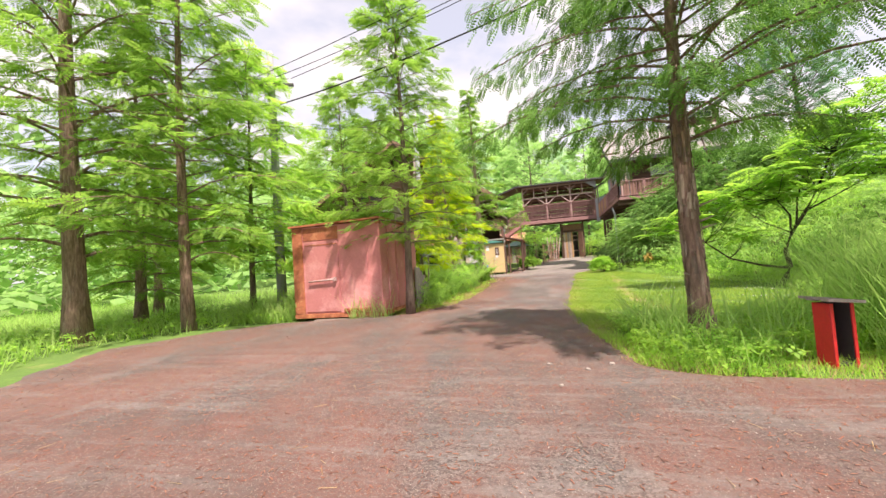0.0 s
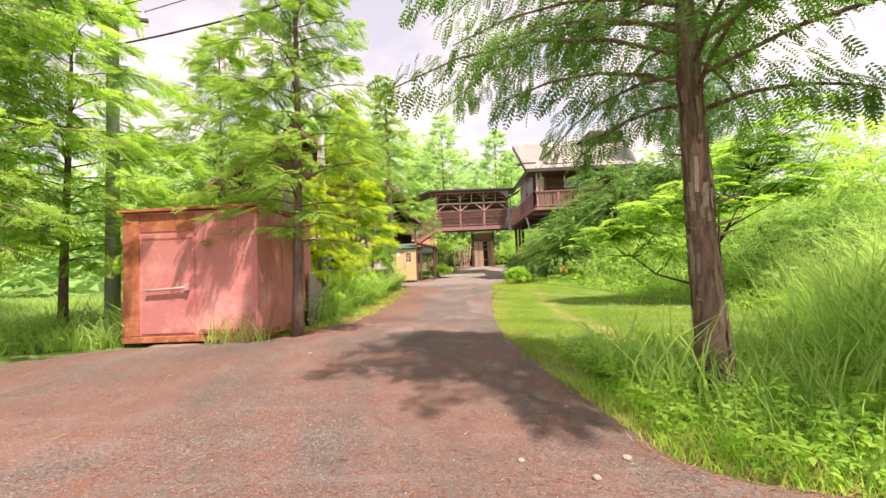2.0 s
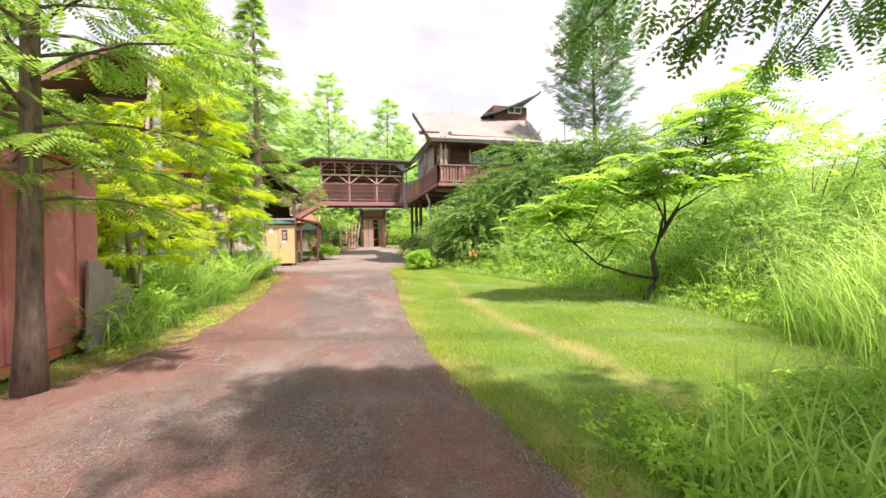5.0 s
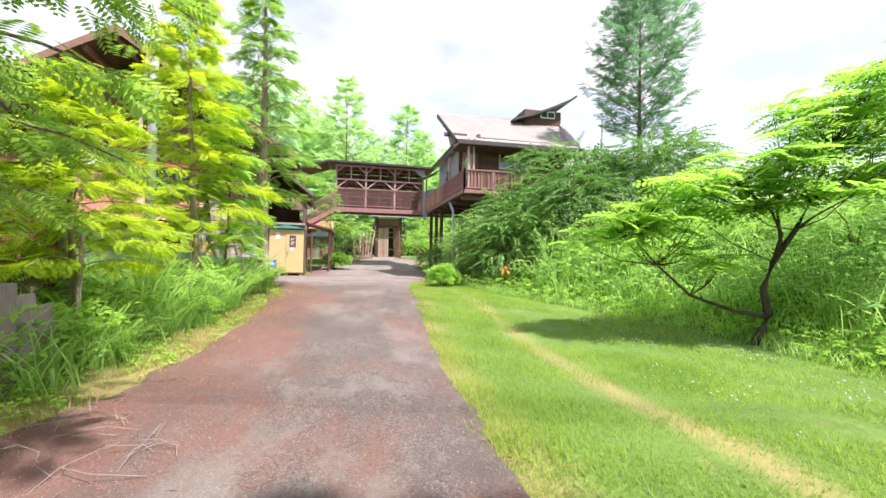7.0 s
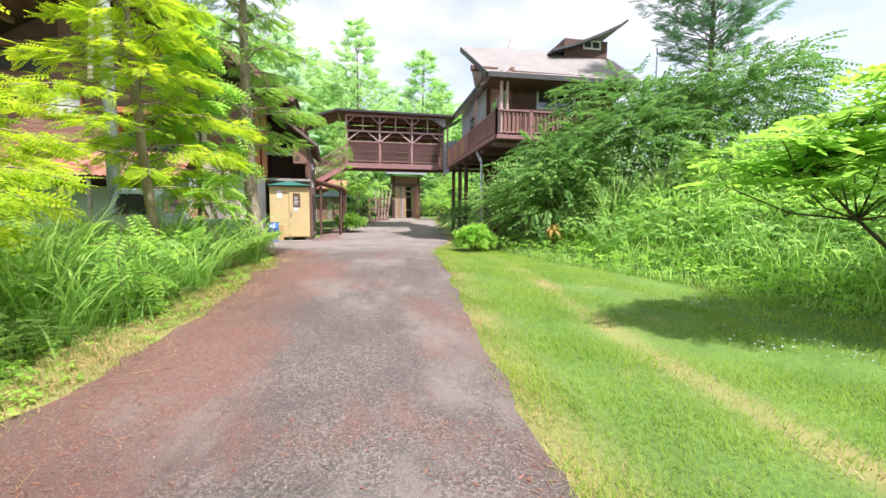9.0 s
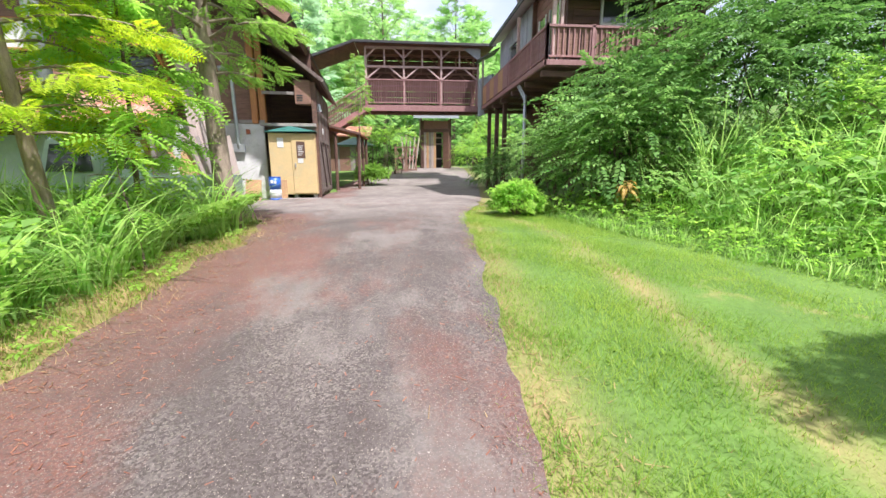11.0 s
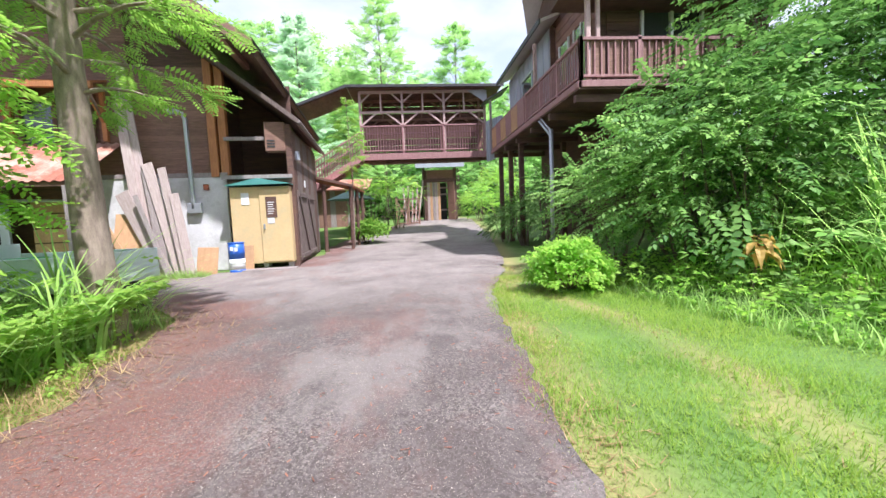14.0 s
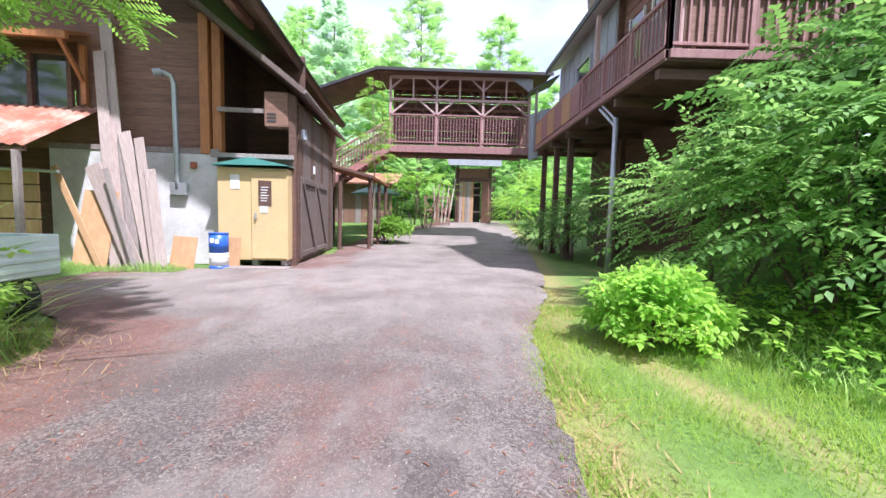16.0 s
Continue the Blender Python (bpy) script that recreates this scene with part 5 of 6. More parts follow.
    part("roof", bm, ROOFGREY, e, "pale grey sheet roof")
    part("roof", slab([ridge_a, ridge_b, nb, na], 0.12), ROOFGREY, e)
    part("roof", slab([ridge_b, eb, nb], 0.12), ROOFGREY, e)
    part("eave_board", beam((4.62, 24.68, 6.68), (11.2, 24.68, 6.72), 0.05, 0.2), DARK, e)
    part("soffit", box(4.75, 11.1, 24.75, 26.15, 6.58, 6.62), WOOD_DK, e)
    part("gable_board", beam((4.6, 24.8, 6.7), (4.68, 29.9, 9.65), 0.06, 0.22), DARK, e)
    part("gable_fill", slab([(6.1, 26.2, 7.3), (6.1, 29.9, 9.4), (6.1, 34.0, 7.3)], 0.06), WOOD_DK, e)
    part("ridge_end", beam((4.4, 26.6, 7.55), (5.6, 26.6, 7.55), 0.16, 0.18), WOOD_DK, e)
    part("finial", slab([(7.15, 30.0, 9.7), (7.55, 30.0, 9.7), (7.35, 30.0, 10.45)], 0.1), ROOFGREY, e)
    part("annex_roof", slab([(5.42, 28.8, 7.68), (5.42, 35.2, 7.68), (7.6, 35.2, 8.5), (7.6, 28.8, 8.5)], 0.1), ROOFGREY, e)
    part("annex_fascia", beam((5.39, 28.8, 7.62), (5.39, 35.2, 7.62), 0.05, 0.18), DARK, e)
    # roof lantern with a swept roof
    part("lantern", box(10.07, 12.5, 29.35, 31.9, 8.5, 10.42), WOOD_DK, e)
    w = part("lantern_window", box(11.13, 12.0, 29.29, 29.34, 9.98, 10.32), GLASS, e)
    for a, bb in (((11.08, 29.27, 9.96), (12.05, 29.27, 9.96)), ((11.08, 29.27, 10.34), (12.05, 29.27, 10.34)), ((11.1, 29.27, 9.94), (11.1, 29.27, 10.36)), ((12.03, 29.27, 9.94), (12.03, 29.27, 10.36)), ((11.56, 29.27, 9.94), (11.56, 29.27, 10.36))):
        part("window_frame", beam(a, bb, 0.06, 0.07), WHITE, w)
    pr = [(9.2, 9.63), (10.4, 10.0), (11.66, 10.53), (12.93, 11.15), (13.3, 11.42)]
    for (xa, za), (xb, zb) in zip(pr, pr[1:]):
        part("lantern_roof", slab([(xa, 28.85, za), (xb, 28.85, zb), (xb, 32.3, zb), (xa, 32.3, za)], 0.12), DARK, e)
    ae = empty("aerial", "thin metal aerial mast beside the roof", "aerial", pose(15.2, 29.0, gz(15.2, 29)))
    part("mast", tube([(0, 0, 0), (0, 0, 10.2 - gz(15.2, 29))], 0.04, 6), GALV, ae)
    part("boom", tube([(-0.9, 0, 9.6 - gz(15.2, 29)), (0.5, 0, 9.9 - gz(15.2, 29))], 0.02, 6), GALV, ae)


def gatehouse():
    """The tall plank doorway that closes the drive."""
    y, z = 46.0, 1.0
    e = empty("gatehouse", "old brown timber gatehouse with a plank door ajar", "gate", pose(3.35, y, z - 0.1))
    for k in range(5):
        part("plank", box(-1.05 + k * 0.2, -0.87 + k * 0.2, 0, 0.05, 0.1, 3.0, 0.006), (WOOD_PALE, WOOD_TAN, WOOD_GY)[k % 3], e)
    part("jamb", box(-1.2, -1.06, -0.05, 0.2, 0, 3.9, 0.01), WOOD_DK, e)
    part("jamb", box(0.95, 1.1, -0.05, 0.2, 0, 3.9, 0.01), WOOD_DK, e)
    # near black panel set back in the doorway, standing for its inner shade
    part("dark_opening", box(0.0, 0.5, 1.1, 1.2, 0, 3.0), DARK, e)
    for z1 in (0.9, 2.1, 2.6):
        part("ledge", beam((-0.05, 0.6, z1), (0.55, 0.6, z1), 0.05, 0.12), WOOD_PALE, e)
    dr = part("open_door", slab([(0.5, 0.05, 0.1), (0.95, -0.4, 0.1), (0.95, -0.4, 3.0), (0.5, 0.05, 3.0)], 0.05), WOOD_BR, e)
    part("lintel", box(-1.2, 1.1, -0.08, 0.2, 3.0, 3.25, 0.01), WOOD_DK, e)
    part("upper_boards", box(-1.05, 0.95, 0.0, 0.1, 3.26, 3.9), WOOD_BR, e)
    part("eave", slab([(-1.9, -0.9, 4.15), (1.7, -0.9, 4.15), (1.7, 0.8, 4.7), (-1.9, 0.8, 4.7)], 0.12), ROOFGREY, e)
    part("eave_board", box(-1.9, 1.7, -0.95, -0.9, 4.0, 4.5), GREYWALL, e)
    part("side_wall", box(1.1, 1.2, 0, 3, 0, 4.1), WOOD_DK, e)
    part("side_wall", box(-1.3, -1.2, 0, 3, 0, 4.1), WOOD_DK, e)
    part("sill", box(-1.1, 1.0, -0.5, 0.3, 0.0, 0.09, 0.01), RED, e)
    for k in range(5):
        p = empty("leaning_pole", "pale pole leaning on the gatehouse", "pole", pose(1.5 - k * 0.22, y - 0.5, 0.93, -6, 9 - 3 * k, 0), "leaning poles")
        part("pole", tube([(0, 0, 0), (0, 0, 3.2 - 0.15 * k)], [0.07, 0.05], 8), WOOD_PALE, p)


def yard():
    """Lean-to, lattice screens and a parasol beyond the barn."""
    e = empty("lean_to_shelter", "low open lean-to shelter on round posts", "shelter", pose(-2.0, 33.0, gz(-2, 33)))
    part("roof", slab([(-1.6, -1.2, 3.2), (0.6, -1.0, 2.65), (0.6, 3.5, 2.65), (-1.6, 3.5, 3.2)], 0.07), RUST, e)
    part("roof_edge", beam((-1.6, -1.22, 3.15), (0.62, -1.02, 2.6), 0.05, 0.1), WOOD_DK, e)
    for x, y in ((0.45, -0.8), (0.45, 1.2), (0.45, 3.2), (-0.6, -0.9)):
        part("post", tube([(x, y, -0.1), (x + 0.03, y, 2.65)], 0.075, 9), WOOD_DK, e)
    for k in range(2):
        s = empty("lattice_screen", "brown timber lattice screen", "fence", pose(0.35 + k * 0.85, 43.5, gz(0, 43.5)), "lattice screens")
        for x in (-0.36, 0.36):
            part("post", beam((x, 0, -0.1), (x, 0, 1.9 + 0.2 * (k % 2)), 0.09, 0.09), WOOD_BR, s)
        for z in (0.15, 1.0, 1.8):
            part("rail", beam((-0.36, 0, z), (0.36, 0, z), 0.05, 0.08), WOOD_BR, s)
        part("brace", beam((-0.34, 0, 0.2), (0.34, 0, 1.75), 0.04, 0.07), WOOD_BR, s)
        part("brace", beam((0.34, 0.01, 0.2), (-0.34, 0.01, 1.75), 0.04, 0.07), WOOD_BR, s)
    p = empty("parasol", "open grey-green garden parasol", "parasol", pose(-2.7, 41.0, gz(-2.7, 41)))
    part("pole", tube([(0, 0, -0.1), (0, 0, 2.5)], 0.03, 8), WOOD_GY, p)
    bm = bmesh.new()
    bmesh.ops.create_cone(bm, cap_ends=False, segments=10, radius1=1.5, radius2=0.05, depth=0.6, matrix=Matrix.Translation((0, 0, 2.3)))
    bmesh.ops.solidify(bm, geom=bm.faces[:], thickness=0.02)
    part("canopy", bm, mat("grey_green_canvas", (0.2, 0.3, 0.29), rough=0.8), p)
    h = empty("back_shed", "brown plank outbuilding half hidden by shrubs", "shed", pose(-6.5, 44.5, gz(-6.5, 44.5)))
    part("wall", box(-3, 4.2, 0, 0.2, -0.3, 2.6), WOOD_BR, h)
    for k in range(18):
        part("board", box(-3 + k * 0.4, -2.63 + k * 0.4, -0.03, -0.003, -0.2, 2.55, 0.005), WOOD_BR if k % 3 else WOOD_GY, h)
    part("roof", slab([(-3.3, -0.8, 2.6), (4.6, -0.8, 2.6), (4.6, 3, 3.6), (-3.3, 3, 3.6)], 0.1), RUSTROOF, h)


def red_shed():
    e = empty("sheet_metal_shed", "rusty red corrugated sheet shed behind the container", "shed", pose(-9.4, 14.6, gz(-9, 15)))
    part("front_sheet", wavy((0, 0, 0), (4.3, 0.5, 0), (0, 0, 2.9), 26, 0.02), REDWALL, e)
    part("side_sheet", wavy((4.3, 0.5, 0), (-1.3, 2.0, 0), (0, 0, 2.9), 14, 0.02), REDWALL, e)
    part("roof", slab([(-0.2, -0.3, 2.95), (4.5, 0.25, 2.95), (3.1, 2.8, 3.3), (-0.2, 2.6, 3.3)], 0.06), RUSTROOF, e)
    part("post", beam((4.22, 0.45, -0.1), (4.22, 0.45, 2.9), 0.1, 0.1), WOOD_GY, e)
    for k in range(3):
        s = empty("propped_board", "pale weathered board propped in the weeds", "board", pose(-5.1 - 0.35 * k, 13.9 + 0.1 * k, gz(-4.7, 14.3), -8, 6 - 6 * k, 10), "propped boards")
        part("board", box(-0.16, 0.16, 0, 0.03, -0.05, 1.6 - 0.2 * k, 0.005), WOOD_GY, s)
    for k in range(3):
        s = empty("stake", "thin grey wooden stake in the weeds", "stake", pose(-3.9 - 0.5 * k, 13.2 + 0.8 * k, gz(-4, 13.5), 3, 4 - 3 * k, 0), "stakes")
        part("stick", tube([(0, 0, -0.1), (0, 0, 1.7)], 0.03, 6), WOOD_GY, s)
    for k, (x, y) in enumerate(((-5.6, 11.6), (-4.9, 12.5), (-3.55, 12.6), (-3.5, 11.9))):
        s = empty("weathered_slab", "pale slab of sawn timber leaning by the container", "plank", pose(-3.6, 11.2 + 0.35 * k, gz(-3.5, 12), -4, 8 - 4 * k, 80), "slabs by the container")
        part("slab", box(-0.16, 0.16, 0, 0.05, -0.05, 1.35 - 0.15 * k, 0.01), WOOD_GY, s)


MINT = mat("pale_mint_paint", (0.62, 0.7, 0.68), (0.54, 0.62, 0.6), 0.45, 3, bump=0.05, fine=0.06)


def truck():
    """Small white flatbed truck, its tail towards the drive. Local x runs towards the cab."""
    e = empty("flatbed_truck", "small white flatbed truck parked in the weeds", "truck", pose(-3.2, 21.35, gz(-4, 21.4), 0, 0, 180))
    part("chassis", box(0.1, 3.2, -0.45, 0.45, 0.32, 0.46, 0.02), DARK, e)
    part("bed_floor", box(0, 1.95, -0.7, 0.7, 0.55, 0.62, 0.01), GALV, e)
    sides = [("side_gate", box(0, 1.95, -0.72, -0.68, 0.56, 1.0, 0.008)), ("side_gate", box(0, 1.95, 0.68, 0.72, 0.56, 1.0, 0.008)), ("tailgate", box(-0.03, 0.01, -0.72, 0.72, 0.56, 1.0, 0.008)), ("headboard", box(1.93, 1.97, -0.7, 0.7, 0.56, 1.15, 0.008))]
    for n, bm in sides:
        g = part(n, bm, MINT, e)
    for k in range(3):
        part("gate_rib", box(-0.045, -0.03, -0.7, 0.7, 0.62 + k * 0.1, 0.66 + k * 0.1, 0.004), MINT, e)
        part("gate_rib", box(0.03, 1.92, 0.72, 0.735, 0.62 + k * 0.1, 0.66 + k * 0.1, 0.004), MINT, e)
    bm = bmesh.new()
    prof = [(2.02, 0.4), (3.25, 0.4), (3.28, 0.95), (2.98, 1.75), (2.1, 1.78), (2.02, 1.6)]
    a = [bm.verts.new((x, -0.7, z)) for x, z in prof]
    b = [bm.verts.new((x, 0.7, z)) for x, z in prof]
    bm.faces.new(a), bm.faces.new(b[::-1])
    for i in range(6):
        bm.faces.new((a[i], b[i], b[(i + 1) % 6], a[(i + 1) % 6]))
    bmesh.ops.recalc_face_normals(bm, faces=bm.faces[:])
    bmesh.ops.bevel(bm, geom=bm.edges[:], offset=0.05, segments=3, affect="EDGES")
    cab = part("cab", bm, MINT, e, smooth=False)
    part("rear_window", box(2.0, 2.03, -0.5, 0.5, 1.15, 1.6, 0.01), GLASS, cab)
    part("side_window", slab([(2.2, 0.71, 1.1), (3.05, 0.71, 1.1), (2.88, 0.71, 1.62), (2.2, 0.71, 1.62)], 0.02), GLASS, cab)
    part("side_window", slab([(2.2, -0.7, 1.1), (3.05, -0.7, 1.1), (2.88, -0.7, 1.62), (2.2, -0.7, 1.62)], 0.02), GLASS, cab)
    for x in (0.45, 2.6):
        for y in (-0.62, 0.62):
            t = part("tyre", tube([(x, y - 0.08, 0.27), (x, y + 0.08, 0.27)], 0.27, 20), BLACK, e, smooth=False)
            part("rim", tube([(x, y - 0.09, 0.27), (x, y + 0.09, 0.27)], 0.15, 14), GALV, t)
    part("tail_lamp", box(-0.05, -0.02, 0.45, 0.66, 0.42, 0.52, 0.01), RED, e)
    part("mudflap", box(0.12, 0.14, 0.5, 0.72, 0.12, 0.5), BLACK, e)
    t = empty("green_tarp", "bright green tarpaulin heaped on the truck bed", "tarpaulin", pose(-4.5, 21.4, gz(-4, 21.4) + 0.62))
    bm = bmesh.new()
    bmesh.ops.create_uvsphere(bm, u_segments=16, v_segments=8, radius=0.5)
    for v in bm.verts:
        v.co = Vector((v.co.x * 1.3, v.co.y, max(0, v.co.z * 0.7 + 0.1 * noise.noise(v.co * 4))))
    part("sheet", bm, mat("green_plastic", (0.03, 0.4, 0.1), (0.02, 0.3, 0.08), 0.4, 3, fine=0.1), t)


def second_pole():
    e = empty("utility_pole", "pale grey utility pole before the barn", "pole", pose(-6.7, 21.6, gz(-6.7, 21.6)))
    part("shaft", tube([(0, 0, -0.2), (0, 0, 11.5)], [0.17, 0.11], 14), POLEGREY, e, smooth=True)
    part("stay", beam((-0.35, -0.1, 4.6), (-0.15, -0.05, 8.0), 0.12, 0.04), WOOD_PALE, e)


second_pole()
steel_box()
roof_timbers()
red_hutch()
utility_pole()
barn()
cubicle()
leaning_planks()
bridge()
house()
gatehouse()
yard()
red_shed()
truck()

# ---- trees and shrubs ----
near_tree = conifer(2.68, 4.8, 9.0, 4.3, 0.33, 0.15, 96, 230, 0.2, LF_CONIFER, BARKRED, "tall conifer with drooping feathery sprays and grey-brown bark", lean=(0.05, 0.0), seed=3, droop=0.3, tpl=FROND_FINE, hang=0.5, taper=0.95, lee=0.9)
bark_flakes(near_tree, 0.15, 9.0, (0.05, 0.0), 130, 0.15, 3.4, 3)
conifer(6.6, 3.0, 7.0, 2.7, 0.4, 0.15, 58, 76, 0.34, LF_CONIFER, BARK, "large dark conifer on the bank", seed=19, droop=0.3, tpl=FROND, hang=0.4, taper=0.5)
conifer(-3.2, 9.3, 10.5, 2.4, 0.2, 0.12, 88, 58, 0.33, LF_GREEN, BARK, "slender young conifer beside the pink container", seed=5, taper=0.5)
conifer(-11.2, 6.0, 16, 4.6, 0.14, 0.27, 84, 66, 0.46, LF_GREEN, BARKRED, "large conifer with fluted red-brown bark", seed=8, taper=0.6)
conifer(-9.3, 7.6, 15, 3.9, 0.13, 0.17, 84, 64, 0.44, LF_GREEN, BARKRED, "tall conifer with feathery fresh green sprays", seed=9, taper=0.6)
conifer(-9.1, 10.0, 9.5, 3.4, 0.2, 0.11, 70, 70, 0.4, LF_LIME, BARK, "young feathery green tree at the field edge", seed=10, taper=0.5)
conifer(-13.5, 9.5, 11, 3.4, 0.12, 0.2, 60, 48, 0.5, LF_GREEN, BARKRED, "feathery conifer at the field edge", seed=11)
conifer(-17.5, 13.5, 11, 3.4, 0.1, 0.2, 50, 40, 0.55, LF_GREEN, BARKRED, "feathery conifer out in the field", tpl=FROND_LO, seed=22)
conifer(-7.4, 13.6, 9.6, 3.0, 0.22, 0.11, 66, 56, 0.4, LF_GREEN, BARK, "young feathery green tree behind the container", seed=13, taper=0.6)
conifer(-4.1, 13.6, 4.6, 1.8, 0.28, 0.06, 54, 78, 0.26, LF_YELLOW, BARKPALE, "golden-leaved young tree in the verge", lean=(-0.3, 0.2), seed=14)
conifer(-3.8, 17.6, 8.8, 2.15, 0.2, 0.1, 76, 74, 0.3, LF_YELLOW, BARKPALE, "tall golden-leaved tree in the verge", seed=15, lean=(-0.5, 0))
conifer(-2.85, 20.5, 11, 2.1, 0.27, 0.2, 70, 46, 0.36, LF_GREEN, BARKPALE, "feathery tree with pale bark at the verge end", seed=16, lean=(-0.3, 0))
conifer(-3.6, 19.0, 5.5, 1.5, 0.25, 0.05, 34, 40, 0.4, LF_LIME, BARK, "thin sapling with long feathered leaves", tpl=PINNATE, seed=17)
for k, (x, y, h) in enumerate(((-2.75, 17.4, 1.9), (-3.1, 15.2, 1.5))):
    conifer(x, y, h, 0.6, 0.4, 0.016, 9, 5, 0.34, LF_LIME, BARK, "thin verge sapling with long feathered leaves", tpl=PINNATE, seed=120 + k, taper=0.3)
conifer(-1.6, 33.2, 6.6, 1.2, 0.5, 0.05, 26, 22, 0.3, LF_GREEN, BARKPALE, "thin young tree before the footbridge stair", seed=18)
conifer(14.6, 24.8, 12.6, 3.1, 0.36, 0.17, 110, 44, 0.46, LF_BLUEGREEN, BARK, "tall blue-green tree on the skyline", seed=21, taper=0.4, droop=-0.4, hang=0.0)
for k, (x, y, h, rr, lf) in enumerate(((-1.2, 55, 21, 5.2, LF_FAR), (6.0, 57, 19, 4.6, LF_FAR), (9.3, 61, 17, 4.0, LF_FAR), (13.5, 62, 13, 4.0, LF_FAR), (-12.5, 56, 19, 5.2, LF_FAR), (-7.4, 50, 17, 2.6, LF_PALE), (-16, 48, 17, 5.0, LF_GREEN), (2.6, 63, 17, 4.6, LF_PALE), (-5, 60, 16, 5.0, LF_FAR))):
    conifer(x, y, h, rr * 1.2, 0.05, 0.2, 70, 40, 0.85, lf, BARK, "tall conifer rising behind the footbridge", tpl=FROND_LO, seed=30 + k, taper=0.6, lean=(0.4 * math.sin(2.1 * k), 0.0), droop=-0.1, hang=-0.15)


def sumac():
    """Crooked small tree: limbs, twigs to each tip, and a fan of feathered leaves on every tip."""
    x, y = 7.25, 12.47
    e = empty("tree", "small spreading tree with a crooked dark trunk", "tree", pose(x, y, gz(x, y) - 0.05, 0, 0, -15))
    dark = mat("dark_bark", (0.1, 0.075, 0.06), (0.05, 0.036, 0.03), 0.9, 8, (3, 3, 0.8), 0.8)
    limbs = [[(-0.1, 0, 0), (0.12, 0, 0.35), (0.22, 0, 0.62), (0.16, 0.05, 1.1), (0.34, 0.05, 1.6), (0.7, 0, 2.2), (1.0, 0, 2.8), (1.4, 0.05, 3.8), (1.8, 0, 4.6)], [(0.2, 0, 0.58), (-0.4, 0.05, 0.68), (-1.2, 0.0, 0.95), (-1.8, 0, 1.5), (-2.3, 0.1, 2.1)], [(0.32, 0.05, 1.55), (0.3, -0.2, 2.1), (0.0, -0.3, 2.6), (-0.6, -0.3, 3.0)], [(0.46, 0, 1.8), (0.6, 0.3, 2.6), (0.9, 0.5, 3.5)], [(0.7, 0, 2.2), (1.3, 0.3, 2.5), (2.4, 0.4, 3.1)]]
    radii = [0.085, 0.042, 0.036, 0.034, 0.03]
    for l, q in zip(limbs, radii):
        part("trunk" if q > 0.08 else "limb", tube(l, [q * (1 - 0.75 * i / (len(l) - 1)) for i in range(len(l))], 9), dark, e, smooth=True)
    r = np.random.default_rng(40)
    masses = [(0.6, 0, 3.25, 1.2, 1.0, 0.5, 24), (1.6, 0, 3.6, 1.0, 0.9, 0.45, 20), (-0.4, 0.1, 2.95, 0.8, 0.8, 0.4, 15), (1.9, 0.1, 4.6, 0.9, 0.8, 0.45, 16), (2.7, 0, 5.0, 0.6, 0.6, 0.4, 9), (1.1, 0, 4.2, 0.8, 0.8, 0.4, 13), (2.5, 0.3, 3.5, 0.7, 0.7, 0.4, 10), (-2.1, 0, 2.5, 0.8, 0.7, 0.4, 15), (-2.7, 0.1, 2.1, 0.6, 0.6, 0.3, 9), (-1.4, 0, 2.75, 0.6, 0.6, 0.35, 9), (-1.3, 0, 1.7, 0.6, 0.5, 0.2, 6)]
    pos, dr, sz = [], [], []
    twig = bmesh.new()
    ends = np.array([p for l in limbs for p in l[2:]])
    for cx, cy, cz, rx, ry, rz, n in masses:
        for c in np.array([cx, cy, cz]) + r.uniform(-1, 1, (n, 3)) * np.array([rx, ry, rz]):
            q = ends[np.argmin(np.linalg.norm(ends - c, axis=1) + 2.0 * (ends[:, 2] > c[2]))]
            m = (q + c) / 2 + np.array([0, 0, -0.12])
            bm_tube(twig, [tuple(q), tuple(m), tuple(c)], [0.014, 0.01, 0.006], 5, False)
            k = 11
            a = np.arange(k) * 2.4 + r.uniform(0, 6)
            pos.append(c + np.stack([np.cos(a), np.sin(a), np.zeros(k)], -1) * 0.04)
            dr.append(np.stack([np.cos(a), np.sin(a), r.uniform(-0.2, 0.45, k)], -1))
            sz.append(r.uniform(0.38, 0.66, k))
    part("twig", twig, dark, e)
    pos, dr = np.concatenate(pos), np.concatenate(dr)
    v, f = place(PINNATE[0], PINNATE[1], pos, dr, np.array([0, 0, 1.0]) + r.normal(0, 0.2, dr.shape), np.concatenate(sz))
    np_mesh("crown", v, f, LF_SUMAC, e)


sumac()
bush("vine_thicket", [(6.5, 22.4, 1.5, 1.9, 1.9, 2.2), (8.6, 21.6, 2.4, 2.3, 2.1, 2.6), (7.4, 23.8, 2.6, 1.9, 1.5, 2.0), (10.8, 22.4, 3.5, 2.4, 2.0, 2.5), (9.4, 23.4, 4.9, 2.4, 1.3, 1.6), (13.2, 22.5, 4.0, 2.8, 2.4, 2.6), (12.4, 20.6, 4.8, 2.2, 1.6, 1.7)], LF_DARK, "dense thicket of dark vines and broad leaves below the house", 11, 0.8, seed=50, tpl=[(BOUGH, 1.0), (BOUGH_FINE, 0.8)], up=1.2, level=0.35, shell=0.2)
bush("shrub", [(5.9, 22.4, 1.4, 1.5, 1.4, 1.5), (6.7, 21.7, 1.8, 1.4, 1.3, 1.5), (5.1, 23.4, 1.25, 1.2, 1.2, 1.4)], LF_MID, "tall leafy green shrub at the thicket edge", 15, 0.6, seed=51, tpl=[(BOUGH_FINE, 1.0), (BOUGH, 0.8)], up=1.2, level=0.45)
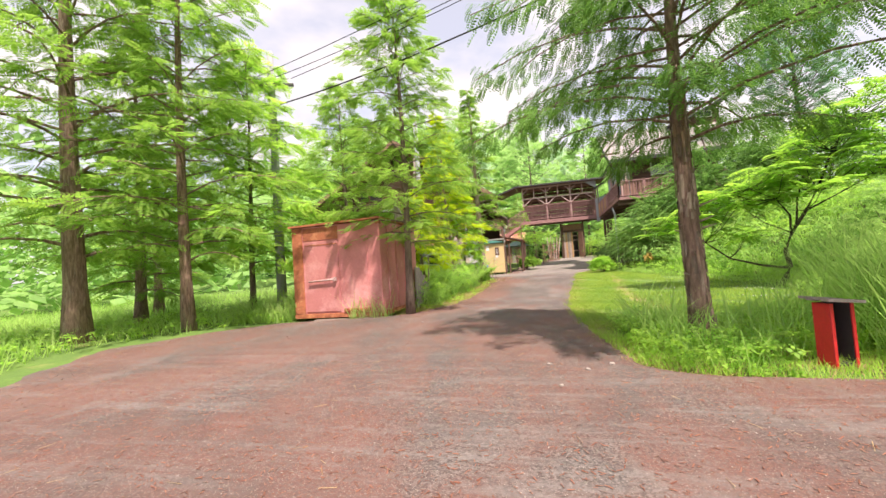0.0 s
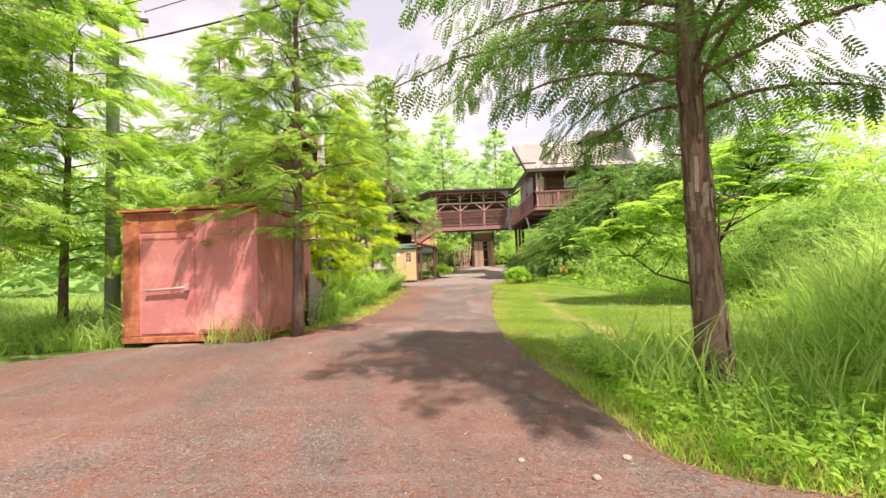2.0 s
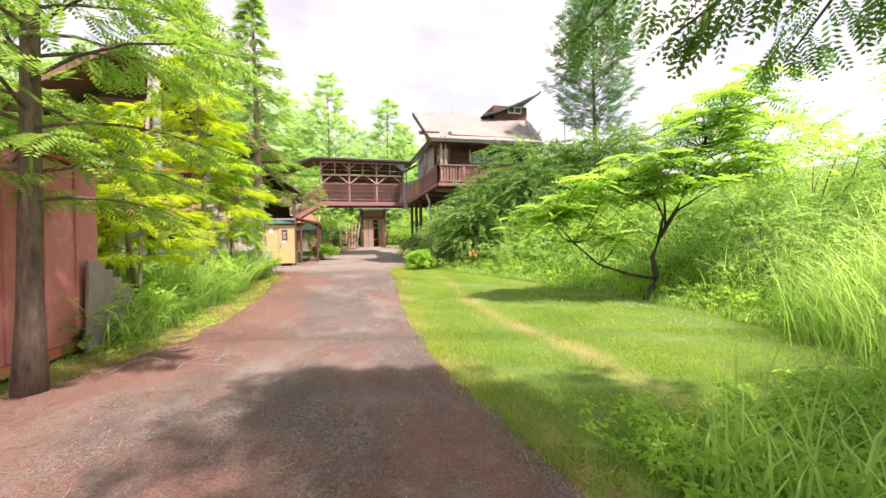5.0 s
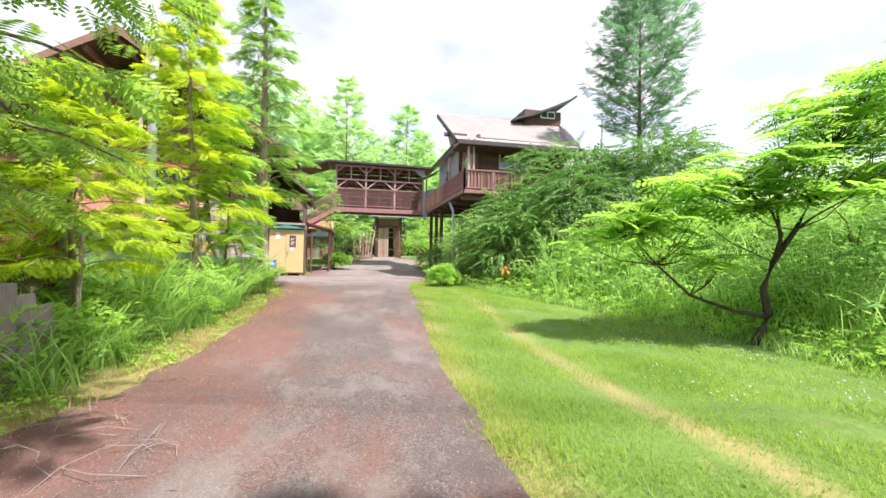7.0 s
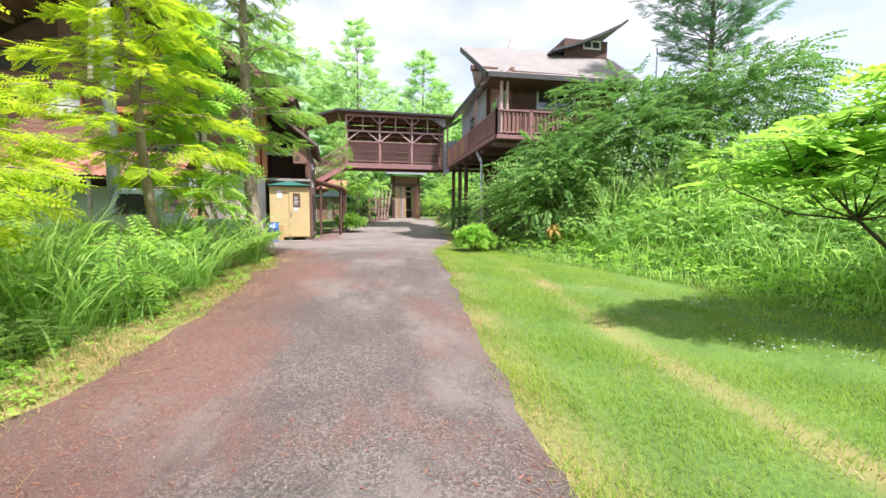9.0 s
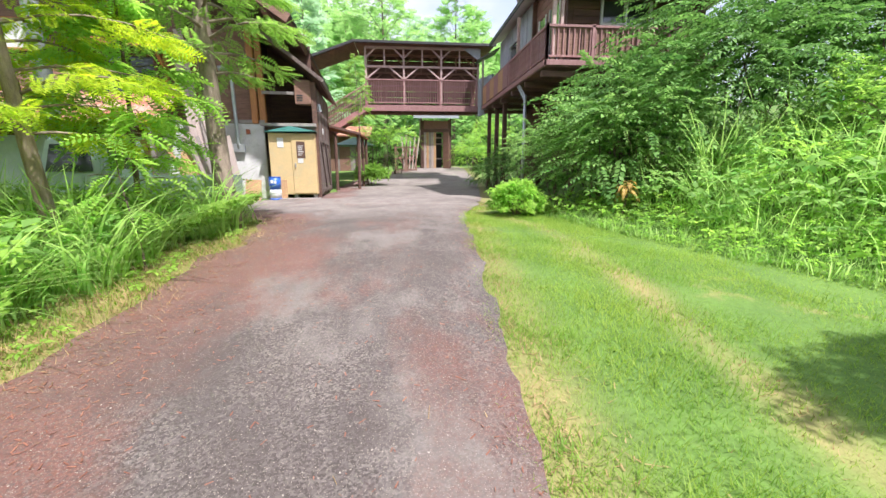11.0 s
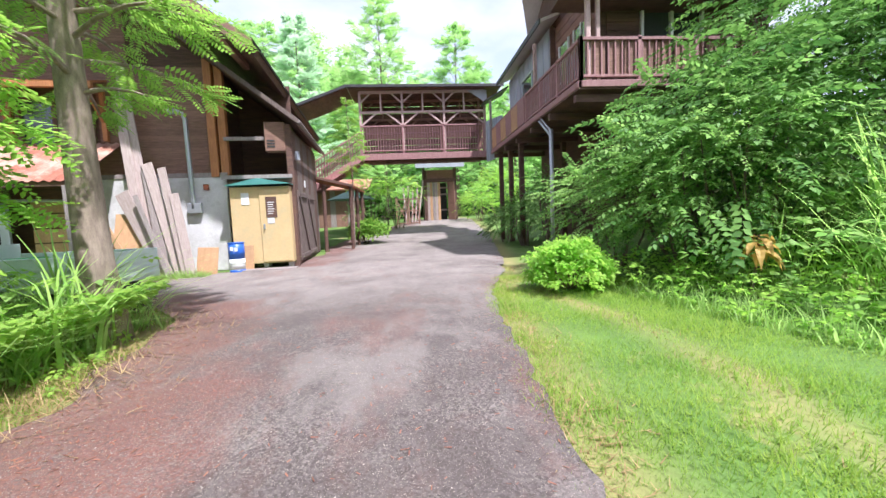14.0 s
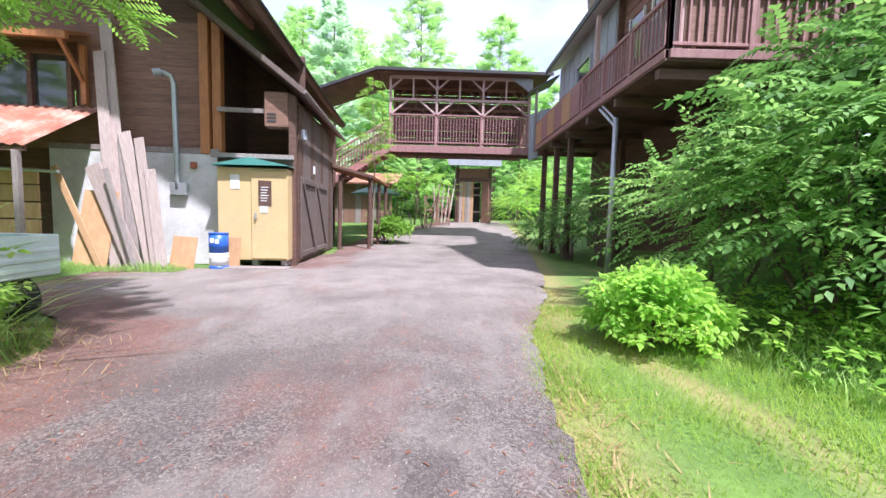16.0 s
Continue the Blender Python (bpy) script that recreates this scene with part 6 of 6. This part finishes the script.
bush("shrub", [(3.4, 21.8, 0.38, 0.66, 0.6, 0.5)], LF_LIME, "low rounded bright green shrub beside the drive", 260, 0.11, seed=52)
bush("shrub", [(5.6, 28.6, 1.4, 0.7, 1.3, 1.3), (5.2, 30.4, 1.0, 0.8, 1.4, 1.0), (5.0, 32.6, 0.7, 0.9, 1.4, 0.8)], LF_DARK, "leafy green shrub under the house", 28, 0.42, seed=53, tpl=[(BOUGH_FINE, 1.0), (BOUGH, 0.9)], up=1.1, level=0.5)
bush("shrub", [(9.2, 17.0, 1.0, 1.3, 1.2, 0.8), (11.8, 16.4, 2.0, 1.5, 1.4, 0.9), (10.4, 19.2, 2.0, 1.8, 1.4, 1.4), (8.0, 19.0, 0.9, 1.2, 1.0, 0.8)], LF_LIME, "mixed green undergrowth on the bank", 14, 0.5, seed=54, tpl=[(BOUGH_FINE, 1.0), (BOUGH, 1.0)], up=1.0, level=0.5)
bush("shrub", [(13.6, 13.0, 3.0, 1.8, 1.8, 1.0), (16.5, 16.5, 4.6, 2.2, 2.2, 1.4), (18.5, 11.0, 5.2, 2.4, 2.4, 1.6)], LF_LIME, "bright green thicket high on the bank", 10, 0.6, seed=55, tpl=[(BOUGH_FINE, 1.0), (BOUGH, 1.0)], up=1.0, level=0.5)
bush("shrub", [(10.0, 11.6, 1.0, 1.3, 1.2, 1.0), (12.0, 13.8, 1.9, 1.6, 1.4, 1.1), (13.8, 10.6, 2.6, 1.6, 1.5, 1.1)], LF_MID, "leafy mid-green shrubs among the grass of the bank", 13, 0.5, seed=155, tpl=[(BOUGH_FINE, 1.0), (BOUGH, 0.9)], up=1.1, level=0.45)
bush("shrub", [(0.2, 41.4, 3.0, 1.5, 1.0, 0.9), (-1.6, 41.0, 3.1, 1.3, 1.0, 0.8)], LF_LIME, "spreading green tree crown behind the footbridge", 14, 0.5, seed=56, tpl=[(BOUGH_FINE, 1.0), (BOUGH, 0.8)], level=0.4, up=1.1)
bush("shrub", [(6.0, 44.5, 1.8, 1.3, 1.2, 1.4), (7.8, 46.0, 2.6, 1.8, 1.6, 2.2)], LF_LIME, "bright green shrub beside the gatehouse", 12, 0.55, seed=57, tpl=BOUGH_FINE, level=0.6)
bush("shrub", [(-0.6, 42.2, 1.5, 0.9, 0.8, 0.8), (-2.4, 42.6, 1.4, 1.0, 0.8, 0.7)], LF_MID, "leafy shrubs before the outbuilding", 14, 0.45, seed=158, tpl=BOUGH_FINE, level=0.6)
bush("shrub", [(-1.2, 34.8, 0.7, 0.9, 0.8, 0.6)], LF_GREEN, "low green shrub beside the shelter", 60, 0.22, seed=58)
bush("creeper", [(-5.4, 10.4, 2.5, 1.5, 1.3, 0.35), (-6.3, 11.6, 2.6, 0.9, 1.0, 0.4)], LF_GREEN, "green creeper spread over the container roof", 40, 0.22, seed=59, stems=0)

# grasses and lawn


def on_lawn(x, y, r):
    worn = np.abs(x - track_x(y)) < 0.2 + r.normal(0, 0.09, len(x))
    return (~worn | (r.uniform(0, 1, len(x)) < 0.45)) & (x > lerp_tab(ROAD_R, y) - 0.05 + r.uniform(-0.12, 0.1, len(x))) & (x < lerp_tab(BANK, y) + 0.2) & (y > 5)


def on_left(x, y, r):
    return (x < lerp_tab(ROAD_L, y) - np.interp(y, [0, 12, 19, 20.5], [1.05, 1.05, 0.8, 0.3]) + 0.22 * np.sin(2.1 * y) * np.sin(0.9 * y + 1) + r.uniform(-0.25, 0.3, len(x))) & ~((x > -6.75) & (x < -3.75) & (y > 8.6) & (y < 12.4)) & ~((x > -6.6) & (x < -3.1) & (y > 20.5)) & (y < 21.2)


blades("lawn_grass", scatter(200000, 0.9, 5.0, 5, 23.5, 60, on_lawn), 0.075, 0.0042, LF_LAWN, "short mown sunlit lawn beside the drive", 0.5, 1, 61, "lawn", 1.0)
blades("lawn_grass", scatter(45000, 5.0, 9.0, 6, 20, 59, on_lawn), 0.075, 0.006, LF_LAWN, "short mown lawn below the bank", 0.5, 1, 58, "lawn", 1.0)
blades("dry_grass", scatter(16000, 1.6, 4.4, 5.5, 22.5, 74, lambda x, y, r: np.abs(x - track_x(y)) < np.abs(r.normal(0, 0.17, len(x)))), 0.05, 0.0055, LF_STRAW, "dry straw-coloured turf in the wheel track", 0.9, 1, 75, "grass")
blades("dry_grass", scatter(30000, -4.8, -1.2, 9.5, 22, 76, lambda x, y, r: np.abs(x - lerp_tab(ROAD_L, y) + 0.2) < np.abs(r.normal(0, 0.62, len(x))) * (0.5 + 0.9 * np.abs(np.sin(1.7 * y + 0.6 * np.sin(4.1 * y))))), 0.17, 0.0048, LF_STRAW, "dry cut grass along the drive edge", 1.6, 1, 77, "grass", 1.2)
blades("edge_grass", scatter(44000, 0.6, 4, 3.5, 25, 78, lambda x, y, r: np.abs(x - lerp_tab(ROAD_R, y) - 0.12) < np.abs(r.normal(0, 0.13, len(x)))), 0.1, 0.005, LF_LAWN, "ragged grass growing over the asphalt edge", 1.0, 1, 79, "grass", 0.9)
blades("dry_grass", scatter(9000, 1.0, 5.5, 2.6, 5.5, 110, lambda x, y, r: (x > lerp_tab(ROAD_R, y) - 0.1)), 0.12, 0.006, LF_STRAW, "dry straw among the weeds round the conifer", 1.2, 1, 111, "grass", 1.0)
blades("dry_grass", scatter(38000, 0.6, 4, 4.5, 25, 112, lambda x, y, r: np.abs(x - lerp_tab(ROAD_R, y) - 0.12) < np.abs(r.normal(0, 0.26, len(x)))), 0.07, 0.0055, LF_STRAW, "dry straw along the lawn edge", 1.4, 1, 113, "grass", 1.2)
blades("weed_stalks", scatter(1500, 1.9, 4.6, 3.1, 6.3, 114, lambda x, y, r: (x > lerp_tab(ROAD_R, y) + 0.45) & (np.hypot(x - 3.52, y - 3.55) > 0.55)), 0.95, 0.011, LF_VERGE, "tall weed stalks round the conifer foot", 0.7, 3, 115, "weeds")
blades("verge_grass", scatter(2000, -6.8, -4.2, 25.5, 26.0, 116), 0.24, 0.007, LF_GRASS, "grass tufts along the barn foot", 0.8, 2, 117)
blades("edge_grass", scatter(14000, 4.0, 9.0, 9, 21.6, 118, lambda x, y, r: (x > lerp_tab(BANK, y) - 0.4) & (x < lerp_tab(BANK, y) + 1.6)), 0.36, 0.009, LF_GRASS, "bright rough grass along the lawn edge", 0.9, 2, 119)
blades("tall_grass", clumps(scatter(780, -8, -2.3, 10, 21.2, 62, on_left), 32, 0.14, 61), 1.3, 0.018, LF_VERGE, "tall arching tussocks of grass in the verge", 1.2, 4, 63, lean=0.5)
blades("tall_grass", scatter(9000, -8, -2.1, 10, 21.3, 162, on_left), 0.8, 0.014, LF_GRASS, "mixed grass and weeds in the verge", 0.9, 3, 163)
blades("tall_grass", clumps(scatter(420, 2.9, 9.5, 3.4, 9.0, 64, lambda x, y, r: (x > lerp_tab(BANK, y) - 0.3) & (np.hypot(x - 3.5, y - 3.0) > 1.2)), 60, 0.2, 65), 1.75, 0.0085, LF_REED, "tall pale tussocks of feathery grass on the bank", 0.8, 4, 66, lean=0.45)
blades("tall_grass", scatter(14000, 6, 18, 6, 22, 66, lambda x, y, r: x > lerp_tab(BANK, y) + 0.4), 1.25, 0.014, LF_REED, "tall grass on the bank beyond the lawn", 0.8, 4, 67)
blades("field_grass", scatter(26000, -28, -6.5, -2, 20, 68, on_left), 0.5, 0.017, LF_REED, "rough field grass under the trees", 0.7, 2, 69)
blades("verge_grass", scatter(30000, -4.5, -1.8, 9, 22, 70, lambda x, y, r: (x < lerp_tab(ROAD_L, y) + 0.1) & (x > lerp_tab(ROAD_L, y) - 1.2)), 0.09, 0.005, LF_LAWN, "short grass along the drive edge", 0.7, 2, 71)
blades("verge_grass", scatter(22000, 1.2, 6.5, 2.7, 6, 72, lambda x, y, r: (x > lerp_tab(ROAD_R, y))), 0.16, 0.006, LF_LIME, "rough grass around the conifer foot", 0.8, 2, 73)


def weeds(name, n, x0, x1, y0, y1, seed, leaf, label, size, test, hmax):
    p = scatter(n, x0, x1, y0, y1, seed, test)
    r = np.random.default_rng(seed)
    p[:, 2] += r.uniform(0.02, hmax, len(p))
    d = r.normal(0, 1, p.shape)
    d[:, 2] = 0.2
    v, f = place(TUFT[0], TUFT[1], p, d, np.array([0, 0, 1.0]) + r.normal(0, 0.3, p.shape), size * r.uniform(0.5, 1.3, len(p)))
    tagged(np_mesh(name, v, f, leaf), label, "weeds", kind="stuff")


weeds("weeds", 3400, -6.5, -2.0, 9.8, 23, 80, LF_LIME, "leafy weeds along the verge", 0.16, on_left, 0.95)
weeds("weeds", 1100, -6.5, -2.0, 10, 20.5, 79, LF_MID, "broad-leaved weeds among the verge grass", 0.26, on_left, 0.8)
weeds("weeds", 2600, -4.8, -1.9, 9.4, 21, 180, LF_LIME, "low leafy weeds spilling over the drive edge", 0.085, lambda x, y, r: (x < lerp_tab(ROAD_L, y) - 0.05) & (x > lerp_tab(ROAD_L, y) - 1.0) & (np.sin(2.7 * y + 3 * x) + r.normal(0, 0.5, len(x)) > 0.2), 0.16)
weeds("weeds", 1500, -16, -7, 2, 12, 81, LF_LIME, "leafy weeds at the field edge", 0.16, on_left, 0.35)
weeds("weeds", 3600, 1.7, 6, 3.1, 7, 82, LF_LIME, "leafy weeds round the conifer", 0.085, lambda x, y, r: (x > lerp_tab(ROAD_R, y) + 0.15) & (np.hypot(x - 3.5, y - 3.4) > 0.5), 0.32)
weeds("weeds", 7000, 4, 12, 9, 23, 83, LF_LIME, "leafy undergrowth along the lawn edge", 0.12, lambda x, y, r: (x > lerp_tab(BANK, y) - 0.3) & (x < lerp_tab(BANK, y) + 2.5), 0.45)
weeds("weeds", 7500, 4, 18, 6, 21, 84, LF_MID, "leafy plants climbing the bank", 0.2, lambda x, y, r: (x > lerp_tab(BANK, y) + 0.5) & (x < lerp_tab(BANK, y) + 6.5), 1.1)
weeds("weeds", 260, -3.3, -2.3, 18.6, 21, 85, LF_GREEN, "leafy weeds at the end of the verge", 0.17, None, 0.7)


def litter(name, n, seed, leaf, label, length, width, keep):
    """Fallen needles and chips lying on the drive."""
    r = np.random.default_rng(seed)
    x, y = r.uniform(-8, 9, n), r.uniform(-3, 27, n)
    l, rr = lerp_tab(ROAD_L, y), lerp_tab(ROAD_R, y)
    k = (x > l + 0.05) & (x < rr - 0.05) & (r.uniform(0, 1, n) < keep(x - l, rr - x, y))
    x, y, l, rr = x[k], y[k], l[k], rr[k]
    f = (x - l) / (rr - l)
    z = lerp_tab(HEIGHT, y) + 0.012 + 0.05 * (1 - (2 * f - 1) ** 2) * (y > 4)
    p = np.stack([x, y, z], -1)
    m = len(x)
    a = r.uniform(0, math.tau, m)
    d = np.stack([np.cos(a), np.sin(a), r.normal(0, 0.1, m)], -1)
    tv = np.array([[-0.5, -0.5 * width, 0], [0.5, -0.3 * width, 0.02], [0.5, 0.3 * width, 0.03], [-0.5, 0.5 * width, 0]])
    v, fc = place(tv, np.array([[0, 1, 2, 3]]), p, d, np.array([0, 0, 1.0]) + r.normal(0, 0.25, p.shape), length * r.uniform(0.4, 1.4, m))
    tagged(np_mesh(name, v, fc, leaf), label, "litter", kind="stuff")


RED_LITTER = leaf_mat("red_needle", (0.17, 0.065, 0.045), (0.34, 0.16, 0.11), 0.1, 0.9)
PALE_CHIP = leaf_mat("pale_chip", (0.28, 0.23, 0.2), (0.48, 0.42, 0.37), 0.1, 0.9)
litter("needle_litter", 150000, 100, RED_LITTER, "red-brown fallen needles on the drive", 0.036, 0.2, lambda a, b, y: np.clip(np.where(y < 9, 0.8, 0.12) + np.clip(1.4 - a, 0, 1) + np.clip(0.4 - b, 0, 1), 0, 1))
litter("stone_chips", 45000, 101, PALE_CHIP, "pale stone chips and bits on the drive", 0.008, 0.8, lambda a, b, y: np.full_like(y, 0.8))
litter("dry_twigs", 5200, 102, LF_STRAW, "dry straw and twigs strewn on the drive", 0.11, 0.035, lambda a, b, y: np.clip(0.08 + np.clip(1.1 - a, 0, 1) + 0.3 * (y < 8), 0, 1))


def wilted_plant():
    e = empty("wilted_plant", "large yellow-brown wilted leaves under the thicket", "plant", pose(5.38, 20.42, gz(5.38, 20.42)))
    r = random.Random(4)
    part("stalk", tube([(0, 0, 0), (0.05, -0.05, 0.5), (0.0, -0.1, 0.8)], [0.025, 0.02, 0.012], 6), BARK, e)
    for k in range(15):
        a = k * 2.4 + r.uniform(-0.3, 0.3)
        d = Vector((math.cos(a), math.sin(a), 0))
        sd = Vector((-d.y, d.x, 0))
        l = r.uniform(0.28, 0.5)
        b = Vector((0, -0.1, 0.8 - 0.02 * k))
        rows = []
        bm = bmesh.new()
        for i, w in enumerate((0.008, 0.04, 0.055, 0.035, 0.002)):
            t = i / 4
            c = b + d * l * (1.05 * t - 0.3 * t * t) + Vector((0, 0, l * (0.3 * t - 0.85 * t * t)))
            rows.append([bm.verts.new(c - sd * w + Vector((0, 0, 0.015 * math.sin(k + i)))), bm.verts.new(c - Vector((0, 0, w * 0.35))), bm.verts.new(c + sd * w)])
        for p, q in zip(rows, rows[1:]):
            bm.faces.new((p[0], p[1], q[1], q[0])), bm.faces.new((p[1], p[2], q[2], q[1]))
        part("leaf", bm, LF_BROWN, e)


def clover():
    """White clover heads dotted in the lawn."""
    p = scatter(520, 3.6, 6.6, 9, 15, 140, lambda x, y, r: np.sin(2.3 * x + y) * np.sin(1.7 * y - x) > 0.25)
    r = np.random.default_rng(141)
    p[:, 2] += 0.075
    tv = np.array([[math.cos(k * 1.047), math.sin(k * 1.047), 0] for k in range(6)] + [[0, 0, 0.9], [0, 0, -0.5]])
    tf = np.array([[k, (k + 1) % 6, 6] for k in range(6)] + [[(k + 1) % 6, k, 7] for k in range(6)])
    v, f = place(tv, tf, p, np.tile([1.0, 0, 0], (len(p), 1)), np.tile([0, 0, 1.0], (len(p), 1)), r.uniform(0.008, 0.016, len(p)))
    tagged(np_mesh("clover_flowers", v, f, WHITE), "small white clover heads in the lawn", "flowers", kind="stuff")


clover()


def small_stones():
    for k, (x, y, r) in enumerate(((1.05, 3.35, 0.05), (1.35, 3.6, 0.055), (1.2, 4.6, 0.035), (0.62, 3.6, 0.04), (0.75, 2.75, 0.04), (-2.2, 7.2, 0.045))):
        bm = bmesh.new()
        bmesh.ops.create_icosphere(bm, subdivisions=2, radius=r * 0.6)
        for v in bm.verts:
            v.co *= 1 + 0.35 * noise.noise(v.co * 18 + Vector((k, 0, 0)))
            v.co.z *= 0.6
        o = part("stone", bm, mat("pale_stone", (0.36, 0.31, 0.28), (0.28, 0.23, 0.2), 0.85, 20))
        l, rr = float(lerp_tab(ROAD_L, y)), float(lerp_tab(ROAD_R, y))
        f = (x - l) / (rr - l)
        o.location = (x, y, float(lerp_tab(HEIGHT, y)) + 0.006 + (0.05 * (1 - (2 * f - 1) ** 2) if y > 4 else 0) + r * 0.2)
        tagged(o, "small pale stone lying on the drive", "stone", "stones on the drive")


def dry_vines():
    e = empty("dry_vines", "heap of dry brown vines on the drive edge", "vines", pose(-1.75, 10.1, gz(-1.75, 10.1) + 0.04))
    r = random.Random(8)
    for k in range(9):
        a = r.uniform(0, 6.28)
        c = Vector((r.uniform(-0.5, 0.5), r.uniform(-0.4, 0.4), 0))
        pts = [c + Vector((math.cos(a + t * 0.5) * t * 0.14, math.sin(a + t * 0.5) * t * 0.14, 0.03 + 0.05 * math.sin(t * 1.3 + k))) for t in range(6)]
        part("vine", tube(pts, 0.003, 5), WOOD_GY, e)


small_stones()
dry_vines()
blades("moss_tuft", scatter(1500, -4.5, -3.5, 6.2, 6.8, 93, lambda x, y, r: np.hypot((x + 4.0) / 0.5, (y - 6.5) / 0.25) < r.uniform(0.2, 1, len(x))), 0.05, 0.005, LF_YELLOW, "small yellow-green tuft growing through the drive", 0.8, 1, 94, "grass")
wilted_plant()
blades("reeds", clumps(scatter(14, 6.7, 8.2, 18.9, 20.2, 86), 26, 0.13, 85), 1.75, 0.024, LF_REED, "tall broad-bladed reeds by the thicket", 0.6, 5, 87, "reeds", 0.3)
blades("weed_stalks", scatter(160, -4.7, -3.6, 8.3, 8.75, 88), 0.9, 0.012, LF_GRASS, "tall weeds at the container foot", 0.6, 4, 89, "weeds")
blades("dead_weed", scatter(60, -4.35, -3.75, 8.3, 8.6, 130), 0.95, 0.012, leaf_mat("dead_stalk", (0.2, 0.11, 0.08), (0.36, 0.24, 0.17), 0.1), "dead brown weed stalks at the container corner", 0.35, 4, 131, "weeds")
blades("tall_grass", scatter(1500, -9.2, -6.75, 8.6, 10.5, 90), 1.0, 0.018, LF_GRASS, "broad tufts of grass beside the container", 0.9, 4, 91)


def far_woods():
    """Wooded hill closing the view."""
    r = np.random.default_rng(90)
    xs, ys = np.linspace(-260, 200, 40), np.linspace(64, 330, 28)
    gx, gy = np.meshgrid(xs, ys)
    h = 58 * np.exp(-((gx + 52) / 70) ** 2) + 10 * np.exp(-((gx - 90) / 80) ** 2)
    h = h * np.clip((gy - 64) / 95, 0, 1)
    z = ground_z(gx, gy) + h - 0.5
    v = np.stack([gx, gy, z], -1).reshape(-1, 3)
    i = (np.arange(len(ys) - 1)[:, None] * 40 + np.arange(39)[None]).reshape(-1)
    ob = np_mesh("hill", v, np.stack([i, i + 1, i + 41, i + 40], -1), mat("wooded_slope", (0.05, 0.12, 0.025), (0.03, 0.08, 0.02), 0.95, 0.2))
    tagged(ob, "wooded hillside closing the view", "hill", kind="structure")
    pos, dr, sz = [], [], []

    def wood(n, x0, x1, y0, y1, hh):
        for k in range(n):
            x, y = r.uniform(x0, x1), r.uniform(y0, y1)
            hz = (58 * math.exp(-((x + 52) / 70) ** 2) + 10 * math.exp(-((x - 90) / 80) ** 2)) * min(1, max(0, (y - 64) / 95))
            z0 = gz(x, y) + hz - 0.5
            h, m = hh * r.uniform(0.7, 1.25), 64
            t = r.uniform(0.05, 1, m)
            a = r.uniform(0, math.tau, m)
            rad = h * 0.24 * (1 - t) ** 0.7 * r.uniform(0.5, 1.1, m) + 0.2
            pos.append(np.stack([x + rad * np.cos(a), y + rad * np.sin(a), z0 + h * t], -1))
            dr.append(np.stack([np.cos(a), np.sin(a), r.normal(-0.3, 0.3, m)], -1))
            sz.append(h * 0.17 * r.uniform(0.6, 1.2, m))

    wood(240, -120, 36, 66, 150, 12)
    wood(40, -34, 4, 58, 74, 13)
    wood(44, -64, -24, 24, 70, 12)
    wood(26, -52, -28, -10, 24, 10)
    wood(40, 18, 60, 50, 90, 9)
    p = np.concatenate(pos)
    d = np.concatenate(dr)
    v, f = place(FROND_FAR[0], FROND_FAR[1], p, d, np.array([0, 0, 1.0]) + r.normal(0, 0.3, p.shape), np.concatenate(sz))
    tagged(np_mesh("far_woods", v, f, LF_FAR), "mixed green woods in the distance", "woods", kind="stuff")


far_woods()
